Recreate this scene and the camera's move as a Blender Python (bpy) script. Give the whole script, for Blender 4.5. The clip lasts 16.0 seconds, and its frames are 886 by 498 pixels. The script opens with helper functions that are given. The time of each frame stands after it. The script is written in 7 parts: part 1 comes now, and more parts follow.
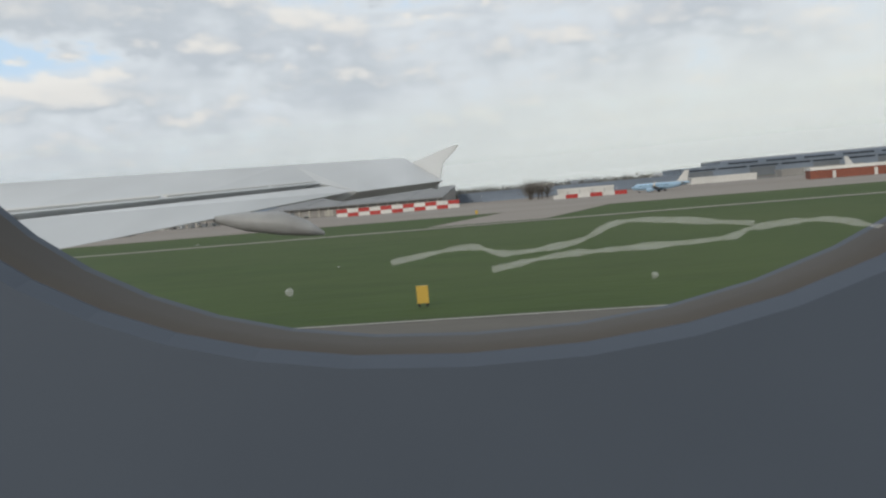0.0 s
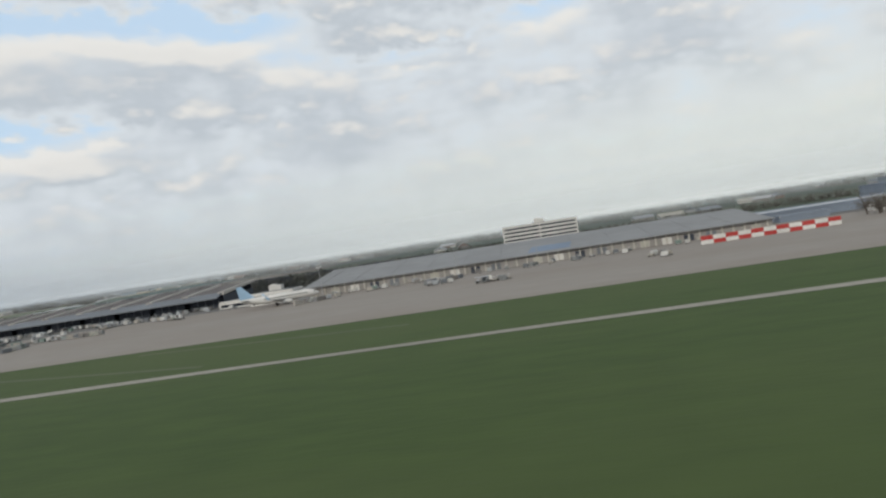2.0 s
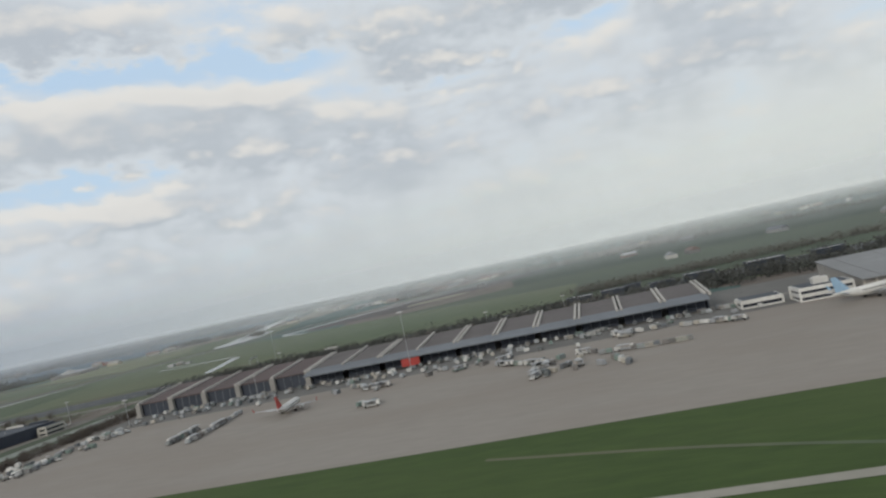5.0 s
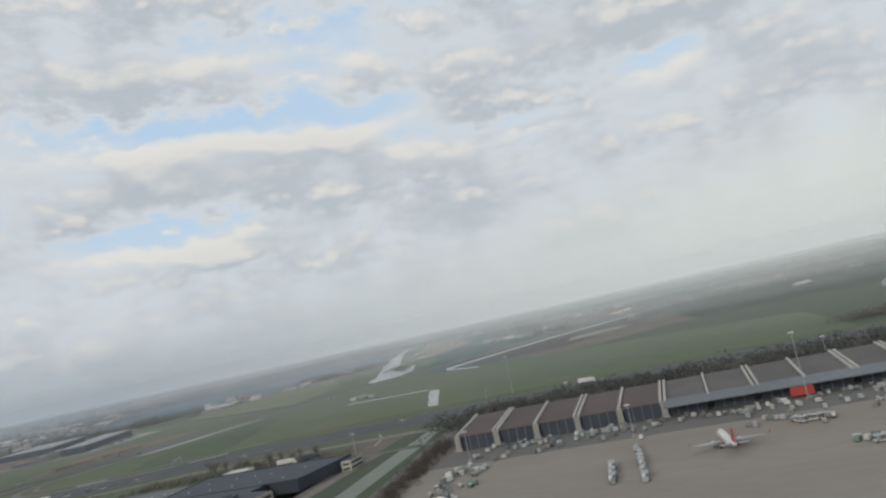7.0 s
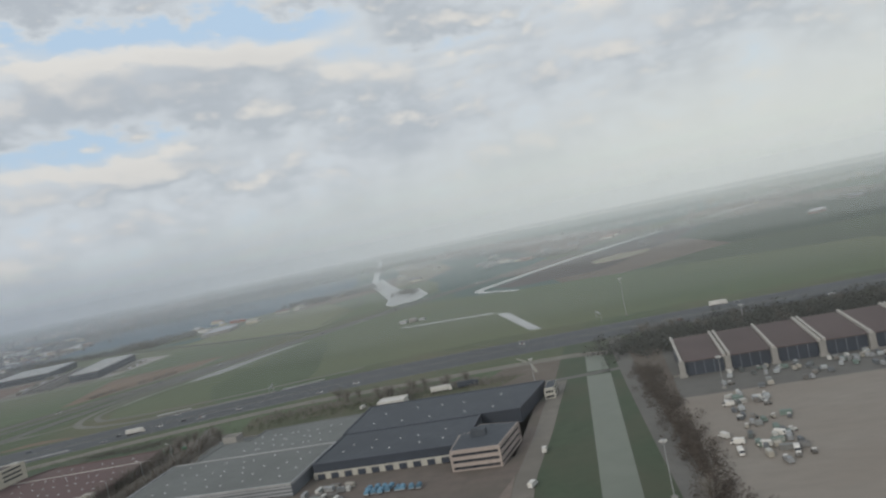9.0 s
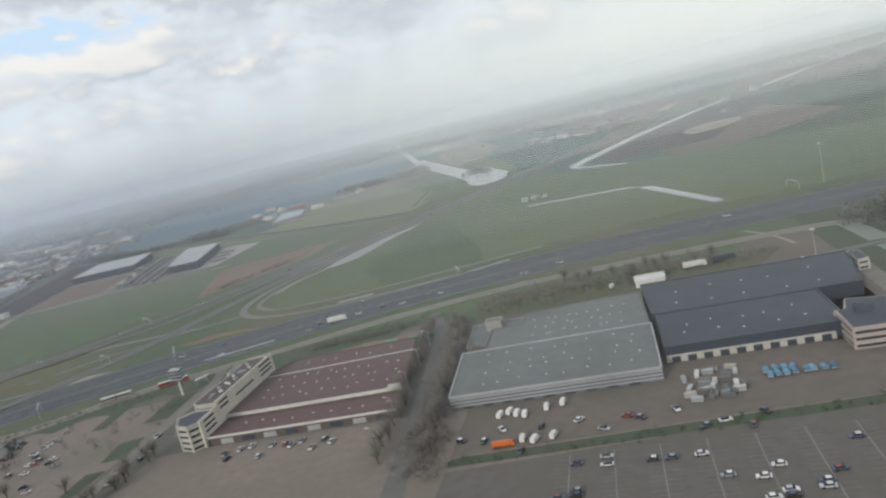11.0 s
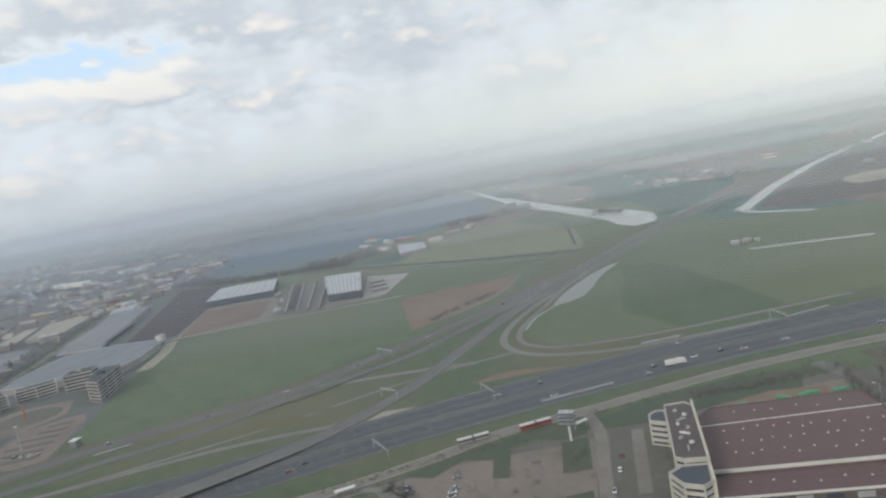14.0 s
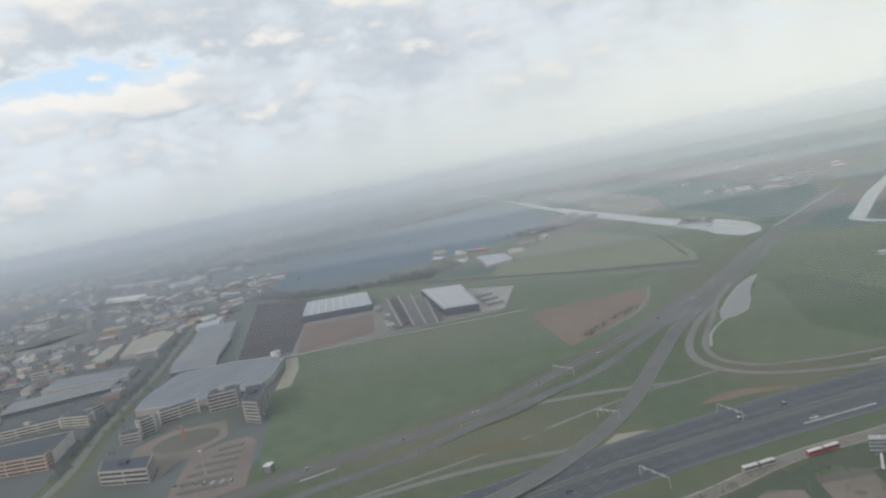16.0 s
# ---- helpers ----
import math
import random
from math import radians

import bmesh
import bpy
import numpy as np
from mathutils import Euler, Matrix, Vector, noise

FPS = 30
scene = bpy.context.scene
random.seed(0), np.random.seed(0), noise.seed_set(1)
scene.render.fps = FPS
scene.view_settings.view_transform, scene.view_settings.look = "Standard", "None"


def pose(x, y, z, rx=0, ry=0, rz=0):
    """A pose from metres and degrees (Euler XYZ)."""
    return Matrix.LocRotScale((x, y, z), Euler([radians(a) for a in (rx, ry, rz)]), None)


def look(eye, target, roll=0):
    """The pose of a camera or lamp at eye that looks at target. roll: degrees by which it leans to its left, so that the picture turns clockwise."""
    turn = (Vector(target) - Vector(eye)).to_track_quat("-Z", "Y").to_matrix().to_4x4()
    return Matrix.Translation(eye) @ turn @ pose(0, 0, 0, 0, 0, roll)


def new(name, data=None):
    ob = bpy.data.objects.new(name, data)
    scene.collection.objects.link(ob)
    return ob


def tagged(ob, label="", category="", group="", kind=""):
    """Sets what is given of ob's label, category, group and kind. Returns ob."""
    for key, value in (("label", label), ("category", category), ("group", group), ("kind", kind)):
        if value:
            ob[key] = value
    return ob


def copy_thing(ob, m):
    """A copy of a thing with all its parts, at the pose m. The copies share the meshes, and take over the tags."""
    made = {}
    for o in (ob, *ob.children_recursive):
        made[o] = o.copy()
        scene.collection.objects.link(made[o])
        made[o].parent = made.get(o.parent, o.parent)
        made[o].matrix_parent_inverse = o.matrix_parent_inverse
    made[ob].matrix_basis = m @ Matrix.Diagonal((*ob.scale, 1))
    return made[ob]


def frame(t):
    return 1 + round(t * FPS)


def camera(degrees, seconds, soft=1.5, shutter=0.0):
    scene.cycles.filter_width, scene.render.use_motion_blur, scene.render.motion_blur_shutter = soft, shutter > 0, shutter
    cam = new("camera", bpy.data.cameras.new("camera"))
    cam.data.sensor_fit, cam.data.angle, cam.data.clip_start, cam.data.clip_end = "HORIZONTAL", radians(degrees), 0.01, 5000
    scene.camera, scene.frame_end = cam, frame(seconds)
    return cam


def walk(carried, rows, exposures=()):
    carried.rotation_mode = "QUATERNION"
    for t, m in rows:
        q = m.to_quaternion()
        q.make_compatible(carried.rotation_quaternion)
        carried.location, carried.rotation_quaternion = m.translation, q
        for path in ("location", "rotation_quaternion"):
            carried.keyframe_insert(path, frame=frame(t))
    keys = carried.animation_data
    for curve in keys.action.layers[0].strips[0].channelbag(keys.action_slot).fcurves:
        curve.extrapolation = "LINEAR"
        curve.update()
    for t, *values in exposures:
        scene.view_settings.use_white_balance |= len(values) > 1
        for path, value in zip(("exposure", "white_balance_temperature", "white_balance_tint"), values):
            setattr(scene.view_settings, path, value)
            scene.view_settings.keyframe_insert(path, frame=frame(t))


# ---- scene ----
cam = camera(63.81, 16.0, soft=2.4)
PATH = [
    (0.0, pose(-0.00, -0.00, 3.34, 85.52, 4.95, 7.29)),
    (0.5, pose(-19.15, 0.45, 4.45, 87.97, 6.08, 6.26)),
    (1.0, pose(-38.19, 0.91, 5.85, 90.18, 7.59, 6.78)),
    (1.5, pose(-57.12, 1.37, 7.51, 88.60, 9.55, 6.95)),
    (2.0, pose(-75.95, 1.83, 9.37, 89.17, 8.90, 7.23)),
    (2.5, pose(-94.69, 2.30, 11.44, 90.62, 10.29, 7.62)),
    (3.0, pose(-113.34, 2.76, 13.66, 91.40, 9.24, 8.78)),
    (3.5, pose(-131.93, 3.24, 15.96, 89.79, 10.77, 9.98)),
    (4.2, pose(-157.90, 3.89, 19.24, 90.37, 11.20, 10.56)),
    (5.0, pose(-187.57, 4.63, 23.05, 91.78, 12.25, 11.96)),
    (5.5, pose(-206.12, 5.08, 25.50, 92.54, 12.82, 12.72)),
    (6.0, pose(-224.68, 5.54, 28.03, 92.86, 13.06, 13.04)),
    (6.5, pose(-243.23, 5.98, 30.68, 96.08, 12.64, 16.02)),
    (7.0, pose(-261.75, 6.43, 33.48, 96.10, 12.45, 17.90)),
    (7.5, pose(-280.22, 6.87, 36.43, 95.16, 6.07, 17.01)),
    (8.0, pose(-298.65, 7.29, 39.53, 91.39, 11.40, 13.10)),
    (8.7, pose(-324.40, 7.83, 44.09, 89.95, 11.67, 12.74)),
    (9.4, pose(-350.17, 8.28, 48.73, 86.94, 12.24, 11.99)),
    (10.0, pose(-372.30, 8.55, 52.64, 84.63, 12.68, 11.41)),
    (10.5, pose(-390.76, 8.66, 55.76, 83.84, 12.83, 11.22)),
    (11.0, pose(-409.19, 8.66, 58.72, 79.29, 13.72, 11.83)),
    (11.5, pose(-427.52, 8.52, 61.55, 80.43, 11.29, 13.60)),
    (12.0, pose(-445.67, 8.24, 64.32, 81.16, 9.45, 14.88)),
    (12.5, pose(-463.60, 7.80, 67.07, 82.03, 10.01, 14.36)),
    (13.0, pose(-481.31, 7.21, 69.87, 83.09, 10.53, 14.04)),
    (13.5, pose(-498.80, 6.44, 72.76, 83.10, 10.35, 13.57)),
    (14.0, pose(-516.15, 5.52, 75.78, 82.73, 11.10, 12.93)),
    (14.5, pose(-533.40, 4.43, 78.95, 82.30, 12.32, 12.64)),
    (15.0, pose(-550.61, 3.19, 82.30, 82.83, 11.27, 12.88)),
    (15.5, pose(-567.80, 1.81, 85.83, 83.35, 11.10, 13.05)),
    (16.0, pose(-585.00, 0.27, 89.55, 83.63, 11.57, 13.37)),
]

walk(cam, PATH, exposures=[(0.0, 0.17), (1.0, 0.2), (2.0, 0.15), (3.5, 0.03), (6.0, 0.06), (7.0, 0.03), (8.0, -0.03), (10.5, 0.06), (11.0, 0.36), (11.5, 0.48), (12.5, 0.5), (13.5, 0.4), (14.5, 0.33), (16.0, 0.32)])

# ---- sky, sun ----
SUN_EL, SUN_AZ = radians(24), radians(205)


def build_world():
    w = bpy.data.worlds.new("sky")
    scene.world = w
    w.use_nodes = True
    nt = w.node_tree
    nt.nodes.clear()
    N, Lk = nt.nodes.new, nt.links.new

    def math_(op, a, b=None, clamp=False):
        n = N("ShaderNodeMath")
        n.operation, n.use_clamp = op, clamp
        for k, v in enumerate((a, b)):
            if v is None:
                continue
            if isinstance(v, (int, float)):
                n.inputs[k].default_value = v
            else:
                Lk(v, n.inputs[k])
        return n.outputs[0]

    def mix(f, a, b):
        n = N("ShaderNodeMix")
        n.data_type = "RGBA"
        for sock, v in ((n.inputs[0], f), (n.inputs[6], a), (n.inputs[7], b)):
            if isinstance(v, (int, float)):
                sock.default_value = v
            elif isinstance(v, tuple):
                sock.default_value = (*v, 1)
            else:
                Lk(v, sock)
        return n.outputs[2]

    def ramp(v, lo, hi):
        n = N("ShaderNodeMapRange")
        n.interpolation_type = "SMOOTHSTEP"
        Lk(v, n.inputs[0])
        n.inputs[1].default_value, n.inputs[2].default_value = lo, hi
        return n.outputs[0]

    def noise_(vec, scale, detail=5.0, rough=0.55):
        n = N("ShaderNodeTexNoise")
        Lk(vec, n.inputs["Vector"])
        n.inputs["Scale"].default_value, n.inputs["Detail"].default_value, n.inputs["Roughness"].default_value = scale, detail, rough
        return n.outputs[0]

    sky = N("ShaderNodeTexSky")
    sky.sky_type, sky.sun_disc, sky.sun_elevation, sky.sun_rotation = "NISHITA", False, SUN_EL, SUN_AZ
    sky.air_density, sky.dust_density = 1.2, 2.0
    tc = N("ShaderNodeTexCoord")
    sep = N("ShaderNodeSeparateXYZ")
    Lk(tc.outputs["Generated"], sep.inputs[0])
    x, y, z = sep.outputs
    az = math_("MULTIPLY", math_("ARCTAN2", x, y), 57.3)
    el = math_("MULTIPLY", math_("ARCSINE", z), 57.3)
    # long rifts between the cloud banks: azimuth, height, half length, half depth in degrees, strength
    RIFTS = ((-34, 18.6, 12, 1.15, 0.36), (-21, 18.0, 5, 0.9, 0.26), (-39, 11.2, 8, 0.75, 0.30), (-8, 14.9, 7, 0.7, 0.22), (3, 16.4, 3.5, 0.8, 0.20), (-26, 24.5, 9, 1.2, 0.2))
    BANKS = ((-35, 14.2, 12, 1.6, 0.13), (-40, 22.0, 9, 1.8, 0.14), (-4, 19.5, 9, 2.2, 0.10), (9, 11.5, 8, 1.2, 0.08), (-22, 12.2, 9, 1.0, 0.08), (-30, 8.4, 12, 1.0, 0.08))

    def cover_at(lift):
        h = math_("ADD", el, lift)
        v = N("ShaderNodeCombineXYZ")
        Lk(math_("DIVIDE", az, 5.2), v.inputs[0])
        Lk(math_("ADD", math_("DIVIDE", h, 2.7), math_("DIVIDE", az, 60.0)), v.inputs[1])
        v.inputs[2].default_value = 3.7
        broad, small = noise_(v.outputs[0], 0.6, 3.0, 0.45), noise_(v.outputs[0], 1.5, 8.0, 0.55)
        total = math_("ADD", math_("MULTIPLY", broad, 0.5), math_("MULTIPLY", small, 0.5))
        wob = math_("MULTIPLY", math_("SUBTRACT", small, 0.5), 4.0)
        for a0, h0, la, lh, gain in [(p, q, r, t, -w) for p, q, r, t, w in RIFTS] + list(BANKS):
            da = math_("DIVIDE", math_("SUBTRACT", math_("ADD", az, wob), a0), la)
            dh = math_("DIVIDE", math_("SUBTRACT", math_("ADD", h, wob), h0), lh)
            r2 = math_("ADD", math_("MULTIPLY", da, da), math_("MULTIPLY", dh, dh))
            total = math_("ADD", total, math_("MULTIPLY", math_("EXPONENT", math_("MULTIPLY", r2, -1.0)), gain))
        return total

    cover, above = cover_at(0.0), cover_at(1.1)
    cloud = ramp(cover, 0.22, 0.47)
    # cloud tops facing the low sun are cream, the bases grey-lilac
    top = ramp(math_("SUBTRACT", cover, above), 0.0, 0.17)
    shade = ramp(cover, 0.41, 0.63)
    body = mix(shade, (6.15, 6.6, 7.0), (4.6, 5.05, 5.55))
    body = mix(math_("MULTIPLY", top, 0.72), body, (7.9, 7.6, 7.1))
    blue = mix(0.75, sky.outputs[0], (5.6, 7.3, 9.2))
    col = mix(cloud, blue, body)
    # the overcast thins into a pale cream layer low down, deeper towards the brighter side
    warm = ramp(math_("ADD", x, math_("MULTIPLY", y, 0.35)), -0.5, 0.75)
    depth = math_("ADD", math_("MULTIPLY", warm, 0.15), 0.085)
    low = math_("SUBTRACT", 1.0, ramp(math_("DIVIDE", z, depth), 0.0, 1.0))
    col = mix(math_("MULTIPLY", low, 0.9), col, mix(warm, (4.4, 4.9, 5.15), (7.2, 7.45, 6.9)))
    bg = N("ShaderNodeBackground")
    bg.inputs[1].default_value = 0.1
    Lk(col, bg.inputs[0])
    out = N("ShaderNodeOutputWorld")
    Lk(bg.outputs[0], out.inputs[0])


build_world()
sun_data = bpy.data.lights.new("sun", "SUN")
sun_data.energy, sun_data.angle, sun_data.color = 1.5, radians(12), (1.0, 0.93, 0.82)
sun = new("sun", sun_data)
sun.matrix_world = look((0, 0, 0), (-math.sin(SUN_AZ) * math.cos(SUN_EL), -math.cos(SUN_AZ) * math.cos(SUN_EL), -math.sin(SUN_EL)))

# ---- materials ----
MATS = {}


def mat(name, a, b=None, scale=1.0, rough=0.85, metal=0.0, fine=None, bump=0.0, vary=0.0, c=None, big=0.08, stretch=(1, 1, 1)):
    """Two tones over two scales of noise, a third tone in large stains, fine relief; vary: lightness by object."""
    if name in MATS:
        return MATS[name]
    m = bpy.data.materials.new(name)
    m.use_nodes = True
    nt = m.node_tree
    N, Lk = nt.nodes.new, nt.links.new
    bs = nt.nodes["Principled BSDF"]
    bs.inputs["Roughness"].default_value, bs.inputs["Metallic"].default_value = rough, metal
    bs.inputs["Specular IOR Level"].default_value = 0.3
    b = b or tuple(v * 0.75 for v in a)
    c = c or tuple(0.5 * (p + q) * 0.82 for p, q in zip(a, b))
    geo = N("ShaderNodeNewGeometry")
    mp = N("ShaderNodeMapping")
    mp.inputs["Scale"].default_value = stretch
    Lk(geo.outputs["Position"], mp.inputs[0])

    def nz(sc, det):
        n = N("ShaderNodeTexNoise")
        Lk(mp.outputs[0], n.inputs["Vector"])
        n.inputs["Scale"].default_value, n.inputs["Detail"].default_value = sc, det
        return n.outputs[0]

    def mr(v, lo, hi):
        n = N("ShaderNodeMapRange")
        Lk(v, n.inputs[0])
        n.inputs[1].default_value, n.inputs[2].default_value = lo, hi
        return n.outputs[0]

    def mx(f, p, q):
        n = N("ShaderNodeMix")
        n.data_type = "RGBA"
        Lk(f, n.inputs[0])
        for sock, v in ((n.inputs[6], p), (n.inputs[7], q)):
            if isinstance(v, tuple):
                sock.default_value = (*v, 1)
            else:
                Lk(v, sock)
        return n.outputs[2]

    small = nz(scale, 6)
    col = mx(mr(small, 0.3, 0.7), a, b)
    col = mx(mr(nz(scale * big, 4), 0.42, 0.72), col, c)
    if vary:
        oi = N("ShaderNodeObjectInfo")
        hsv = N("ShaderNodeHueSaturation")
        n = N("ShaderNodeMapRange")
        Lk(oi.outputs["Random"], n.inputs[0])
        n.inputs[3].default_value, n.inputs[4].default_value = 1 - vary, 1 + vary
        Lk(n.outputs[0], hsv.inputs["Value"])
        Lk(col, hsv.inputs["Color"])
        col = hsv.outputs[0]
    Lk(col, bs.inputs["Base Color"])
    if bump:
        bp = N("ShaderNodeBump")
        bp.inputs["Strength"].default_value, bp.inputs["Distance"].default_value = bump, 0.1
        Lk(nz(fine or scale * 4, 5), bp.inputs["Height"])
        Lk(bp.outputs[0], bs.inputs["Normal"])
    MATS[name] = m
    return m


def plain(name, col, rough=0.6, metal=0.0, vary=0.0):
    return mat(name, col, tuple(v * 0.86 for v in col), 2.0, rough, metal, vary=vary)


def random_paint(name, cols, rough=0.35, island=False):
    """Paint in one of several colours, by object or by loose piece."""
    m = bpy.data.materials.new(name)
    m.use_nodes = True
    nt = m.node_tree
    oi, rp = nt.nodes.new("ShaderNodeObjectInfo"), nt.nodes.new("ShaderNodeValToRGB")
    rp.color_ramp.interpolation = "CONSTANT"
    el = rp.color_ramp.elements
    while len(el) < len(cols):
        el.new(1.0)
    for k, col in enumerate(cols):
        el[k].position, el[k].color = k / len(cols), (*col, 1)
    if island:
        geo = nt.nodes.new("ShaderNodeNewGeometry")
        nt.links.new(geo.outputs["Random Per Island"], rp.inputs[0])
    else:
        nt.links.new(oi.outputs["Random"], rp.inputs[0])
    bs = nt.nodes["Principled BSDF"]
    nt.links.new(rp.outputs[0], bs.inputs["Base Color"])
    bs.inputs["Roughness"].default_value = rough
    return m


GRASS = mat("airfield_grass", (0.050, 0.082, 0.020), (0.036, 0.062, 0.015), 0.5, 0.95, big=0.06, bump=0.4, c=(0.06, 0.084, 0.026), stretch=(0.35, 1, 1))
MEADOW = mat("meadow", (0.110, 0.138, 0.083), (0.080, 0.110, 0.064), 0.12, 0.95, big=0.05, c=(0.124, 0.136, 0.084))
VERGE = mat("road_verge", (0.092, 0.117, 0.068), (0.066, 0.09, 0.053), 0.2, 0.95, big=0.08, c=(0.128, 0.12, 0.078))
SOIL = mat("bare_soil", (0.205, 0.148, 0.108), (0.165, 0.122, 0.092), 0.15, 0.95, big=0.2)
PLOUGH = mat("dark_ploughed_soil", (0.070, 0.060, 0.064), (0.057, 0.05, 0.055), 0.2, 0.95)
APRON = mat("apron_concrete", (0.268, 0.243, 0.215), (0.236, 0.215, 0.192), 0.5, 0.85, big=0.08, c=(0.222, 0.193, 0.167), bump=0.1, stretch=(0.4, 1, 1))
RUNWAY = mat("runway_asphalt", (0.127, 0.118, 0.100), (0.10, 0.094, 0.083), 1.5, 0.8, big=0.1, c=(0.088, 0.083, 0.074), bump=0.2, stretch=(0.2, 1, 1))
ASPHALT = mat("motorway_asphalt", (0.085, 0.092, 0.103), (0.068, 0.074, 0.083), 0.3, 0.85, big=0.1)
ROAD = mat("road_asphalt", (0.155, 0.15, 0.14), (0.13, 0.127, 0.12), 0.3, 0.85, big=0.15)
PALE = mat("worn_pale_road", (0.19, 0.187, 0.168), (0.155, 0.154, 0.14), 0.3, 0.9, big=0.15)
LITTER = mat("leaf_litter", (0.140, 0.134, 0.113), (0.112, 0.110, 0.095), 0.5, 0.95, big=0.15)
SHADETURF = mat("shaded_turf", (0.096, 0.124, 0.076), (0.078, 0.105, 0.063), 0.12, 0.95)
ZINC = mat("zinc_roof", (0.24, 0.25, 0.265), (0.19, 0.20, 0.215), 0.4, 0.6, big=0.3, stretch=(1, 0.2, 1))
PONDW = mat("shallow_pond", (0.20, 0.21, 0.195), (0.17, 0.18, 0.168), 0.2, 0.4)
PATHM = mat("pale_gravel_track", (0.30, 0.285, 0.245), (0.25, 0.24, 0.205), 0.6, 0.9)
LAWN = mat("dark_lawn", (0.072, 0.094, 0.062), (0.06, 0.08, 0.053), 0.3, 0.95, big=0.2, c=(0.082, 0.088, 0.062))
TANROAD = mat("tan_worn_road", (0.205, 0.19, 0.168), (0.168, 0.157, 0.14), 0.4, 0.9, big=0.2)
BRICKPAVE = mat("reddish_brick_paving", (0.205, 0.17, 0.15), (0.165, 0.138, 0.124), 0.5, 0.9, big=0.1)
YARD = mat("brick_paved_yard", (0.212, 0.176, 0.155), (0.178, 0.149, 0.132), 0.5, 0.9, big=0.08, c=(0.152, 0.136, 0.112))
MARK = plain("road_paint", (0.5, 0.49, 0.46), 0.7)
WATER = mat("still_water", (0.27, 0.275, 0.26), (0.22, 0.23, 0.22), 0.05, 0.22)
DITCH = mat("ditch_water", (0.168, 0.188, 0.155), (0.145, 0.165, 0.135), 0.2, 0.5)
CONC = mat("grey_concrete", (0.32, 0.31, 0.29), (0.26, 0.25, 0.24), 1.0, 0.85)
WHITE = plain("white_paint", (0.66, 0.65, 0.62), 0.5, vary=0.06)
CREAM = mat("cream_cladding", (0.46, 0.445, 0.395), (0.37, 0.36, 0.325), 0.7, 0.7, big=0.3)
GLASS = mat("dark_window_glass", (0.035, 0.042, 0.055), (0.025, 0.03, 0.04), 0.5, 0.15)
REDROOF = mat("wine_red_roofing", (0.128, 0.082, 0.082), (0.108, 0.072, 0.073), 0.5, 0.85, big=0.12, c=(0.12, 0.085, 0.082))
BROWNROOF = mat("brown_red_roof_sheet", (0.112, 0.085, 0.083), (0.095, 0.073, 0.073), 0.5, 0.8, big=0.15)
GREYROOF = mat("grey_bitumen_roof", (0.168, 0.179, 0.176), (0.14, 0.151, 0.15), 0.5, 0.85, big=0.12)
DARKROOF = mat("slate_dark_roof", (0.075, 0.085, 0.101), (0.06, 0.069, 0.084), 0.5, 0.8, big=0.12)
STEELROOF = mat("pale_steel_roof", (0.40, 0.42, 0.45), (0.30, 0.32, 0.35), 0.4, 0.5, big=0.3, stretch=(1, 0.2, 1))
SLOPE = mat("grey_sheet_roof", (0.17, 0.185, 0.205), (0.14, 0.155, 0.175), 0.4, 0.6, big=0.15)
NAVY = mat("dark_blue_cladding", (0.045, 0.054, 0.074), (0.038, 0.046, 0.062), 0.6, 0.5)
BLUE = plain("light_blue_paint", (0.34, 0.50, 0.66), 0.4)
RED = plain("signal_red_paint", (0.42, 0.06, 0.05), 0.5)
CHECKRED = plain("barrier_red", (0.42, 0.05, 0.045), 0.6)
ORANGE = plain("orange_paint", (0.62, 0.16, 0.04), 0.5)
YELLOW = plain("yellow_paint", (0.5, 0.33, 0.06), 0.5)
GREEN = plain("green_container_paint", (0.07, 0.25, 0.13), 0.5)
STEEL = plain("galvanised_steel", (0.42, 0.43, 0.44), 0.5, 0.4)
BLACK = plain("black_rubber", (0.02, 0.02, 0.02), 0.8)
BRICK = mat("red_brick", (0.25, 0.09, 0.06), (0.19, 0.075, 0.055), 2.0, 0.9)
TILE = mat("clay_tile_roof", (0.17, 0.122, 0.105), (0.13, 0.1, 0.09), 1.0, 0.85, vary=0.25)
TWIG = mat("bare_twigs", (0.205, 0.19, 0.17), (0.165, 0.152, 0.136), 1.5, 0.95, vary=0.2)
TOWNTREE = mat("grey_winter_trees", (0.14, 0.15, 0.155), (0.115, 0.127, 0.133), 0.3, 0.95)
BARK = mat("bark", (0.10, 0.08, 0.06), (0.07, 0.055, 0.045), 2.0, 0.95)
HEDGE = mat("dull_shrubs", (0.118, 0.12, 0.102), (0.135, 0.128, 0.11), 0.5, 0.95)
CARPAINT = random_paint("car_paint", [(0.6, 0.6, 0.6), (0.05, 0.055, 0.065), (0.25, 0.26, 0.28), (0.62, 0.62, 0.6), (0.03, 0.03, 0.035), (0.5, 0.5, 0.5), (0.20, 0.06, 0.05), (0.4, 0.41, 0.43), (0.07, 0.085, 0.12), (0.66, 0.66, 0.65)])
BOXPAINT = random_paint("freight_paint", [(0.42, 0.42, 0.40), (0.26, 0.27, 0.28), (0.11, 0.12, 0.13), (0.34, 0.32, 0.28), (0.14, 0.19, 0.17), (0.16, 0.15, 0.14), (0.32, 0.34, 0.35), (0.19, 0.2, 0.2), (0.12, 0.115, 0.11), (0.5, 0.5, 0.48), (0.09, 0.1, 0.1)], 0.6)
WALLS = [(0.36, 0.35, 0.32), (0.48, 0.47, 0.44), (0.23, 0.225, 0.21), (0.2, 0.15, 0.125), (0.28, 0.285, 0.29), (0.42, 0.385, 0.29), (0.17, 0.17, 0.17)]
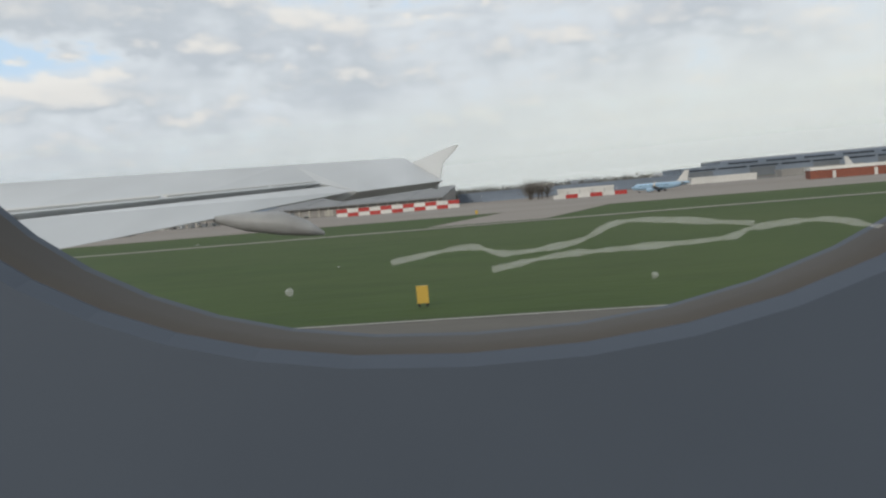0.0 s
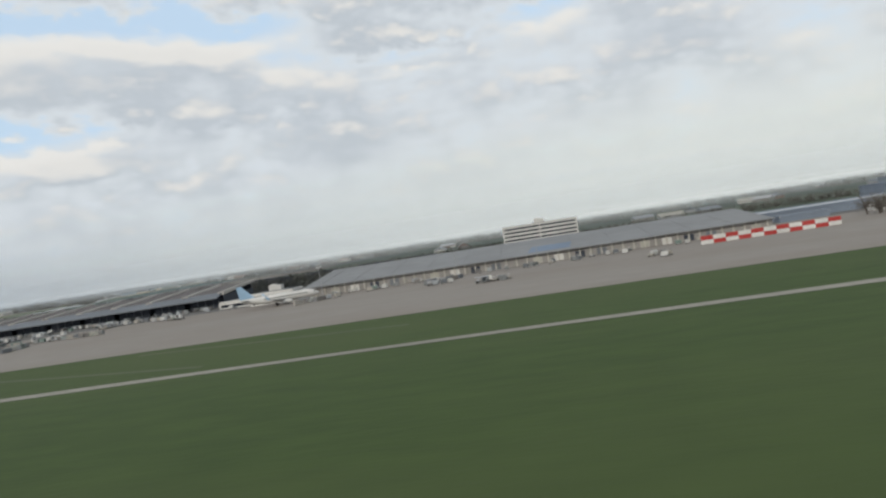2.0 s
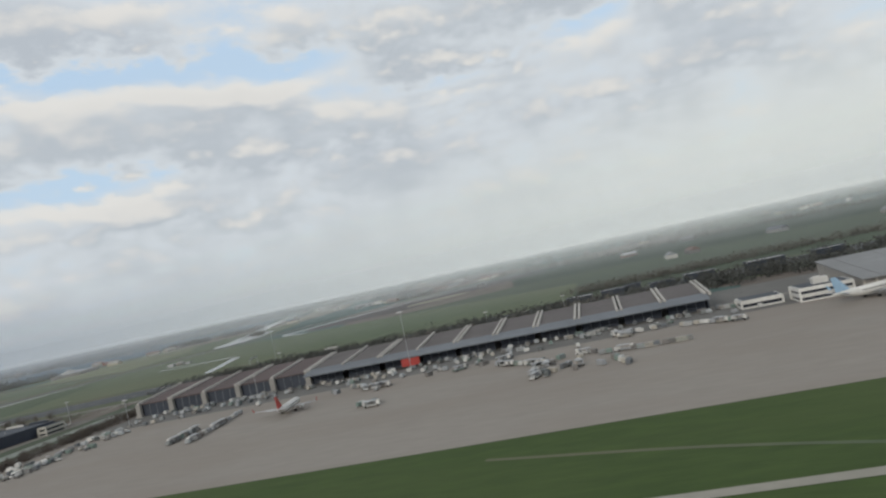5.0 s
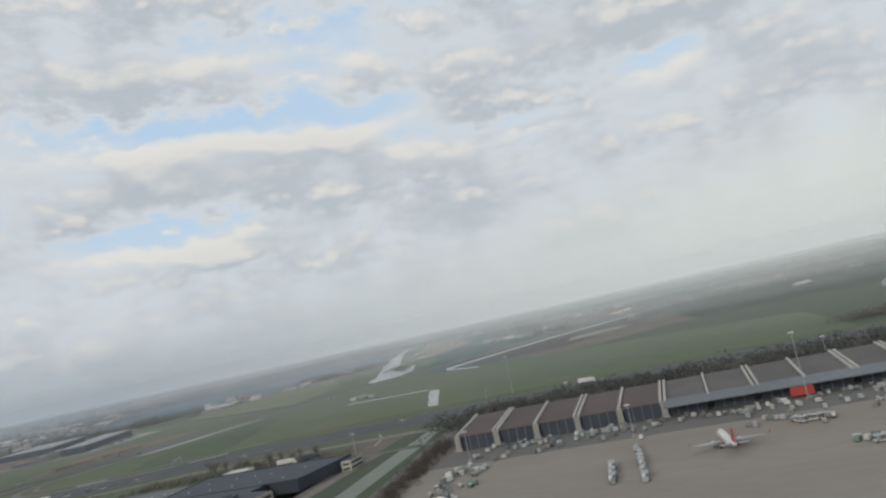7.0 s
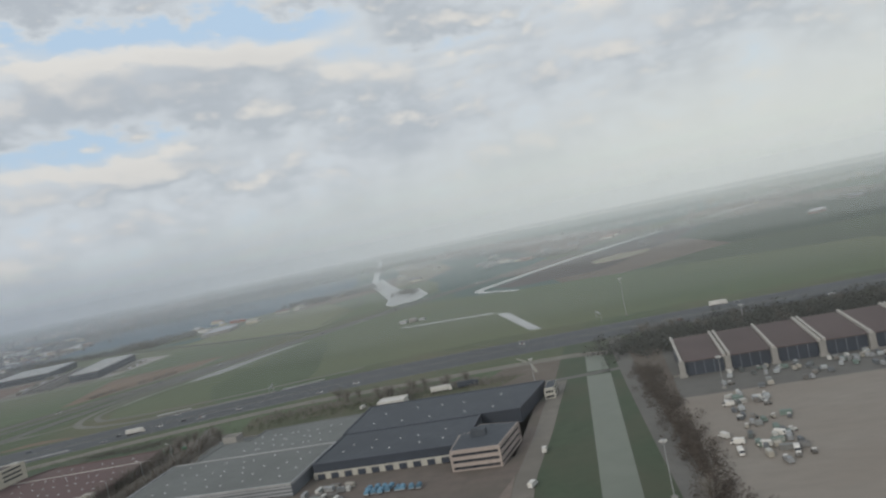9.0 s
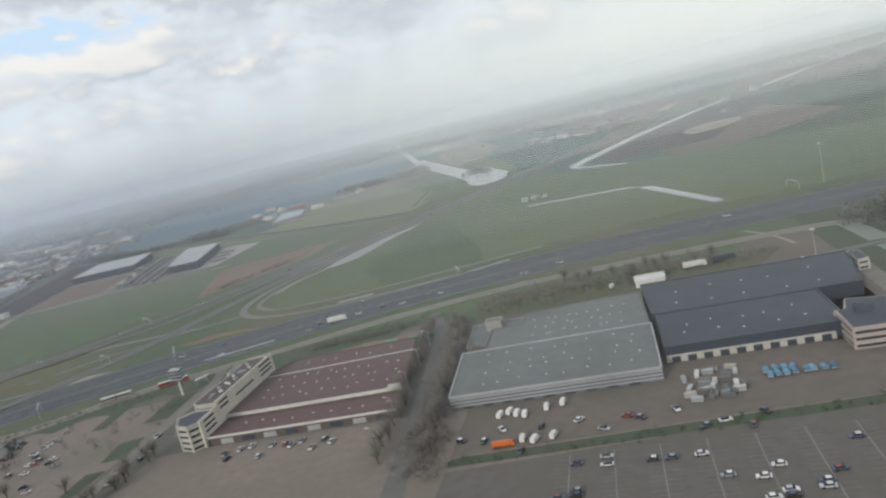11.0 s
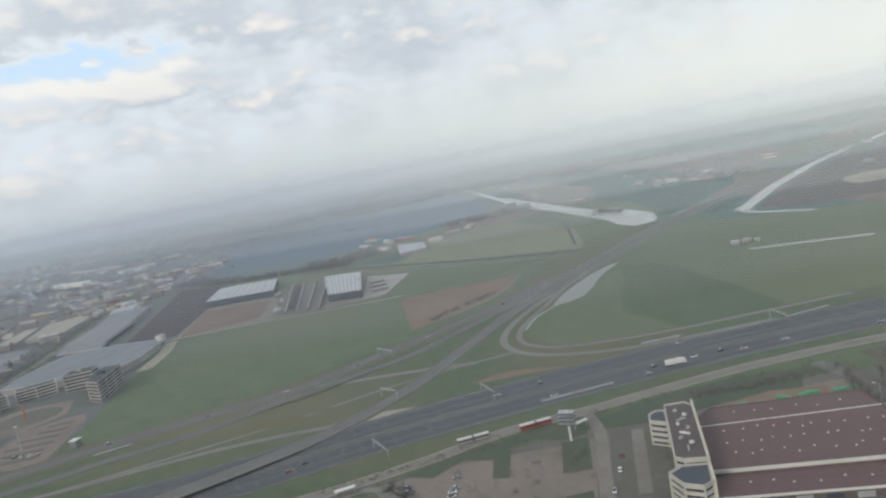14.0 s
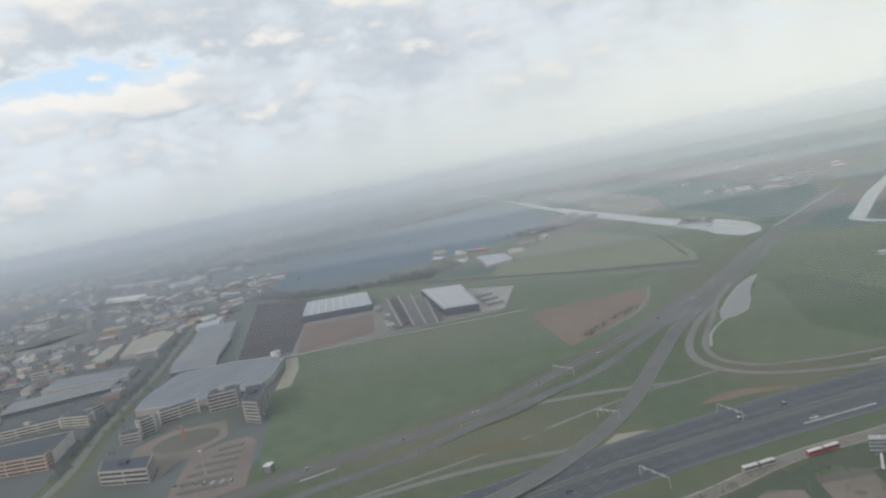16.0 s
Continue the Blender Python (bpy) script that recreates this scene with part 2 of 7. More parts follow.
ROOFS = [(0.14, 0.155, 0.175), (0.19, 0.205, 0.225), (0.11, 0.12, 0.14), (0.26, 0.275, 0.29), (0.17, 0.12, 0.105), (0.14, 0.155, 0.18), (0.34, 0.33, 0.29), (0.165, 0.18, 0.195), (0.4, 0.41, 0.42), (0.23, 0.16, 0.135)]
WALLMIX = random_paint("town_wall", WALLS, 0.85)
WALLPIECES = random_paint("far_house_wall", WALLS, 0.85, True)
ROOFPIECES = random_paint("far_house_roof", ROOFS, 0.85, True)
ROOFMIX = random_paint("town_roof", ROOFS, 0.85)


# Distance haze, put into part-clear sheets whose density follows height.
def haze_sheet_material(dense, foot, full, crown, fog, tint, near):
    m = bpy.data.materials.new("haze_sheet")
    m.use_nodes = True
    nt = m.node_tree
    nt.nodes.clear()
    N, Lk = nt.nodes.new, nt.links.new
    geo, sep, mr = N("ShaderNodeNewGeometry"), N("ShaderNodeSeparateXYZ"), N("ShaderNodeMapRange")
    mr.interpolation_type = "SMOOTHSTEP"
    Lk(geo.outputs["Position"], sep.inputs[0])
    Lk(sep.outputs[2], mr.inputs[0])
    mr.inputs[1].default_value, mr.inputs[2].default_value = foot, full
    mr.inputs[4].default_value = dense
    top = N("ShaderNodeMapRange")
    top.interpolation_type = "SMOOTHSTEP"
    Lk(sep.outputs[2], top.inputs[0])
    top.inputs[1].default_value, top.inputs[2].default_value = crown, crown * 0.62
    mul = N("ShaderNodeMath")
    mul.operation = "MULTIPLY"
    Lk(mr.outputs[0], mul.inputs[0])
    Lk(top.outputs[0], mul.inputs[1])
    # thicker low haze that thins out upwards
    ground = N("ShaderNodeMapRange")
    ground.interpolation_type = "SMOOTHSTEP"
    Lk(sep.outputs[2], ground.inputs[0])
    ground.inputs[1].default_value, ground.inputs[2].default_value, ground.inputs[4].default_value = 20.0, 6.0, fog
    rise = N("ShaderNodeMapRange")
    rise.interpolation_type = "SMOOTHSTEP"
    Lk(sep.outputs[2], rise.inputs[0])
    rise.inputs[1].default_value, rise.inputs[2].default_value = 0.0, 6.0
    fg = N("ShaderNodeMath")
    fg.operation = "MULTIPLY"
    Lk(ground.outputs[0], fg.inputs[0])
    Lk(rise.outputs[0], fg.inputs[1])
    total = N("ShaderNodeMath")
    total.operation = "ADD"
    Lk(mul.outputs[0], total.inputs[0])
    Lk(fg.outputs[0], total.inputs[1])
    mul = total
    d, tr, mx, out = N("ShaderNodeBsdfDiffuse"), N("ShaderNodeBsdfTransparent"), N("ShaderNodeMixShader"), N("ShaderNodeOutputMaterial")
    # haze brightness by side is put into the tint: duller left, paler right
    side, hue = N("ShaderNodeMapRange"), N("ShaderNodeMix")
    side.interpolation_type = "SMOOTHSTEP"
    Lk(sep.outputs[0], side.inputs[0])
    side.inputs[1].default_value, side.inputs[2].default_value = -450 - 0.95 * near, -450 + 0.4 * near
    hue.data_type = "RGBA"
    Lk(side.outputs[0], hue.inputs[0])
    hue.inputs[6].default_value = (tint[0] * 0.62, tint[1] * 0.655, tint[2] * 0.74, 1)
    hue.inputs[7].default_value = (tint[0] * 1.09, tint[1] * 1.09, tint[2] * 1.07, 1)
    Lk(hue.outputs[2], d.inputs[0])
    Lk(mul.outputs[0], mx.inputs[0])
    Lk(tr.outputs[0], mx.inputs[1])
    Lk(d.outputs[0], mx.inputs[2])
    Lk(mx.outputs[0], out.inputs[0])
    return m


# ---- building blocks ----
U = 0.49  # scene units to one metre of the real things


def link(name, bm, material, parent=None):
    me = bpy.data.meshes.new(name)
    bm.to_mesh(me)
    bm.free()
    for m in material if isinstance(material, (list, tuple)) else (material,):
        me.materials.append(m)
    ob = new(name, me)
    if parent is not None:
        ob.parent = parent
    return ob


def part(name, bm, material, parent, label=""):
    return tagged(link(name, bm, material, parent), label)


def thing(name, label, category, x=0, y=0, z=0, turn=0, group="", kind=""):
    ob = new(name)
    ob.matrix_basis = pose(x, y, z, 0, 0, turn)
    return tagged(ob, label, category, group, kind)


def box(bm, x0, y0, z0, x1, y1, z1, mi=0):
    v = [bm.verts.new(p) for p in ((x0, y0, z0), (x1, y0, z0), (x1, y1, z0), (x0, y1, z0), (x0, y0, z1), (x1, y0, z1), (x1, y1, z1), (x0, y1, z1))]
    for q in ((3, 2, 1, 0), (4, 5, 6, 7), (0, 1, 5, 4), (1, 2, 6, 5), (2, 3, 7, 6), (3, 0, 4, 7)):
        bm.faces.new([v[k] for k in q]).material_index = mi
    return bm


def boxes(*bs):
    bm = bmesh.new()
    for b in bs:
        box(bm, *b)
    return bm


def prism(pts, z0, z1, bm=None):
    bm = bm or bmesh.new()
    lo, hi = [bm.verts.new((*p, z0)) for p in pts], [bm.verts.new((*p, z1)) for p in pts]
    n = len(pts)
    bm.faces.new(hi)
    bm.faces.new(lo[::-1])
    for k in range(n):
        bm.faces.new((lo[k], lo[(k + 1) % n], hi[(k + 1) % n], hi[k]))
    bmesh.ops.recalc_face_normals(bm, faces=bm.faces)
    return bm


def inset(pts, d):
    cx, cy = sum(p[0] for p in pts) / len(pts), sum(p[1] for p in pts) / len(pts)
    return [(p[0] + (cx - p[0]) * d / math.hypot(cx - p[0], cy - p[1]), p[1] + (cy - p[1]) * d / math.hypot(cx - p[0], cy - p[1])) for p in pts]


def tube(bm, a, b, r0, r1=None, seg=8, cap=True):
    a, b = Vector(a), Vector(b)
    r1 = r0 if r1 is None else r1
    q = (b - a).to_track_quat("Z", "Y")
    rings = []
    for c, r in ((a, r0), (b, r1)):
        rings.append([bm.verts.new(c + q @ Vector((r * math.cos(2 * math.pi * k / seg), r * math.sin(2 * math.pi * k / seg), 0))) for k in range(seg)])
    for k in range(seg):
        bm.faces.new((rings[0][k], rings[0][(k + 1) % seg], rings[1][(k + 1) % seg], rings[1][k]))
    if cap:
        bm.faces.new(rings[0][::-1])
        bm.faces.new(rings[1])
    return bm


def loft(rings, bm=None, cap=True, smooth=True):
    bm = bm or bmesh.new()
    vs = [[bm.verts.new(p) for p in r] for r in rings]
    n = len(rings[0])
    for a, b in zip(vs, vs[1:]):
        for k in range(n):
            bm.faces.new((a[k], a[(k + 1) % n], b[(k + 1) % n], b[k])).smooth = smooth
    if cap:
        bm.faces.new(vs[0][::-1])
        bm.faces.new(vs[-1])
    bmesh.ops.recalc_face_normals(bm, faces=bm.faces)
    return bm


def curve(pts, per=8):
    """A smooth line through a few points of the plan."""
    p = [Vector(q) for q in pts]
    p = [p[0] * 2 - p[1]] + p + [p[-1] * 2 - p[-2]]
    out = []
    for a, b, c, d in zip(p, p[1:], p[2:], p[3:]):
        for k in range(per):
            t = k / per
            out.append(0.5 * (2 * b + (c - a) * t + (2 * a - 5 * b + 4 * c - d) * t * t + (3 * b - a - 3 * c + d) * t ** 3))
    return out + [p[-2]]


def ribbon(pts, width, z=0.0, off=0.0, thick=0.0, bm=None):
    """A strip along a line; z may be a function of the place along it."""
    bm = bm or bmesh.new()
    rows = []
    for k, p in enumerate(pts):
        d = (pts[min(k + 1, len(pts) - 1)] - pts[max(k - 1, 0)]).normalized()
        n = Vector((-d.y, d.x))
        h = z(k / (len(pts) - 1)) if callable(z) else z
        w = width(k / (len(pts) - 1)) if callable(width) else width
        a, b = p.xy + n * (off + w / 2), p.xy + n * (off - w / 2)
        row = [bm.verts.new((*b, h)), bm.verts.new((*a, h))]
        if thick:
            row += [bm.verts.new((*a, h - thick)), bm.verts.new((*b, h - thick))]
        rows.append(row)
    for r, s in zip(rows, rows[1:]):
        for k in range(len(r) if thick else 1):
            bm.faces.new((r[k], s[k], s[(k + 1) % len(r)], r[(k + 1) % len(r)]))
    bmesh.ops.recalc_face_normals(bm, faces=bm.faces)
    if not thick:
        for f in bm.faces:
            if f.normal.z < 0:
                f.normal_flip()
    return bm


def sheet(name, pts, z, material, label, cat="ground", rounds=False):
    bm = bmesh.new()
    if rounds:
        pts = [tuple(p) for p in curve([*pts, pts[0]], 5)[:-1]]
    f = bm.faces.new([bm.verts.new((*p, z)) for p in pts])
    if f.normal.z < 0 or f.calc_area() and sum(a[0] * b[1] - b[0] * a[1] for a, b in zip(pts, [*pts[1:], pts[0]])) < 0:
        f.normal_flip()
    bmesh.ops.triangulate(bm, faces=bm.faces)
    return tagged(link(name, bm, material), label, cat, kind="structure")


def rect(x0, y0, x1, y1):
    return [(x0, y0), (x1, y0), (x1, y1), (x0, y1)]

# ---- the land ----


def polder_material():
    """Far farmland: large blocks of grass, stubble and soil."""
    m = bpy.data.materials.new("polder_fields")
    m.use_nodes = True
    nt = m.node_tree
    N, Lk = nt.nodes.new, nt.links.new
    bs = nt.nodes["Principled BSDF"]
    bs.inputs["Roughness"].default_value = 0.95
    geo, mp, vo, rp, nz, mx = N("ShaderNodeNewGeometry"), N("ShaderNodeMapping"), N("ShaderNodeTexVoronoi"), N("ShaderNodeValToRGB"), N("ShaderNodeTexNoise"), N("ShaderNodeMix")
    mp.inputs["Rotation"].default_value = (0, 0, radians(24))
    mp.inputs["Scale"].default_value = (0.0075, 0.0042, 1)
    Lk(geo.outputs["Position"], mp.inputs[0])
    Lk(mp.outputs[0], vo.inputs["Vector"])
    vo.distance = "CHEBYCHEV"
    vo.inputs["Scale"].default_value = 1.0
    sep = N("ShaderNodeSeparateColor")
    Lk(vo.outputs["Color"], sep.inputs[0])
    Lk(sep.outputs[0], rp.inputs[0])
    rp.color_ramp.interpolation = "CONSTANT"
    el = rp.color_ramp.elements
    cols = [(0.07, 0.108, 0.075), (0.052, 0.095, 0.085), (0.125, 0.105, 0.088), (0.08, 0.11, 0.058), (0.15, 0.128, 0.10), (0.066, 0.10, 0.098), (0.10, 0.118, 0.07)]
    while len(el) < len(cols):
        el.new(1.0)
    for k, c in enumerate(cols):
        el[k].position, el[k].color = k / len(cols), (*c, 1)
    Lk(geo.outputs["Position"], nz.inputs["Vector"])
    nz.inputs["Scale"].default_value, nz.inputs["Detail"].default_value = 0.06, 6
    mx.data_type, mx.blend_type = "RGBA", "MULTIPLY"
    mx.inputs[0].default_value = 0.55
    Lk(rp.outputs[0], mx.inputs[6])
    Lk(nz.outputs[0], mx.inputs[7])
    gain = N("ShaderNodeMix")
    gain.data_type, gain.blend_type = "RGBA", "MULTIPLY"
    gain.inputs[0].default_value = 1
    gain.inputs[7].default_value = (1.35, 1.35, 1.35, 1)
    Lk(mx.outputs[2], gain.inputs[6])
    Lk(gain.outputs[2], bs.inputs["Base Color"])
    return m


bm = bmesh.new()
bmesh.ops.create_grid(bm, x_segments=8, y_segments=8, size=12000)
tagged(link("ground", bm, polder_material()), "flat polder farmland reaching the hazy horizon", "ground", kind="structure")

# airfield
sheet("airfield_grass", rect(-326, 17, 700, 97), 0.03, GRASS, "mown airfield grass between runway and apron")
sheet("runway", rect(-420, -34, 700, 18.4), 0.06, RUNWAY, "grey asphalt runway with white edge lines", "runway")
bm = ribbon([Vector((-420, 18.2)), Vector((700, 18.2))], 0.10, 0.075)
ribbon([Vector((-420, 14.0)), Vector((700, 14.0))], 0.14, 0.075, bm=bm)
tagged(link("runway_marking", bm, MARK), "white painted runway edge lines", "marking", kind="structure")
sheet("apron", [(-326, 96), (700, 96), (700, 192), (-326, 192)], 0.06, APRON, "tan concrete apron", "apron")
sheet("stand_road", rect(-326, 171, -140, 190), 0.075, ROAD, "grey asphalt strip in front of the cargo terminal", "road")
sheet("taxiway", [(-11, 70), (1, 70), (10, 97), (-4, 97)], 0.065, APRON, "concrete taxiway spur through the grass", "taxiway")
tagged(link("service_track", ribbon([Vector((x, 67.3 + 0.25 * math.sin(x * 0.05))) for x in range(-326, 500, 6)], lambda u: 2.1 + 0.25 * math.sin(u * 60), 0.07), PATHM), "pale gravel track across the grass", "track", kind="structure")
for k, (a, b, c) in enumerate((((-160, 90), (-140, 82), (-112, 72)), ((-131, 92), (-112, 88), (-92, 84)), ((-205, 88), (-180, 80), (-158, 70)))):
    tagged(link("worn_track", ribbon(curve([a, b, c], 6), 0.9, 0.05), VERGE), "worn vehicle track in the grass", "track", kind="structure")
sheet("back_road", rect(-326, 192, 300, 226), 0.05, ROAD, "grey service road behind the cargo halls", "road")
sheet("canal_bank", [(-358, 56), (-326, 56), (-330, 120), (-338, 262), (-356, 262)], 0.03, LAWN, "grassy strip beside a canal")
sheet("canal", [(-341, 58), (-334.8, 58), (-341, 206), (-347.6, 206)], 0.07, DITCH, "narrow grey canal", "water")
sheet("canal", [(-347.6, 211), (-341.4, 211), (-343.6, 236), (-348.6, 236)], 0.07, DITCH, "narrow grey canal beyond a culvert", "water")
tagged(link("canal_road", ribbon(curve([(-325, 60), (-328, 100), (-332, 150), (-336, 205), (-339, 256)], 8), 4.6, 0.08), ROAD), "two-lane road beside the canal", "road", kind="structure")
tagged(link("culvert_road", ribbon(curve([(-362, 206), (-345, 208.5), (-336, 210)], 6), 3.0, 0.09), ROAD), "short road across the culvert", "road", kind="structure")

# business park ground
sheet("leaf_litter", [(-474, 92), (-446, 92), (-449, 140), (-457, 205), (-482, 205), (-472, 150)], 0.045, LITTER, "brown leaf litter under bare trees")
sheet("leaf_litter", [(-452, 198), (-380, 200), (-366, 222), (-420, 230), (-458, 220)], 0.045, mat("scrub_floor", (0.088, 0.092, 0.056), (0.105, 0.094, 0.07), 0.25, 0.95, big=0.2, c=(0.07, 0.085, 0.05)), "mossy scrub floor behind the warehouses")
sheet("business_park", [(-700, 60), (-357, 60), (-357, 200), (-445, 200), (-520, 188), (-620, 150), (-700, 120)], 0.025, LITTER, "scrubby ground of a business park")
sheet("yard", [(-520, 84), (-358, 84), (-360, 142), (-406, 147), (-448, 141), (-506, 140), (-520, 138)], 0.05, YARD, "red-brown paved yard with parked cars", "yard")
sheet("car_park", [(-446, 66), (-359, 66), (-359, 122), (-396, 120.5), (-446, 116)], 0.072, mat("worn_car_park", (0.132, 0.12, 0.11), (0.108, 0.099, 0.092), 0.4, 0.9, big=0.12, c=(0.112, 0.105, 0.09)), "grey-brown car park with faint bays", "car park")
sheet("yard", [(-446, 121), (-396, 124), (-362, 125), (-357, 150), (-357, 186), (-360, 186), (-361, 147), (-404, 152), (-446, 144)], 0.068, mat("darker_brick_yard", (0.158, 0.132, 0.117), (0.128, 0.109, 0.098), 0.4, 0.9, big=0.15, c=(0.118, 0.108, 0.092)), "darker red-brown paved yard before the dark halls", "yard")
tagged(link("grass_strip", ribbon(curve([(-446, 119), (-398, 121.7), (-383, 122.4), (-366, 123.3), (-355, 123.3)], 6), 3.0, 0.09), LAWN), "grass strip between a yard and a car park", "verge", kind="structure")
tagged(link("canal_lane", ribbon(curve([(-355, 205), (-355.8, 180), (-356.2, 160), (-357, 145), (-357.4, 128), (-355, 100)], 8), 4.0, 0.082), TANROAD), "tan lane beside the canal lawn", "road", kind="structure")
tagged(link("foot_path", ribbon(curve([(-372, 247), (-366.5, 236), (-363, 222)], 6), 0.9, 0.07), PATHM), "pale footpath through rough grass", "path", kind="structure")
sheet("car_park", [(-640, 92), (-528, 92), (-531, 177), (-566, 169), (-606, 150), (-640, 132)], 0.05, YARD, "paved car park with grass islands", "car park")
for pts in ([(-539.4, 176.8), (-532.8, 179), (-531.2, 161), (-538, 159.7)], [(-537, 149), (-531, 151), (-529.5, 140), (-535, 139)], [(-535, 134), (-530, 135), (-530, 122), (-534, 122)]):
    sheet("grass_island", pts, 0.09, LAWN, "mown grass island in a car park")
sheet("plaza", [(-590, 128), (-597, 142), (-592, 151), (-587, 161), (-581, 160), (-571, 143), (-573, 133), (-577, 126)], 0.075, PALE, "pale paved plaza with an oval island", "plaza")
sheet("grass_island", [(-588, 149), (-590, 156), (-584, 158), (-580, 151), (-583, 148)], 0.095, VERGE, "oval grass island in a plaza", rounds=True)
sheet("grass_corner", [(-530, 190), (-510, 203.5), (-492.6, 209.5), (-473.7, 212), (-478, 197.5), (-497, 192.3), (-505, 189), (-514, 184.5), (-528.4, 182.8)], 0.085, LAWN, "dark rough grass between a busway and a hall")
sheet("bare_strip", [(-503, 187), (-500, 190.3), (-486.5, 197), (-472.5, 197), (-472, 188), (-500, 185)], 0.09, SOIL, "reddish bare earth behind the red-roofed hall")
sheet("grass_bank", [(-579, 165), (-562, 178), (-546, 186.5), (-533, 192.5), (-533, 180.5), (-540, 177.8), (-547, 181), (-552.4, 177), (-550.5, 160), (-554.6, 160), (-556, 170), (-564, 171.5), (-570, 163)], 0.066, LAWN, "dark grass between a car park and the busway")
sheet("planting_strip", [(-526.7, 179), (-522.5, 179.8), (-522.8, 154), (-525.6, 154)], 0.086, LITTER, "brown planting strip beside a lane")
tagged(link("park_lane", ribbon(curve([(-520.6, 181), (-520.4, 168), (-520, 148)], 6), 3.0, 0.094), TANROAD), "tan lane beside the stepped office", "road", kind="structure")
sheet("planted_bed", [(-546.6, 167), (-544.8, 168), (-543.4, 166.6), (-545, 165.6)], 0.09, HEDGE, "small dark planted bed in a car park", rounds=True)
tagged(link("park_road", ribbon(curve([(-452, 84), (-455, 120), (-461, 180), (-465, 200), (-470, 215)], 8), 4.2, 0.1), ROAD), "grey road between the halls", "road", kind="structure")
tagged(link("park_road", ribbon(curve([(-524, 90), (-526.5, 130), (-528.7, 160), (-529.6, 180), (-534, 196)], 8), 3.3, 0.1), TANROAD), "grey road beside the stepped office", "road", kind="structure")
BUSWAY = curve([(-640, 138), (-600, 158), (-576, 172), (-555, 187), (-532, 197), (-510, 207.5), (-486, 218), (-453, 228.5), (-430, 232.5), (-360, 237), (-341, 233)], 8)
tagged(link("frontage_road", ribbon(BUSWAY, 5.0, 0.08), TANROAD), "tan busway along the motorway", "road", kind="structure")
bm = ribbon(BUSWAY, lambda u: 0.45 + 0.3 * abs(math.sin(60 * u)), 0.096, off=2.4)
ribbon(BUSWAY, lambda u: 0.3 + 0.3 * abs(math.sin(47 * u)), 0.096, off=-2.3, bm=bm)
tagged(link("frontage_track", bm, PATHM), "pale worn edges of the busway", "track", kind="structure")

# fields between the roads
sheet("motorway_verge", [(-760, 100), (-600, 150), (-500, 212), (-420, 232), (-330, 240), (-60, 250), (300, 250), (300, 320), (-300, 320), (-420, 312), (-520, 262), (-600, 330), (-700, 240), (-760, 190)], 0.02, VERGE, "rough grass beside the motorway")
sheet("meadow", [(-545, 258), (-480, 274), (-400, 296), (-300, 305), (-200, 308), (-200, 420), (-330, 470), (-430, 500), (-490, 530), (-520, 440), (-556, 330), (-560, 285)], 0.035, MEADOW, "broad green meadow inside the junction")
sheet("meadow", [(-793, 373), (-741, 386), (-674, 400), (-566, 456), (-570, 352), (-602, 317), (-650, 262), (-700, 214), (-722, 212), (-760, 300)], 0.035, MEADOW, "large green field beside the motorway")
sheet("meadow", [(-690, 522), (-545, 474), (-540, 560), (-640, 740), (-700, 640)], 0.035, mat("pale_meadow", (0.178, 0.19, 0.122), (0.15, 0.164, 0.105), 0.1, 0.95), "pale green field beyond a ditch")
sheet("meadow", [(-330, 470), (-200, 306), (900, 315), (900, 540), (-250, 540)], 0.031, mat("wet_turf", (0.082, 0.104, 0.072), (0.066, 0.088, 0.06), 0.12, 0.95), "long green meadow beyond the motorway")
sheet("meadow", [(-250, 542), (900, 542), (900, 900), (-180, 900), (-270, 700)], 0.029, mat("wet_meadow", (0.056, 0.076, 0.056), (0.046, 0.066, 0.05), 0.05, 0.95, big=0.02), "dull green meadows in the distance")
sheet("bare_field", [(-647, 395), (-600, 412), (-582, 417), (-579, 385), (-585, 362), (-600, 338), (-618, 316)], 0.05, SOIL, "bare reddish earth field", "field")
sheet("ploughed_field", [(-930, 600), (-868, 585), (-786, 388), (-826, 380)], 0.045, PLOUGH, "dark ploughed field beside the town", "field")
sheet("yard", [(-822, 471), (-700, 503), (-664, 414), (-788, 376)], 0.05, TANROAD, "unfinished yard of the new sheds", "yard")
sheet("bare_field", [(-784, 376), (-818, 461), (-766, 466), (-745, 406)], 0.064, mat("raw_earth", (0.185, 0.138, 0.112), (0.155, 0.118, 0.098), 0.15, 0.95, big=0.2), "bare earth beside a new shed", "field")
sheet("yard", [(-776, 498), (-735, 522), (-700, 408), (-730, 399)], 0.06, ROAD, "paved strip between two sheds", "yard")
tagged(link("kerb", ribbon(curve([(-800, 368), (-793, 374), (-741, 386.5), (-706, 394), (-674, 400.5), (-648, 406)], 8), 1.3, 0.22, thick=0.25), CONC), "pale concrete edging along the field", "kerb", kind="structure")
sheet("sand_strip", [(-764, 308), (-776, 345), (-788, 369), (-781, 371), (-768, 345), (-757, 312)], 0.06, mat("pale_sand", (0.30, 0.28, 0.22), (0.24, 0.225, 0.18), 0.3, 0.95), "pale sandy strip beside a hall", "yard")
sheet("ring_lawn", [(-777 + 17 * math.cos(t * 0.5236), 252 + 15 * math.sin(t * 0.5236)) for t in range(12)], 0.062, YARD, "round brick forecourt with a lawn", "forecourt", rounds=True)
sheet("ring_lawn", [(-777 + 14.5 * math.cos(t * 0.5236), 252 + 12.5 * math.sin(t * 0.5236)) for t in range(12)], 0.068, LITTER, "round lawn in front of the offices", "lawn", rounds=True)
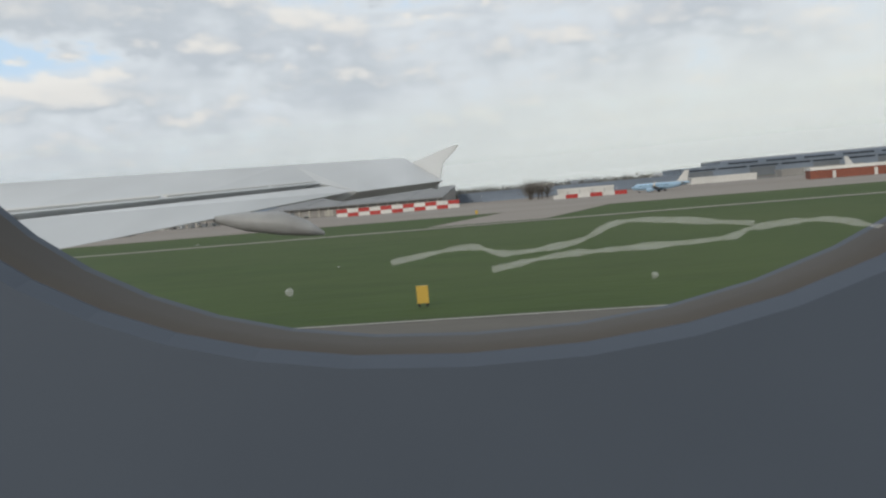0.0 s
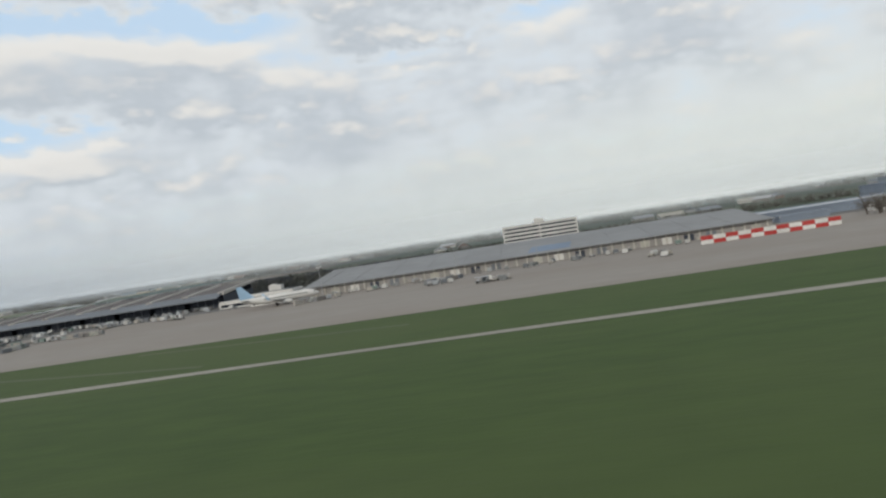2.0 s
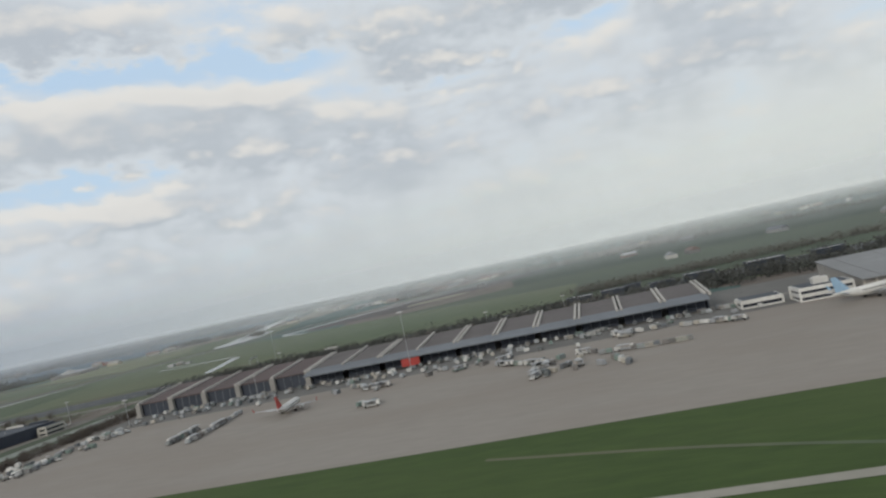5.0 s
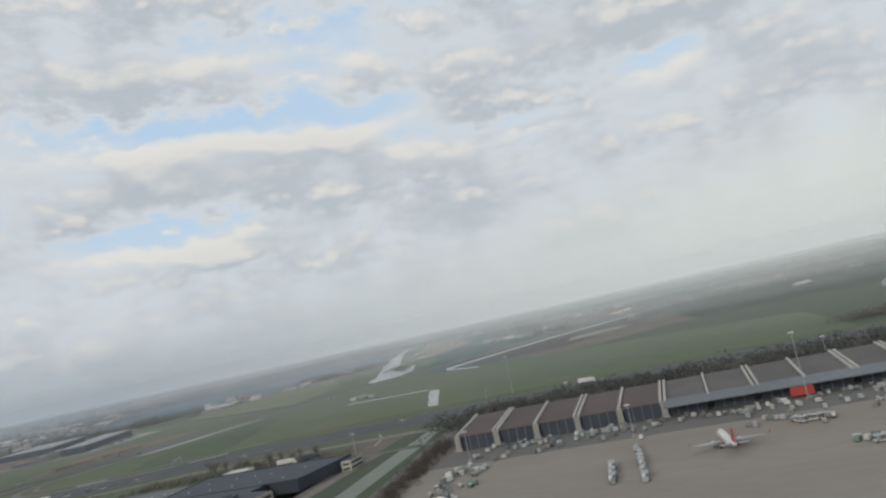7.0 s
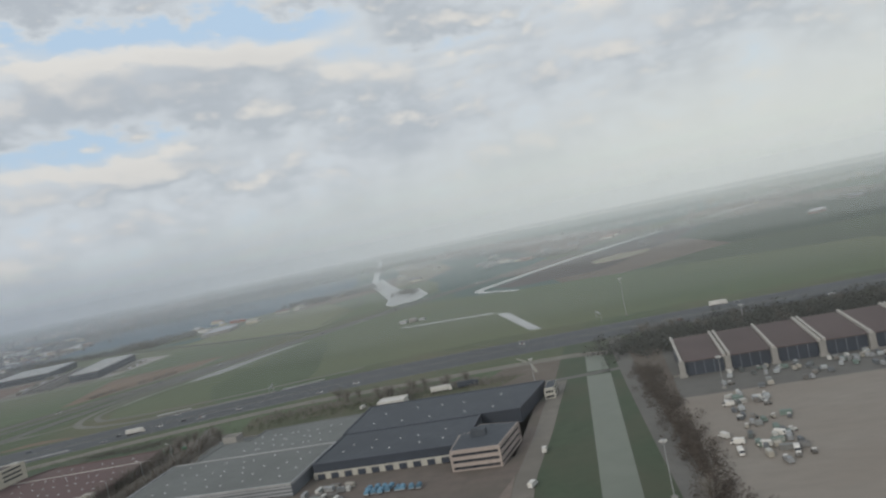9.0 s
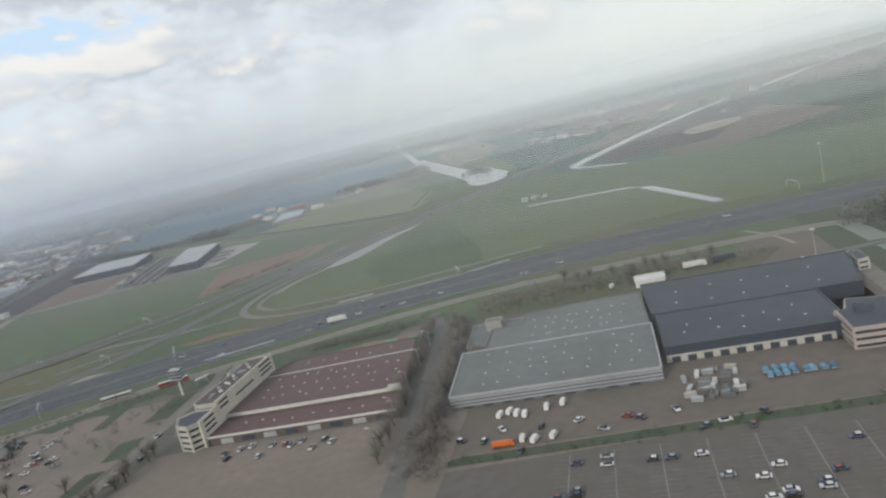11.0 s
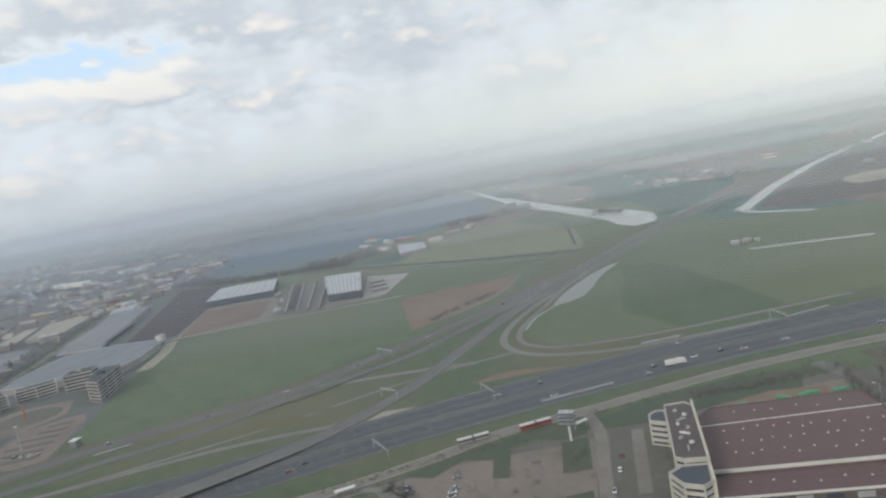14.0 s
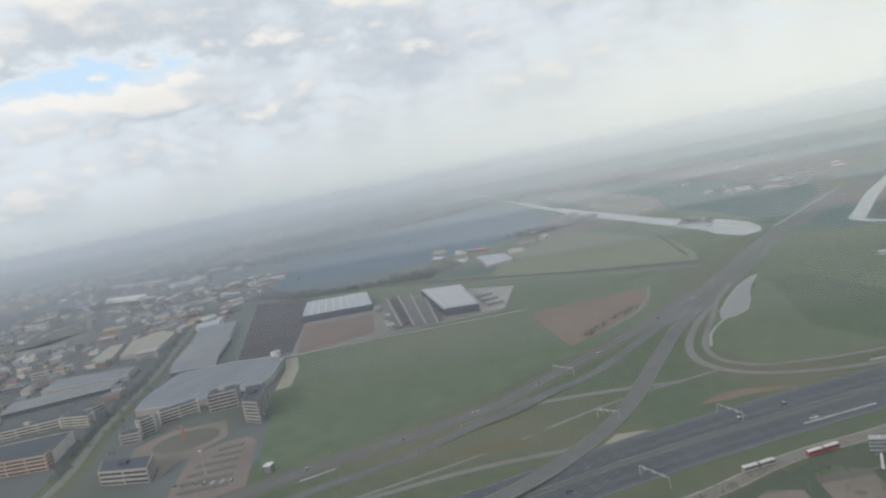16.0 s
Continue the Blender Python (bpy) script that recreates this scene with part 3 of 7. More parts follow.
sheet("yard", [(-705, 505), (-668, 490), (-664, 420), (-678, 416)], 0.065, CONC, "concrete yard beside a shed", "yard")
# Some distance haze is put into this pale blue base colour.
WINTER = mat("hazy_winter_field", (0.085, 0.138, 0.182), (0.072, 0.12, 0.162), 0.03, 0.9, big=0.02)
BEIGE = mat("stubble_field", (0.20, 0.185, 0.14), (0.17, 0.16, 0.12), 0.05, 0.95)
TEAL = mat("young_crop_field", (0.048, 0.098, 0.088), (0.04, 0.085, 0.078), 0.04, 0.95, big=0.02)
MAUVE = mat("bare_clay_field", (0.150, 0.122, 0.108), (0.130, 0.108, 0.098), 0.04, 0.95, big=0.02)
sheet("hazy_winter_field", [(-953, 690), (-1121, 1039), (-1039, 1060), (-997, 1182), (-893, 1240), (-818, 1345), (-728, 1090), (-676, 905), (-690, 800), (-737, 745), (-790, 690), (-860, 690)], 0.04, WINTER, "broad winter field beside a canal, bluish with painted haze", "field")
sheet("stubble_field", [(-835, 1634), (-694, 1218), (-605, 890), (-566, 765), (-548, 800), (-549, 977), (-650, 1315)], 0.045, BEIGE, "pale stubble field along a canal", "field")
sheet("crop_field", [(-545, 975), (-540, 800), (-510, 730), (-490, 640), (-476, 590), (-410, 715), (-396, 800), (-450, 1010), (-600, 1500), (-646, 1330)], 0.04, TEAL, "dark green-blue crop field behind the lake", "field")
sheet("clay_field", [(-820, 1700), (-640, 1370), (-590, 1530), (-440, 1030), (-390, 820), (-350, 880), (-262, 1050), (-420, 1500), (-700, 2100)], 0.042, MAUVE, "bare pinkish clay field in the distance", "field")
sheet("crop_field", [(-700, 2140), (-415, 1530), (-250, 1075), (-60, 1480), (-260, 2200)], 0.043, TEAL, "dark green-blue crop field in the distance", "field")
sheet("clay_field", [(-422, 540), (-405, 510), (-340, 520), (-275, 690), (-225, 860), (-300, 790), (-368, 665)], 0.042, mat("dark_clay_field", (0.095, 0.085, 0.082), (0.08, 0.074, 0.074), 0.06, 0.95), "dark clay field inside the bend of a watercourse", "field")
sheet("meadow", [(-574, 724), (-560, 640), (-545, 512), (-524, 528), (-540, 600), (-556, 690)], 0.044, MEADOW, "green wedge of grass beside the lake")
REEDS = mat("dark_reeds", (0.075, 0.082, 0.066), (0.062, 0.07, 0.058), 0.2, 0.95)
tagged(link("ditch", ribbon(curve([(-930, 640), (-840, 606), (-711, 546), (-620, 502), (-545, 473)], 6), 8, 0.055), REEDS), "dark reedy ditch bank beside a lane", "ditch", kind="structure")
tagged(link("ditch", ribbon(curve([(-624, 745), (-590, 700), (-566, 640), (-549, 500)], 6), 2.2, 0.058), REEDS), "dark reedy ditch round a meadow", "ditch", kind="structure")
tagged(link("ditch", ribbon(curve([(-1060, 790), (-985, 690), (-910, 636), (-826, 612), (-770, 605)], 6), 15, 0.05), PLOUGH), "dark wooded strip between town and fields", "ditch", kind="structure")
sheet("bare_field", [(-350, 600), (-346, 576), (-322, 580), (-304, 604), (-300, 636), (-325, 640), (-344, 622)], 0.05, mat("pale_sand", (0.30, 0.28, 0.22), (0.24, 0.225, 0.18), 0.3, 0.95), "sandy bare patch in the fields", "field")
sheet("meadow", [(-640, 250), (-560, 246), (-505, 262), (-486, 300), (-478, 480), (-505, 560), (-560, 480), (-640, 420)], 0.022, VERGE, "rough grass between the slip roads")
sheet("meadow", [(-805, 372), (-741, 384), (-664, 398), (-560, 440), (-478, 640), (-520, 800), (-600, 760), (-700, 560), (-880, 612), (-930, 640), (-830, 400)], 0.018, MEADOW, "green land between the sheds and the lake")

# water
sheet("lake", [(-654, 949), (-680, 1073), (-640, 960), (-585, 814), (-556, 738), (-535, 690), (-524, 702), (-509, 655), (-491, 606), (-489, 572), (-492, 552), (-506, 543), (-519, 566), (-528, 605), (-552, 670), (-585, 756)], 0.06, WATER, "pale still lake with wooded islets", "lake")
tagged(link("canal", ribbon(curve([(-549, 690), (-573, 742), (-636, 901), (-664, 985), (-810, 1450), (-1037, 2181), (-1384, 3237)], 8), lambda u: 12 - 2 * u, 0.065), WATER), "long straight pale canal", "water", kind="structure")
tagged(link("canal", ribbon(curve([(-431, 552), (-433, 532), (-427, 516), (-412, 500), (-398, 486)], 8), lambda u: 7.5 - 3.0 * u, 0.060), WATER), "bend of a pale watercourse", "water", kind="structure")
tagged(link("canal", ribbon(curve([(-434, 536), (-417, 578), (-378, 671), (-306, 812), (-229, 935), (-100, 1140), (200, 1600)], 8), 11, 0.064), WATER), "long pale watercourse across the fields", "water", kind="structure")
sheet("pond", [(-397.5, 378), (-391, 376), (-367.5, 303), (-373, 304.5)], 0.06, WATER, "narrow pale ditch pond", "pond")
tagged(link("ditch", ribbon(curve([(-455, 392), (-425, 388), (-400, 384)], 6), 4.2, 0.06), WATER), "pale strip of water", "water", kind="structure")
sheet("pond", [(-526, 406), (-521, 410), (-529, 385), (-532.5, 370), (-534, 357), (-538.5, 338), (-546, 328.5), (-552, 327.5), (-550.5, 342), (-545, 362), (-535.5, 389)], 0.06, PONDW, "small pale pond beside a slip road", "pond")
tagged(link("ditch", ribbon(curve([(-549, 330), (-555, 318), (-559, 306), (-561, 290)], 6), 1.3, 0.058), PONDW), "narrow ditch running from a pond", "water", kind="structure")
# Shadow on the meadow, drawn as a sheet of darker green.
sheet("shaded_meadow", [(-522, 301), (-520, 350), (-518, 395), (-500, 390), (-480, 335), (-466, 292), (-466, 261), (-494, 259)], 0.042, SHADETURF, "darker meadow patch painted as a cloud's shadow", rounds=True)
tagged(link("lane", ribbon(curve([(-960, 622), (-904, 601), (-807, 565), (-763, 549), (-682, 509), (-616, 484), (-546, 457)], 6), 2.6, 0.062), PALE), "pale straight farm lane beside a ditch", "track", kind="structure")

# motorway, slip roads and viaduct
MWAY = curve([(-900, 52), (-780, 105), (-690, 147), (-640, 168), (-597, 193), (-551, 215.5), (-512, 232.5), (-480, 244), (-420, 261), (-341, 271), (-280, 277), (-200, 282), (0, 286), (400, 290), (900, 290)], 10)
MEDIAN = mat("gravelly_median", (0.12, 0.125, 0.115), (0.1, 0.105, 0.098), 0.4, 0.95)
tagged(link("motorway", ribbon(MWAY, 27.5, 0.10), ASPHALT), "wide grey motorway with several lanes each way", "motorway", kind="structure")
WEAR = mat("polished_lane_asphalt", (0.102, 0.109, 0.118), (0.082, 0.088, 0.097), 0.15, 0.8, big=0.05)
bm = bmesh.new()
for o, w in ((-12.2, 2.0), (-7.9, 1.3), (-2.3, 1.2), (5.3, 1.4), (11.9, 2.4)):
    ribbon(MWAY, lambda u, w=w, o=o: w * (0.75 + 0.25 * math.sin(37 * u + 5 * o)), 0.112, off=o, bm=bm)
tagged(link("lane_wear", bm, WEAR), "paler worn strips along the motorway lanes", "road wear", kind="structure")
tagged(link("median", ribbon(MWAY, 1.6, 0.13), MEDIAN), "narrow gravelly median", "median", kind="structure")
bm = bmesh.new()
for o in (-13.3, -1.3, 1.3, 13.3):
    ribbon(MWAY, 0.1, 0.12, off=o, bm=bm)
for o in (-9.2, -6.6, -4, 4, 6.6, 9.2):
    for a, b in zip(MWAY[20:], MWAY[21:-20]):
        ribbon([a.lerp(b, 0.1), a.lerp(b, 0.4)], 0.07, 0.12, off=o, bm=bm)
tagged(link("lane_marking", bm, MARK), "white motorway edge lines", "marking", kind="structure")
LINKASPH = mat("weathered_link_asphalt", (0.138, 0.14, 0.134), (0.112, 0.115, 0.11), 0.3, 0.9, big=0.15)
FAINT = plain("faded_road_paint", (0.27, 0.27, 0.25), 0.8)
LINKA = curve([(-880, 72), (-790, 136), (-725, 190), (-707, 204), (-688, 218), (-670, 230), (-654, 241), (-639, 254), (-627, 273), (-612, 294), (-595, 319), (-576, 350), (-557, 388)], 6)
LINKB = curve([(-860, 66), (-780, 124), (-718, 173), (-704, 183), (-690, 195), (-676, 204), (-663, 215), (-649, 230), (-635, 241), (-622, 258), (-607, 274), (-592, 302), (-574, 338), (-552, 380)], 6)
BANKZ = lambda u: 0.109 + 0.75 * math.exp(-((u - 0.6) / 0.085) ** 2)
tagged(link("link_verge", ribbon(LINKA, 13, 0.06), mat("trampled_verge", (0.118, 0.116, 0.088), (0.092, 0.098, 0.073), 0.15, 0.95, big=0.1, c=(0.13, 0.12, 0.095))), "brownish verge between two carriageways", "verge", kind="structure")
tagged(link("link_road", ribbon(LINKA, 5.4, 0.109), LINKASPH), "worn carriageway curving off the motorway", "road", kind="structure")
linkb = tagged(link("link_road", ribbon(LINKB, 5.0, BANKZ, thick=0.12), LINKASPH), "worn carriageway on a low bank beside its twin", "road", kind="structure")
part("bank", ribbon(LINKB, 6.4, lambda u: BANKZ(u) - 0.08, thick=0.8), VERGE, linkb, "grassy bank")
for x, y, w in ((-651.2, 237, 3.8), (-629.6, 245.2, 3.9)):
    k = min(range(1, len(LINKB) - 1), key=lambda i: (LINKB[i] - Vector((x, y))).length)
    d = (LINKB[k + 1] - LINKB[k - 1]).normalized()
    n = Vector((-d.y, d.x))
    c = LINKB[k] + n * 3.3
    # solid dark strip behind the piers stands for shade under the deck
    part("underpass_shade", ribbon([c - d * w, c + d * w], 0.5, 0.62, thick=0.6), NAVY, linkb, "dark strip painted as the shade beneath the carriageway")
    for q in range(5):
        p = c + d * w * (q - 2) / 2 + n * 0.4
        part("pier", boxes((p.x - 0.3, p.y - 0.3, 0, p.x + 0.3, p.y + 0.3, 0.72)), CONC, linkb, "pale concrete pier")
bm = ribbon(LINKA, 0.1, 0.125, off=2.5)
ribbon(LINKA, 0.1, 0.125, off=-2.5, bm=bm)
tagged(link("lane_marking", bm, FAINT), "faded edge lines of a carriageway", "marking", kind="structure")
TRUNK = curve([(-572, 330), (-556, 366), (-532, 424), (-509, 477), (-485, 532), (-434, 626), (-377, 728), (-262, 940), (60, 1560)], 8)
bm = ribbon(TRUNK, lambda u: min(7.4, 4.6 + 40 * u), 0.114, off=4.4)
ribbon(TRUNK, lambda u: min(7.4, 4.6 + 40 * u), 0.114, off=-4.4, bm=bm)
tagged(link("trunk_road", bm, LINKASPH), "broad grey trunk road across the fields", "road", kind="structure")
bm = ribbon(TRUNK, 0.14, 0.128, off=8.4)
ribbon(TRUNK, 0.14, 0.128, off=-8.4, bm=bm)
tagged(link("lane_marking", bm, FAINT), "faded edge lines of the trunk road", "marking", kind="structure")
tagged(link("ditch", ribbon(curve([(-482, 560), (-430, 657), (-388, 735)], 6), 1.6, 0.07), WATER), "pale ditch beside the trunk road", "water", kind="structure")
VIA = curve([(-690, 118), (-660, 148), (-627, 179), (-610, 203), (-595, 234), (-584, 274), (-573, 316), (-560, 356)], 8)
MID = min(range(len(VIA)), key=lambda k: min((VIA[k] - q).length for q in MWAY)) / (len(VIA) - 1)
VIAZ = lambda u: 0.14 + 1.15 * math.exp(-((u - MID) / 0.13) ** 2)
WORN = mat("worn_viaduct_asphalt", (0.145, 0.147, 0.14), (0.122, 0.124, 0.118), 0.5, 0.9, big=0.2)
BEAM = mat("stained_concrete_beam", (0.26, 0.258, 0.24), (0.21, 0.208, 0.192), 0.6, 0.9)
viaduct = thing("viaduct", "grey concrete viaduct carrying a road over the motorway", "bridge", kind="structure")
part("deck", ribbon(VIA, 6.0, VIAZ, thick=0.3), WORN, viaduct)
part("parapet", ribbon(VIA, 0.2, lambda u: VIAZ(u) + 0.14, off=3.1, thick=0.38), BEAM, viaduct, "pale concrete edge beam")
part("parapet", ribbon(VIA, 0.2, lambda u: VIAZ(u) + 0.14, off=-3.1, thick=0.38), BEAM, viaduct, "pale concrete edge beam")
near = [k for k in range(len(VIA)) if min((VIA[k] - q).length for q in MWAY) < 15]
for i0, i1 in ((0, near[0]), (near[-1], len(VIA) - 1)):
    rows = []
    for k in range(i0, i1 + 1):
        h, d = max(VIAZ(k / (len(VIA) - 1)) - 0.06, 0.05), (VIA[min(k + 1, len(VIA) - 1)] - VIA[max(k - 1, 0)]).normalized()
        n, w = Vector((-d.y, d.x)), 3.2 + 3.2 * h
        rows.append([(VIA[k].x + n.x * q, VIA[k].y + n.y * q, z) for q, z in ((-w, 0.03), (-3.15, h - 0.03), (3.15, h - 0.03), (w, 0.03))])
    bm = bmesh.new()
    vs = [[bm.verts.new(p) for p in r] for r in rows]
    for a, b in zip(vs, vs[1:]):
        for k in range(3):
            bm.faces.new((a[k], b[k], b[k + 1], a[k + 1]))
    bmesh.ops.recalc_face_normals(bm, faces=bm.faces)
    if sum(f.normal.z for f in bm.faces) < 0:
        bmesh.ops.reverse_faces(bm, faces=bm.faces)
    part("embankment", bm, VERGE, viaduct, "grassy embankment")
for k in near[2:-1:3]:
    p = VIA[k]
    part("pier", boxes((p.x - 2.2, p.y - 0.4, 0, p.x + 2.2, p.y + 0.4, VIAZ(k / (len(VIA) - 1)) - 0.52)), CONC, viaduct)
for k, (label, pts, w) in enumerate((("slip road curving round the meadow", [(-536, 398), (-557, 343), (-568, 302), (-568, 275), (-557, 257), (-538, 249.5), (-513, 250), (-470, 262)], 3.2), ("inner slip road round the meadow", [(-538, 396), (-547, 369), (-552.5, 346), (-555.5, 330), (-560, 311), (-563, 292), (-561.5, 276), (-555, 266), (-543, 260), (-508, 263), (-440, 283)], 2.6),
                      ("short ramp road under the link road", [(-626.5, 248), (-612, 250.4), (-597, 252), (-575, 253)], 3.6), ("merging ramp road", [(-720, 160), (-663, 188), (-639, 198), (-612, 205)], 3.0), ("lane along the verge", [(-603, 336), (-588, 362), (-581, 392), (-579, 420)], 2.0))):
    tagged(link("slip_road", ribbon(curve(pts, 8), w, 0.112 + 0.005 * k), PALE), label, "road", kind="structure")
sheet("bare_patch", [(-573, 230), (-563, 238.5), (-552, 239), (-541, 236.5), (-556, 234), (-567, 230.5)], 0.07, SOIL, "bare reddish earth beside the motorway", rounds=True)
sheet("bare_patch", [(-603, 205), (-599, 213), (-588, 214)], 0.072, PATHM, "pale sandy triangle under the viaduct")
sheet("bare_patch", [(-648.7, 207), (-646.7, 213.6), (-637, 216), (-629, 216.6), (-626.3, 211), (-637, 209)], 0.07, mat("dry_grass", (0.158, 0.132, 0.078), (0.118, 0.113, 0.067), 0.2, 0.95), "dry yellowed grass beside the road", rounds=True)
for a, b in (((-547, 206.5), (-526, 215.5)), ((-700, 200), (-690, 207)), ((-467, 262), (-452, 269)), ((-516, 251.6), (-503, 255))):
    tagged(link("crash_barrier", ribbon([Vector(a), Vector(b)], 0.5, 0.55, thick=0.4), STEEL), "bright steel crash barrier beside the motorway", "barrier", kind="structure")
for k, (pts, w, m_) in enumerate((([(-700, 170), (-640, 208), (-600, 240), (-560, 262)], 1.6, PALE), ([(-640, 150), (-590, 176), (-545, 198), (-490, 222)], 1.0, VERGE), ([(-660, 205), (-620, 222), (-590, 226)], 2.2, VERGE), ([(-540, 214), (-480, 236), (-420, 249)], 1.0, PATHM))):
    tagged(link("verge_track", ribbon(curve(pts, 8), lambda u, w=w: w * (0.7 + 0.5 * abs(math.sin(9 * u))), 0.049 + 0.005 * k), m_), "worn strip in the verge", "track", kind="structure")
TOWNROAD = curve([(-795, 150), (-812, 217), (-838, 271), (-864, 332), (-886, 385), (-942, 504), (-1000, 640), (-1080, 900)], 8)
tagged(link("town_verge", ribbon(TOWNROAD, 15, 0.05), VERGE), "grass verges of the town road", "verge", kind="structure")
tagged(link("town_road", ribbon(TOWNROAD, 4.4, 0.09), PALE), "straight town road with verges", "road", kind="structure")
sheet("town_ground", [(-1500, 300), (-900, 100), (-740, 190), (-725, 212), (-760, 320), (-800, 420), (-930, 640), (-1100, 1100), (-1700, 1300)], 0.03, mat("town_ground", (0.125, 0.132, 0.138), (0.10, 0.11, 0.114), 0.08, 0.95, big=0.2, c=(0.10, 0.115, 0.092)), "paved and planted ground of a town")
sheet("visitor_car_park", [(-763, 234.4), (-753.6, 245.2), (-745.3, 249.3), (-738, 242), (-720.7, 201.4), (-729.4, 194.5), (-748.7, 197)], 0.07, BRICKPAVE, "brick-paved car park with planted strips", "car park")
for a, b in (((-752, 236.5), (-743, 240.5)), ((-750.5, 229.8), (-739.5, 233.4)), ((-752.7, 221.6), (-737.4, 226.6)), ((-751.2, 213.4), (-734.1, 219.3)), ((-749.1, 206.3), (-731.5, 212)), ((-746, 199.3), (-729, 204.6))):
    tagged(link("planted_strip", ribbon([Vector(a), Vector(b)], 2.5, 0.3, thick=0.22), HEDGE), "dark planted strip between parking rows", "planting", kind="structure")
sheet("forecourt", [(-801, 248), (-794, 266), (-770, 272), (-757, 252), (-766, 226), (-764, 212), (-772, 226), (-790, 232)], 0.056, YARD, "brown paved court before the offices", "forecourt")

# Added sheets imitate haze in depth; the nearest only lifts dark tones.
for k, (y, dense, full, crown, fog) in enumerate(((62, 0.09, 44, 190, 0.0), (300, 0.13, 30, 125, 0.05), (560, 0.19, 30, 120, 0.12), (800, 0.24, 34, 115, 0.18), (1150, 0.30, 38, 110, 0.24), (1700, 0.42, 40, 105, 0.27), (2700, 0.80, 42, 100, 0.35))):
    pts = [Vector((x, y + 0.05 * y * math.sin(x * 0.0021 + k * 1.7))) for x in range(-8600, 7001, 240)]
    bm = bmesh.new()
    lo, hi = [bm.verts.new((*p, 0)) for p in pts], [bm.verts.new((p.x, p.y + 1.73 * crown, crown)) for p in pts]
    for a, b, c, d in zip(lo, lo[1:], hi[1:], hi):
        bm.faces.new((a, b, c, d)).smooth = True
    tagged(link("mist", bm, haze_sheet_material(dense, 0.1 if y > 100 else 12, full, crown, fog, (0.565, 0.597, 0.61) if y < 1300 else (0.575, 0.602, 0.602), y)), "leaning see-through sheet added to imitate haze", "mist", kind="structure")

# ---- buildings ----


def skylight_mesh(s=0.3):
    bm = bmesh.new()
    a, b = s, s * 0.7
    box(bm, -a, -b, 0, a, b, 0.14)
    box(bm, -a * 0.8, -b * 0.8, 0.14, a * 0.8, b * 0.8, 0.26)
    me = bpy.data.meshes.new("skylight")
    bm.to_mesh(me)
    bm.free()
    me.materials.append(plain("roof_light", (0.5, 0.51, 0.52), 0.4))
    return me


SKYLIGHT = skylight_mesh()


def hall(name, label, pts, h, wall, roof, parapet=None, lights=(), group=""):
    """A flat-roofed hall on a plan of a few corners: walls, roof deck, parapet, roof lights."""
    x0, y0 = pts[0]
    loc = [(p[0] - x0, p[1] - y0) for p in pts]
    ob = thing(name, label, "hall", x0, y0, 0, group=group)
    part("wall", prism(loc, 0, h - 0.25), wall, ob)
    part("roof", prism(inset(loc, -0.15), h - 0.25, h), roof, ob)
    bm = bmesh.new()
    n = len(loc)
    for k in range(n):
        a, b = Vector(loc[k]), Vector(loc[(k + 1) % n])
        ribbon([a, b], 0.32, h + 0.22, thick=0.5, bm=bm)
    part("parapet", bm, parapet or wall, ob)
    for nx, ny, (ax, ay), (bx, by) in lights:
        for i in range(nx):
            for j in range(ny):
                u, v = (i + 0.5) / nx, (j + 0.5) / ny
                s = new("skylight", SKYLIGHT)
                s.parent = ob
                s.matrix_basis = pose(ax + (bx - ax) * u + random.uniform(-1.2, 1.2) - x0, ay + (by - ay) * v + random.uniform(-1.2, 1.2) - y0, h) @ Matrix.Diagonal((0.65, 0.65, 0.8, 1))
    return ob


def banded(name, label, pts, floors, fh, base=0.0, wall=WHITE, group="", plant=1, cat="office building"):
    """An office block: pale spandrel bands, dark window bands, posts, roof and plant room."""
    x0, y0 = pts[0]
    loc = [(p[0] - x0, p[1] - y0) for p in pts]
    ob = thing(name, label, cat, x0, y0, base, group=group)
    part("window_band", prism(inset(loc, 0.35), 0, floors * fh), GLASS, ob, "dark ribbon windows")
    for k in range(floors + 1):
        part("spandrel", prism(loc, max(0, k * fh - 0.28 * fh), k * fh + 0.26 * fh), wall, ob)
    n = len(loc)
    for k in range(n):
        a, b = Vector(loc[k]), Vector(loc[(k + 1) % n])
        m = max(1, int((b - a).length / 8.5))
        for j in range(m):
            c = a.lerp(b, j / m) * 0.985 + Vector((sum(p[0] for p in loc) / n, sum(p[1] for p in loc) / n)) * 0.015
            part("pier", boxes((c.x - 0.2, c.y - 0.2, 0, c.x + 0.2, c.y + 0.2, floors * fh)), wall, ob)
    top = floors * fh + 0.26 * fh
    part("roof", prism(inset(loc, 0.5), top, top + 0.06), DARKROOF, ob)
    cx, cy = sum(p[0] for p in loc) / n, sum(p[1] for p in loc) / n
    if plant:
        part("plant_room", boxes((cx - 1.6, cy - 1.1, top, cx + 1.6, cy + 1.1, top + 1.3), (cx - 1.3, cy - 0.8, top + 1.3, cx + 0.2, cy + 0.5, top + 1.6)), wall if plant == 1 else DARKROOF, ob)
    return ob


# cargo terminal: ribbed brown roof, columns, dark doors
for x, y, w, d in ((-200, 252, 9, 6), (-188, 256, 8, 5), (-180, 262, 6, 4), (-172, 248, 8, 4), (-160, 255, 10, 5), (-140, 254, 12, 6), (-120, 250, 9, 5)):
    hall("store_shed", "low shed with a white roof behind the cargo terminal", rect(x, y, x + w, y + d), 4.4, NAVY, WHITE, NAVY, group="white-roofed sheds")
term = thing("cargo_terminal", "long cargo terminal with brown roof bays and white ribs", "terminal", -323.5, 189, 0)
BAY = 10.7
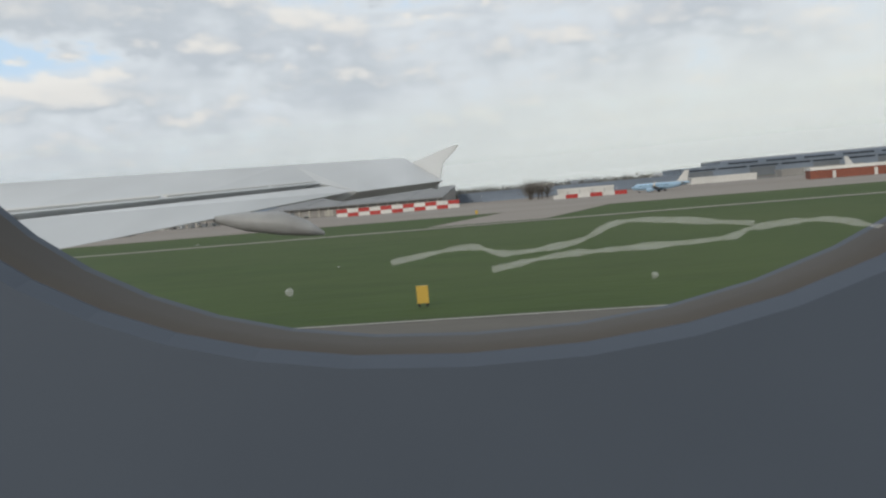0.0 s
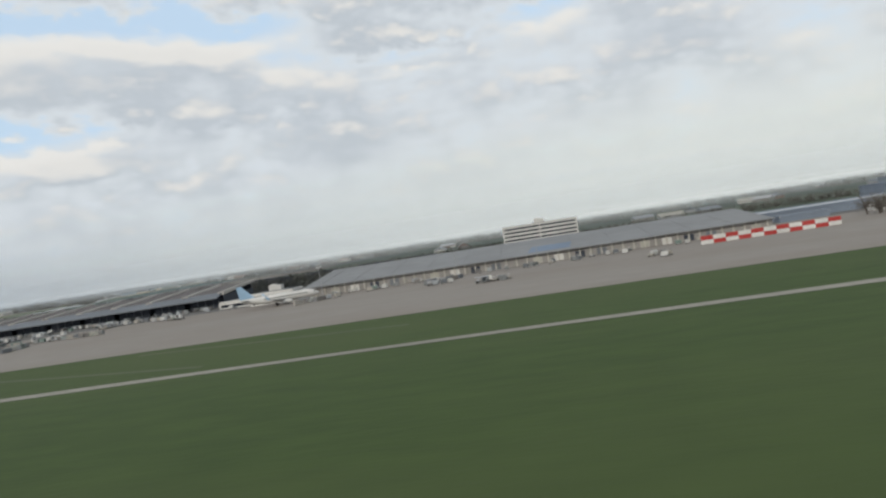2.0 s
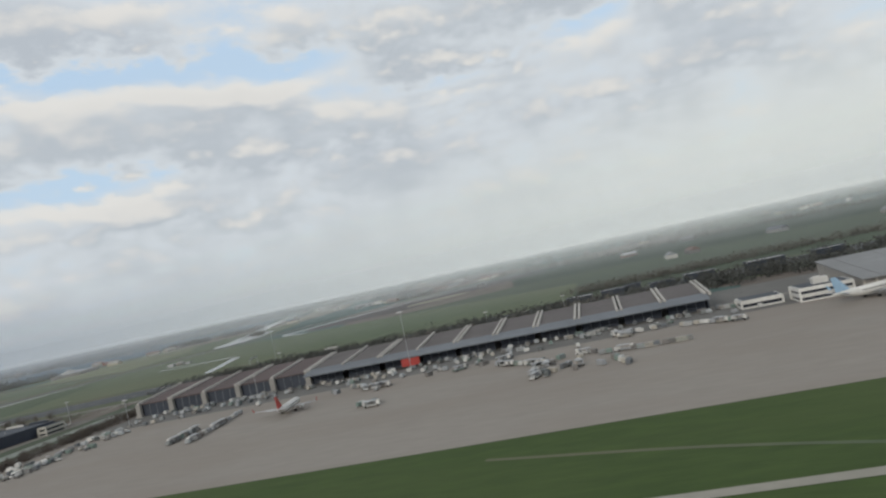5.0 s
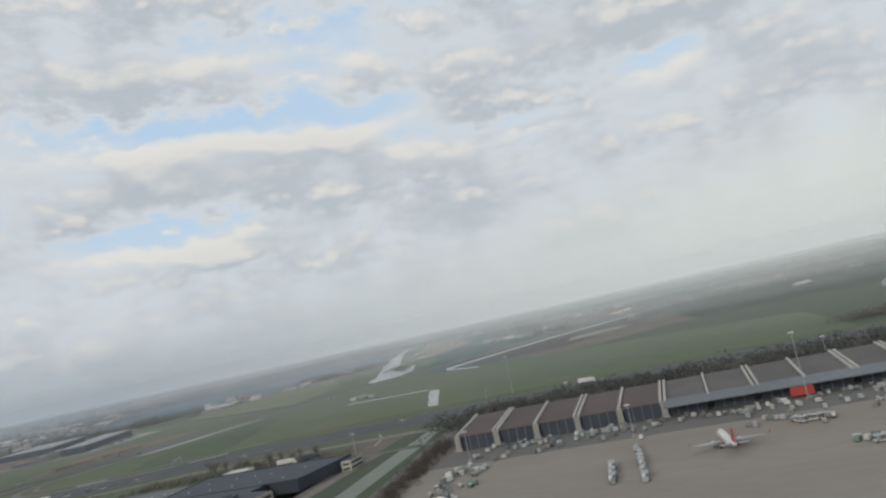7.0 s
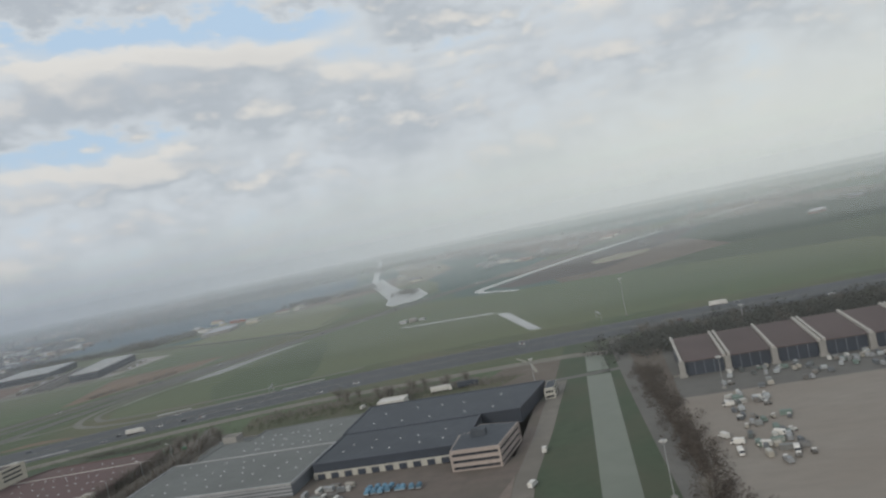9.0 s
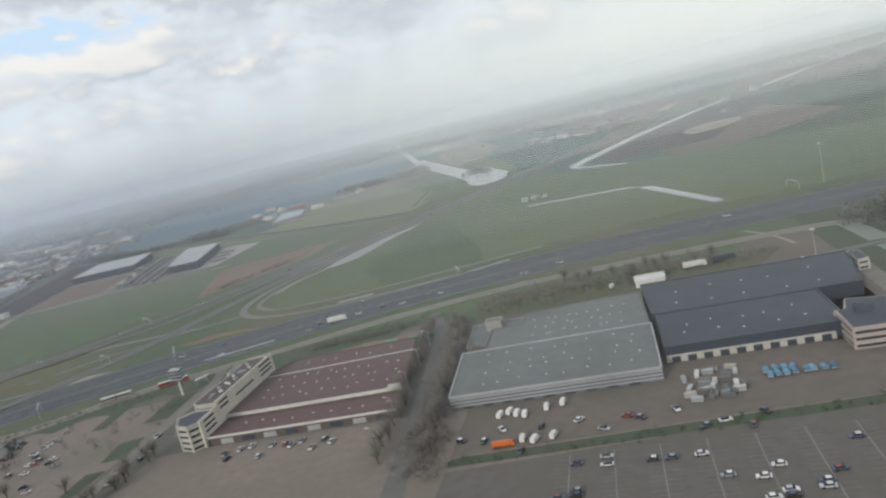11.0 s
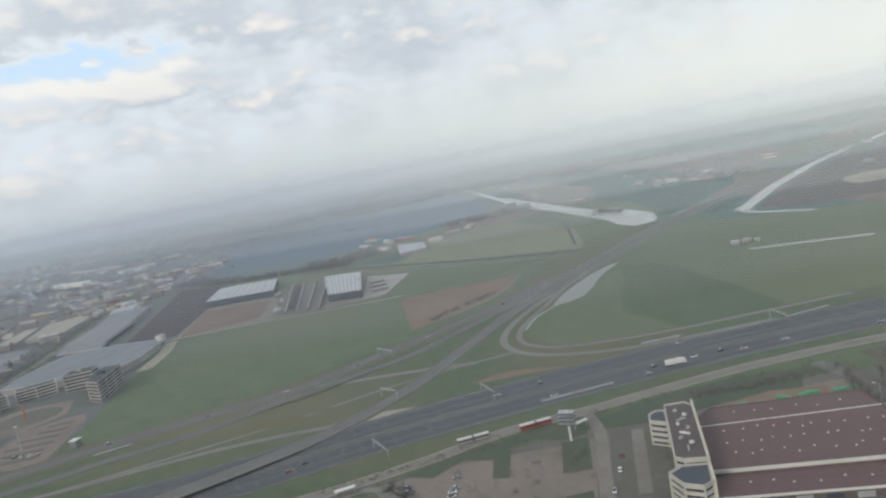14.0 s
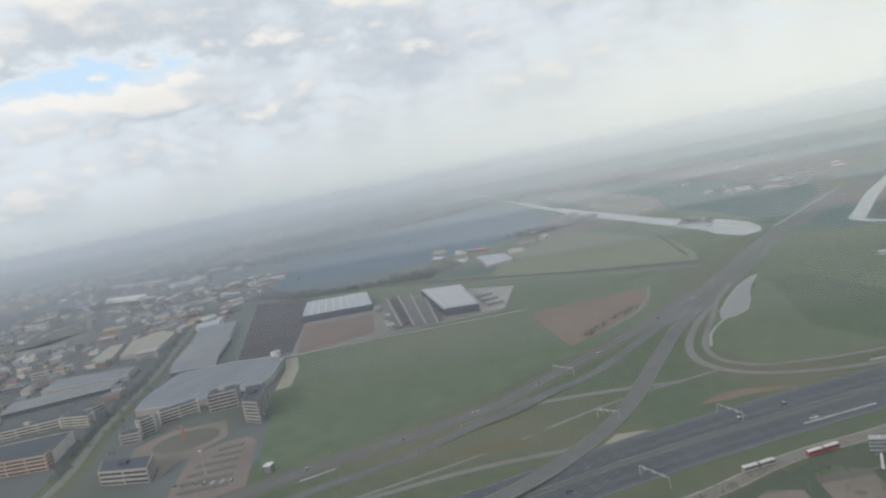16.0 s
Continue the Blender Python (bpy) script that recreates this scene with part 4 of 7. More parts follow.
GREYBROWN = mat("grey_brown_roof_sheet", (0.132, 0.118, 0.115), (0.112, 0.102, 0.1), 0.5, 0.8, big=0.15)
RIB = mat("weathered_pale_sheet", (0.43, 0.41, 0.38), (0.36, 0.345, 0.32), 0.8, 0.7)
for k in range(15):
    x = k * BAY
    open_ = k < 5
    rise = 0.03 * k
    part("roof_panel", loft([[(x + 0.5, 0, 3.5), (x + BAY - 0.5, 0, 3.5), (x + BAY - 0.5, 0, 3.8), (x + 0.5, 0, 3.8)], [(x + 0.5, 22, 5.2), (x + BAY - 0.5, 22, 5.2), (x + BAY - 0.5, 22, 5.5), (x + 0.5, 22, 5.5)]], smooth=False), BROWNROOF if k < 5 else GREYBROWN, term)
    part("cargo_door", boxes((x + 0.8, 0.35, 0, x + BAY - 0.8, 0.6, 3.5)), NAVY, term, "dark blue roller door")
    for j in range(1, 4):
        q = x + 0.8 + j * (BAY - 1.6) / 4
        part("door_frame", boxes((q - 0.08, 0.25, 0, q + 0.08, 0.4, 3.45)), SLOPE, term)
    if not open_:
        part("canopy", loft([[(x, -3.6, 2.7), (x + BAY, -3.6, 2.7), (x + BAY, -3.6, 3.0), (x, -3.6, 3.0)], [(x, 0.3, 3.9), (x + BAY, 0.3, 3.9), (x + BAY, 0.3, 4.2), (x, 0.3, 4.2)]], smooth=False), SLOPE, term, "grey sheet-metal canopy")
for k in range(16):
    x = k * BAY
    for d in ((-0.55, 0.55) if k % 2 or k > 8 else (0,)):
        part("rib", loft([[(x + d - 0.32, -0.6, 3.5), (x + d + 0.32, -0.6, 3.5), (x + d + 0.32, -0.6, 4.35), (x + d - 0.32, -0.6, 4.35)], [(x + d - 0.3, 22.4, 5.4), (x + d + 0.3, 22.4, 5.4), (x + d + 0.3, 22.4, 6.0), (x + d - 0.3, 22.4, 6.0)]], smooth=False), RIB, term, "pale roof rib")
    if k < 6:
        part("column", boxes((x - 0.7, -0.9, 0, x + 0.7, 0.3, 3.9), (x - 0.95, -1.1, 0, x + 0.95, 0.5, 0.7)), CONC, term, "pale concrete column")
part("end_wall", boxes((0, 0.6, 0, 0.4, 22, 3.5)), NAVY, term)
part("end_wall", boxes((15 * BAY - 0.4, 0.6, 0, 15 * BAY, 22, 3.5)), NAVY, term)
part("back_wall", boxes((0.4, 21.6, 0, 15 * BAY - 0.4, 22, 5.2)), NAVY, term)
part("sign_panel", boxes((81.5, -3.75, 0.6, 86.5, -3.62, 2.6)), RED, term, "red painted wall panel")

# low freight hall with a long sloping roof
LIGHTROOF = mat("light_grey_roof_sheet", (0.25, 0.255, 0.258), (0.215, 0.22, 0.225), 0.3, 0.7, big=0.2)
TRIMPOST = mat("pale_post_paint", (0.5, 0.48, 0.43), (0.42, 0.4, 0.36), 0.8, 0.7)
low = thing("freight_hall", "low freight hall with a long grey sloping roof", "hall", -134, 172, 0)
L0, W0 = 112, 30
part("roof", loft([[(0, -1.2, 2.25), (L0, -1.2, 2.25), (L0, -1.2, 2.5), (0, -1.2, 2.5)], [(0, W0, 5.0), (L0, W0, 5.0), (L0, W0, 5.3), (0, W0, 5.3)]], smooth=False), LIGHTROOF, low)
part("wall", boxes((0.3, 0, 0, L0 - 0.3, 0.3, 2.3), (0.3, W0 - 0.5, 0, L0 - 0.3, W0 - 0.2, 4.9)), CONC, low)
for k in range(45):
    part("post", boxes((0.4 + 2.5 * k, -0.28, 0, 0.75 + 2.5 * k, -0.02, 2.2)), TRIMPOST, low, "pale wall post")
for k in range(2):
    x = 0.2 if k == 0 else L0 - 0.5
    part("gable", loft([[(x, 0.3, 0), (x + 0.3, 0.3, 0), (x + 0.3, 0.3, 2.3), (x, 0.3, 2.3)], [(x, W0 - 0.5, 0), (x + 0.3, W0 - 0.5, 0), (x + 0.3, W0 - 0.5, 4.9), (x, W0 - 0.5, 4.9)]], smooth=False), CONC, low)
for k in range(22):
    part("dock_door", boxes((2 + k * 5, -0.12, 0.05, 4.2 + k * 5, -0.01, 1.6)), (CONC, NAVY, CREAM, SLOPE, WHITE)[k * 7 % 5], low)
part("roof_patch", loft([[(56, 2, 2.79), (66, 2, 2.79), (66, 2, 2.82), (56, 2, 2.82)], [(57, 12, 3.69), (67, 12, 3.69), (67, 12, 3.72), (57, 12, 3.72)]], smooth=False), plain("faded_blue_sheet", (0.16, 0.22, 0.31), 0.6), low, "faded blue roof sheets")
for k in range(12):
    part("roof_seam", loft([[(4 + 9 * k, -1.2, 2.5), (4.2 + 9 * k, -1.2, 2.5), (4.2 + 9 * k, -1.2, 2.58), (4 + 9 * k, -1.2, 2.58)], [(4 + 9 * k, W0, 5.3), (4.2 + 9 * k, W0, 5.3), (4.2 + 9 * k, W0, 5.38), (4 + 9 * k, W0, 5.38)]], smooth=False), LIGHTROOF, low)
banded("office_building", "white eight-storey office building with dark ribbon windows", rect(-85.5, 229, -62, 236), 8, 1.18, plant=1)
banded("freight_office", "small white two-storey freight office at the hall's end", rect(-147, 170, -136, 178), 2, 1.35, plant=1, cat="office")
banded("freight_office", "low pale freight office beside the cargo terminal", rect(-158, 176, -149, 183), 1, 1.6, plant=0, cat="office")
HANGAR = mat("blue_grey_cladding", (0.215, 0.255, 0.31), (0.175, 0.21, 0.262), 0.3, 0.6, big=0.2)
h1 = hall("hangar", "long blue-grey maintenance hangar behind the apron", [(52, 262), (190, 262), (190, 300), (52, 300)], 4.4, HANGAR, HANGAR)
for k in range(13):
    part("hangar_door", boxes((2 + 10.5 * k, -0.2, 0, 10.5 + 10.5 * k, 0.02, 3.0)), (SLOPE, HANGAR)[k % 2], h1)
    part("window_band", boxes((2 + 10.5 * k, -0.15, 3.2, 11.5 + 10.5 * k, 0.02, 3.7)), GLASS, h1)
h2 = hall("hangar", "taller blue-grey hangar with a stepped roof", [(75, 301), (210, 301), (210, 335), (75, 335)], 6.6, HANGAR, SLOPE, STEELROOF)
for k in range(9):
    part("window_band", boxes((3 + 14.5 * k, -0.2, 4.9, 14.5 + 14.5 * k, 0.02, 5.5)), GLASS, h2)
hall("hangar", "low grey hangar beyond the freight hall", [(-22, 205), (40, 205), (40, 228), (-22, 228)], 2.4, HANGAR, STEELROOF)
for k, (x, y, w, h) in enumerate(((6, 186, 14, 1.5), (26, 182, 10, 1.2), (-14, 192, 12, 1.6), (40, 190, 16, 1.5), (64, 196, 20, 1.7))):
    hall("service_shed", "low pale service shed beside the apron", rect(x, y, x + w, y + 5), h, (WHITE, CONC, HANGAR)[k % 3], (WHITE, SLOPE)[k % 2], group="service sheds")
brk = hall("brick_shed", "low red brick shed with white doors", [(50, 138), (84, 130), (86, 138), (52, 146)], 1.9, BRICK, GREYROOF, WHITE)
for k in range(5):
    part("door", boxes((3.5 + 6.4 * k, -0.95 - 1.5 * k, 0, 5.6 + 6.4 * k, -0.65 - 1.5 * k, 1.35)), WHITE, brk)

# red-and-white checked barriers
for x0, y0, n, rows in ((-43, 151, 11, 2), (3.8, 148, 6, 1)):
    bar = thing("blast_barrier", "barrier of red and white checked panels", "barrier", x0, y0, 0, group="checked barriers")
    w = 27 / 11
    for k in range(n):
        for j in range(rows):
            part("panel", boxes((k * w, 0, 0.03 + j * 0.86, (k + 1) * w - 0.02, 0.2, 0.03 + (j + 1) * 0.86 - 0.02)), CHECKRED if (k + j) % 2 else WHITE, bar)
        part("strut", loft([[(k * w + 0.4, 0.2, 1.4), (k * w + 0.55, 0.2, 1.4), (k * w + 0.55, 0.2, 1.6), (k * w + 0.4, 0.2, 1.6)], [(k * w + 0.4, 1.3, 0), (k * w + 0.55, 1.3, 0), (k * w + 0.55, 1.5, 0), (k * w + 0.4, 1.5, 0)]], smooth=False), STEEL, bar)

# wine-red hall with its stepped cream office
PLINTH = mat("brown_wall_sheet", (0.12, 0.095, 0.085), (0.10, 0.08, 0.072), 0.8, 0.8)
TRIM = mat("off_white_trim", (0.56, 0.55, 0.51), (0.47, 0.46, 0.43), 0.8, 0.7)
red = hall("warehouse", "wide warehouse with a wine-red flat roof", [(-506.5, 150.2), (-462.6, 151.6), (-467.8, 185.2), (-502.5, 182.6), (-506.5, 176.5)], 2.8, PLINTH, REDROOF, REDROOF, [(11, 3, (-503, 154), (-467, 172)), (6, 1, (-500, 179), (-472, 180))])
part("roof_line", ribbon([Vector((0.3, 22.0)), Vector((42.0, 25.6))], 0.3, 2.92, thick=0.2), TRIM, red, "pale line across the roof")
part("fascia", ribbon([Vector((0, -0.3)), Vector((43.9, 1.1))], 0.3, 3.0, thick=0.75), TRIM, red, "pale fascia band")
part("stair_hood", boxes((40.6, 0.2, 2.8, 43.4, 2.0, 3.5)), CREAM, red)
red2 = hall("warehouse_annex", "lower front annex with a wine-red roof and cream edge", [(-506.5, 140.6), (-461.5, 141.6), (-462.6, 151.2), (-506.5, 149.7)], 1.8, PLINTH, REDROOF, REDROOF, [(9, 1, (-503, 143), (-464, 148))])
part("eaves_band", ribbon([Vector((0, -0.2)), Vector((45.1, 0.8))], 0.4, 2.08, thick=0.36), TRIM, red2, "pale eaves band")
for k in range(8):
    q = 3 + 5.3 * k
    part("dock_door", loft([[(q, -0.12 + q * 0.0222, 0), (q, 0.05 + q * 0.0222, 0), (q, 0.05 + q * 0.0222, 1.2), (q, -0.12 + q * 0.0222, 1.2)], [(q + 3, -0.05 + q * 0.0222, 0), (q + 3, 0.12 + q * 0.0222, 0), (q + 3, 0.12 + q * 0.0222, 1.2), (q + 3, -0.05 + q * 0.0222, 1.2)]], smooth=False), (STEEL, NAVY)[k % 2], red2)
sheet("loading_lane", [(-507, 183.6), (-502, 186), (-468, 189), (-464, 200), (-470, 200), (-507, 190)], 0.06, YARD, "brown paved lane behind the red-roofed hall", "yard")


def stepped_office(name, label, pts, floors, fh, roof, plant):
    """A cream office: spandrel bands over recessed windows, a low parapet round a dark roof."""
    ob = banded(name, label, pts, floors, fh, wall=CREAM, plant=0)
    x0, y0 = pts[0]
    loc = [(p[0] - x0, p[1] - y0) for p in pts]
    top = floors * fh + 0.26 * fh
    part("roof_felt", prism(inset(loc, 0.55), top + 0.064, top + 0.09), roof, ob, "brown-grey roofing felt")
    bm = bmesh.new()
    for p, q in zip(loc, [*loc[1:], loc[0]]):
        ribbon([Vector(p), Vector(q)], 0.22, top + 0.3, thick=0.3, bm=bm)
    part("parapet", bm, CREAM, ob)
    return ob


FELT = mat("brown_roof_felt", (0.105, 0.085, 0.082), (0.086, 0.072, 0.07), 0.6, 0.85, big=0.2)
stepped_office("office_block", "cream four-storey office block with chamfered corners", [(-515.0, 144.2), (-512.6, 139.4), (-509.0, 138.0), (-507.1, 140.0), (-507.1, 147.0), (-512.4, 147.0)], 4, 1.4, DARKROOF, 0)
stepped_office("office_block", "long cream five-storey office block with ribbon windows", [(-513.2, 148.6), (-511.4, 147.2), (-507.1, 147.2), (-507.1, 175.5), (-508.6, 177.4), (-513.2, 176.6)], 5, 1.36, FELT, 0)
stepped_office("office_block", "short cream stair wing with rounded corners", [(-517.2, 171.0), (-513.4, 169.0), (-513.4, 176.4), (-515.6, 176.4), (-517.2, 174.6)], 4, 1.4, DARKROOF, 0)
blade = thing("screen_wall", "tall cream wall with window slots between office and hall", "wall", -506.85, 0, 0)
# Brighter, warmer cream than the office: sunlight put into the wall colour.
part("wall", loft([[(-0.2, y, 0), (0.2, y, 0), (0.2, y, h), (-0.2, y, h)] for y, h in ((139.6, 6.5), (147.3, 6.6), (147.5, 7.6), (177.6, 7.8))], smooth=False), mat("sunlit_cream_wall", (0.56, 0.525, 0.43), (0.48, 0.45, 0.375), 0.7, 0.7, big=0.3), blade)
for y0, y1, z in ((141.0, 145.6, 5.4), (141.0, 145.6, 4.2), (141.0, 145.6, 3.0), (148.5, 152.4, 6.4), (148.5, 152.4, 5.2), (156.0, 165.5, 5.0), (169.5, 176.0, 6.7), (169.5, 176.0, 5.5), (169.5, 176.0, 4.3)):
    part("window_slot", boxes((0.16, y0, z, 0.23, y1, z + 0.5)), GLASS, blade, "dark ribbon window")
for k in range(9):
    v = thing("roof_unit", "pale ventilation unit on an office roof", "roof unit", -510.2 + 1.1 * math.sin(k * 2.1), 152 + 2.5 * k, 7.22, 20 * k, group="roof units")
    part("casing", boxes((-0.45, -0.3, 0, 0.45, 0.3, 0.5)) if k % 3 else boxes((-0.16, -1.2, 0, 0.16, 1.2, 0.4)), (STEEL, WHITE)[k % 2], v)
    part("fan_cowl", tube(bmesh.new(), (0, 0, 0.4), (0, 0, 0.7), 0.2, seg=10), STEEL, v)

# grey and dark halls
g1 = hall("warehouse", "grey flat-roofed warehouse with white roof lights", [(-449.6, 141.2), (-407, 141.2), (-407, 167), (-451.2, 166.4)], 2.7, SLOPE, GREYROOF, STEEL, [(8, 4, (-446, 144), (-409, 165))])
for k in range(3):
    part("cladding_band", boxes((-0.05, -0.12, 0.5 + 0.72 * k, 42.65, 0.0, 0.78 + 0.72 * k)), STEEL, g1, "pale horizontal cladding strip")
for k in range(9):
    part("dock_door", boxes((2.5 + 4.2 * k, -0.16, 0, 4.6 + 4.2 * k, -0.06, 0.48)), NAVY, g1)
hall("warehouse", "grey warehouse with a lower roof behind another", [(-446, 167.6), (-407.4, 167.6), (-408, 193), (-437.6, 191), (-438, 182), (-446, 182)], 2.4, SLOPE, GREYROOF, GREYROOF, [(9, 3, (-436, 170), (-412, 187))])
d1 = hall("warehouse", "warehouse with a slate-dark roof and loading docks", rect(-405.6, 149.6, -371.4, 170.4), 3.2, NAVY, DARKROOF, NAVY, [(5, 2, (-403, 152), (-375, 165))])
part("dock_wall", boxes((0, -0.5, 0, 31.5, -0.05, 1.5)), CREAM, d1, "pale wall with loading docks")
for k in range(10):
    part("dock_door", boxes((1 + 3.1 * k, -0.66, 0.1, 2.7 + 3.1 * k, -0.52, 1.25)), NAVY, d1)
hall("warehouse", "slate-dark roofed warehouse wing with a pale end wall", [(-406.4, 171), (-362, 171), (-358, 195), (-407.4, 196)], 3.2, NAVY, DARKROOF, NAVY, [(5, 2, (-403, 171), (-366, 191))])
banded("office_block", "pale brick three-storey office at the corner of a dark hall", [(-372.9, 142.6), (-362.9, 142.4), (-360.6, 156.6), (-369.4, 158.8), (-371.2, 153.4), (-373, 153)], 3, 1.3, wall=mat("pale_pink_brick", (0.40, 0.34, 0.31), (0.33, 0.285, 0.26), 1.5, 0.85), plant=2)
banded("office_block", "narrow cream office at a hall's far corner", [(-357.6, 187.5), (-355.2, 188), (-355.0, 195.5), (-357.4, 196)], 2, 1.25, wall=CREAM, plant=0)
hall("roof_house", "small white plant house on a pale deck", rect(-448.4, 185.6, -444.2, 189.2), 3.2, CONC, PALE)
hall("loading_deck", "low pale concrete deck behind a warehouse", [(-452, 174.5), (-446.2, 174.5), (-446.2, 183), (-438.5, 183), (-438.5, 192), (-453, 192)], 1.0, CONC, GREYROOF)
hall("gatehouse", "white block behind the dark warehouse", rect(-408.5, 204.5, -400.5, 209.5), 2.0, WHITE, WHITE)

# sheds and farm beyond the fields
for pts, lab in ((([(-824, 474), (-771, 480), (-797, 540), (-848, 535)]), "new dark-walled shed with a pale ribbed steel roof"), ([(-703, 422), (-680, 422), (-708, 500), (-740, 505)], "second dark-walled shed with a pale steel roof")):
    sh = hall("storage_shed", lab, pts, 5.0, NAVY, STEELROOF, STEEL)
    a, b, c, d = [Vector((p[0] - pts[0][0], p[1] - pts[0][1])) for p in pts]
    for k in range(1, 9):
        part("roof_rib", ribbon([a.lerp(b, k / 9), d.lerp(c, k / 9)], 0.5, 5.3, thick=0.3), WHITE, sh)
hall("glasshouse_barn", "long white-roofed barn of a farm", [(-703, 586), (-682, 600), (-697, 646), (-726, 655)], 2.8, CONC, STEELROOF)
hall("farmhouse", "farmhouse with an orange tiled roof", rect(-748, 652, -736, 662), 3.0, WHITE, TILE)
hall("glasshouse_barn", "white barn behind a farmhouse", [(-745, 712), (-722, 704), (-726, 714), (-748, 722)], 2.8, BRICK, STEELROOF)
tower = thing("pump_tower", "grey concrete pumping works with a domed tank", "pumping works", -453, 412, 0)
part("tank", loft([[(2.8 * r * math.cos(a * 0.5236), 2.8 * r * math.sin(a * 0.5236), z * 0.7) for a in range(12)] for r, z in ((1, 0), (1, 2.2), (0.75, 3.2), (0.3, 3.7))]), CONC, tower)
part("pump_house", boxes((-8, -2, 0, -4, 2, 1.8), (4, -1, 0, 7, 2, 1.3)), STEEL, tower)

# offices and big roofs of the town's edge
PEACH = mat("peach_render", (0.40, 0.31, 0.245), (0.34, 0.27, 0.22), 0.5, 0.85)
SAND = mat("sand_coloured_roof", (0.34, 0.32, 0.27), (0.28, 0.265, 0.225), 0.3, 0.85, big=0.3)
banded("office_block", "four-storey office wing with pale bands under a big roof", [(-806.4, 276), (-793.5, 288), (-797, 292), (-810, 280)], 4, 1.45, wall=CREAM, plant=0)
banded("office_block", "five-storey grey office beside a round forecourt", [(-786.1, 285), (-773.5, 290.2), (-777, 299), (-789.5, 294)], 5, 1.62, wall=CONC)
banded("office_block", "six-storey grey office wing beside the fields", [(-756.2, 266), (-747, 262), (-757.5, 291), (-767, 289)], 6, 1.5, wall=CONC, plant=2)
banded("office_block", "three-storey office with pale bands beside a road", [(-788, 212.9), (-766, 212.2), (-772, 224), (-795, 224)], 3, 1.75, wall=CONC, plant=2)
banded("office_block", "low pale office beside the forecourt", [(-811.8, 254.4), (-803, 257), (-807.4, 263), (-816, 261)], 3, 1.4, wall=CONC, plant=0)
banded("office_block", "narrow cream entrance tower beside a forecourt", [(-807.5, 263.6), (-804.2, 269.4), (-808, 271.5), (-811.5, 266)], 5, 1.4, wall=CREAM, plant=0)
banded("office_block", "long cream office in a row beside the town road", [(-908, 280), (-878, 292), (-881, 298), (-911, 286)], 3, 1.5, wall=CREAM)
banded("office_block", "cream office with stepped windows beside the town road", [(-876, 290), (-856.4, 287.4), (-858, 294), (-876, 297)], 4, 1.4, wall=CREAM, plant=0)
banded("office_block", "small cream end block near the town road", [(-877, 309), (-873, 309.5), (-872, 318), (-876, 319)], 2, 1.5, wall=CREAM, plant=0)
banded("office_block", "peach-coloured four-storey block with a dark roof behind", [(-861, 231), (-833.4, 235.7), (-836, 241), (-863, 237)], 4, 1.6, wall=PEACH, plant=0)
hall("works_hall", "dark flat-roofed hall behind a peach block", [(-863, 238), (-836, 242), (-848, 268), (-881, 258)], 5.2, CREAM, DARKROOF, CREAM)
hall("works_hall", "sand-coloured flat roofs of a works in the town", [(-958, 439), (-927, 439), (-954, 504), (-979, 522), (-990, 495)], 3.2, CONC, SAND)
hall("works_hall", "smaller sand-coloured roof in the town", [(-977, 424), (-965, 439), (-995, 492), (-1008, 490)], 2.6, CONC, SAND)
banded("office_block", "cream apartment block deep in the town", [(-1161, 592), (-1136, 616), (-1160, 648), (-1190, 625)], 5, 1.8, wall=CREAM, plant=0)
banded("office_block", "red-roofed white apartment block in the town", [(-1290, 690), (-1257, 686), (-1270, 705), (-1300, 710)], 4, 1.8, wall=WHITE, plant=0)
hall("works_hall", "long white hall at the far side of the town", [(-1300, 842), (-1218, 817), (-1230, 840), (-1315, 865)], 5.0, WHITE, WHITE)
hall("works_hall", "pale hall among far trees", [(-1225, 895), (-1196, 935), (-1215, 955), (-1245, 912)], 5.0, WHITE, STEELROOF)
hall("works_hall", "row of pale halls in the hazy distance", [(-1440, 1040), (-1300, 990), (-1310, 1010), (-1450, 1065)], 5.0, CONC, STEELROOF)
sheet("sand_lane", [(-1152, 519), (-1112, 535), (-1116, 599), (-1136, 621), (-1140, 562), (-1184, 551)], 0.06, PALE, "pale sandy lane through the town", "road")
sheet("brick_court", [(-1080, 551), (-1038, 526), (-1062, 575), (-1110, 615)], 0.06, SOIL, "reddish paved court in the town", "yard")


def ridged(label, pts, h, rows, wall, roof):
    """A works hall whose roof runs in several low parallel ridges."""
    ob = hall("factory_hall", label, pts, h, wall, roof, STEEL)
    a, b, c, d = [Vector((p[0] - pts[0][0], p[1] - pts[0][1], 0)) for p in pts]
    up = lambda v, z: (v.x, v.y, z)
    for k in range(rows):
        p, q, r, t = a.lerp(d, k / rows), a.lerp(d, (k + 1) / rows), b.lerp(c, k / rows), b.lerp(c, (k + 1) / rows)
        part("roof_ridge", loft([[up(p, h + 0.02), up((p + q) / 2, h + 1.7), up(q, h + 0.02)], [up(r, h + 0.02), up((r + t) / 2, h + 1.7), up(t, h + 0.02)]], smooth=False), roof, ob)
    return ob


AUCTION = mat("worn_pale_sheet_roof", (0.22, 0.235, 0.26), (0.165, 0.178, 0.2), 0.35, 0.65, big=0.25, stretch=(1, 0.25, 1))
auction = hall("auction_hall", "huge pale grey roof of an industrial hall", [(-851, 358), (-843, 314), (-834, 294), (-811, 294), (-796, 300), (-772, 304), (-774, 326), (-783, 357), (-792, 366), (-820, 368)], 3.4, CONC, AUCTION, STEEL)
for k in range(11):
    part("roof_seam", ribbon([Vector((8 + 6.2 * k, -56 + 0.8 * k)), Vector((14 + 5.4 * k, 2 + 0.4 * k))], 0.35, 3.55, thick=0.15), ZINC, auction)
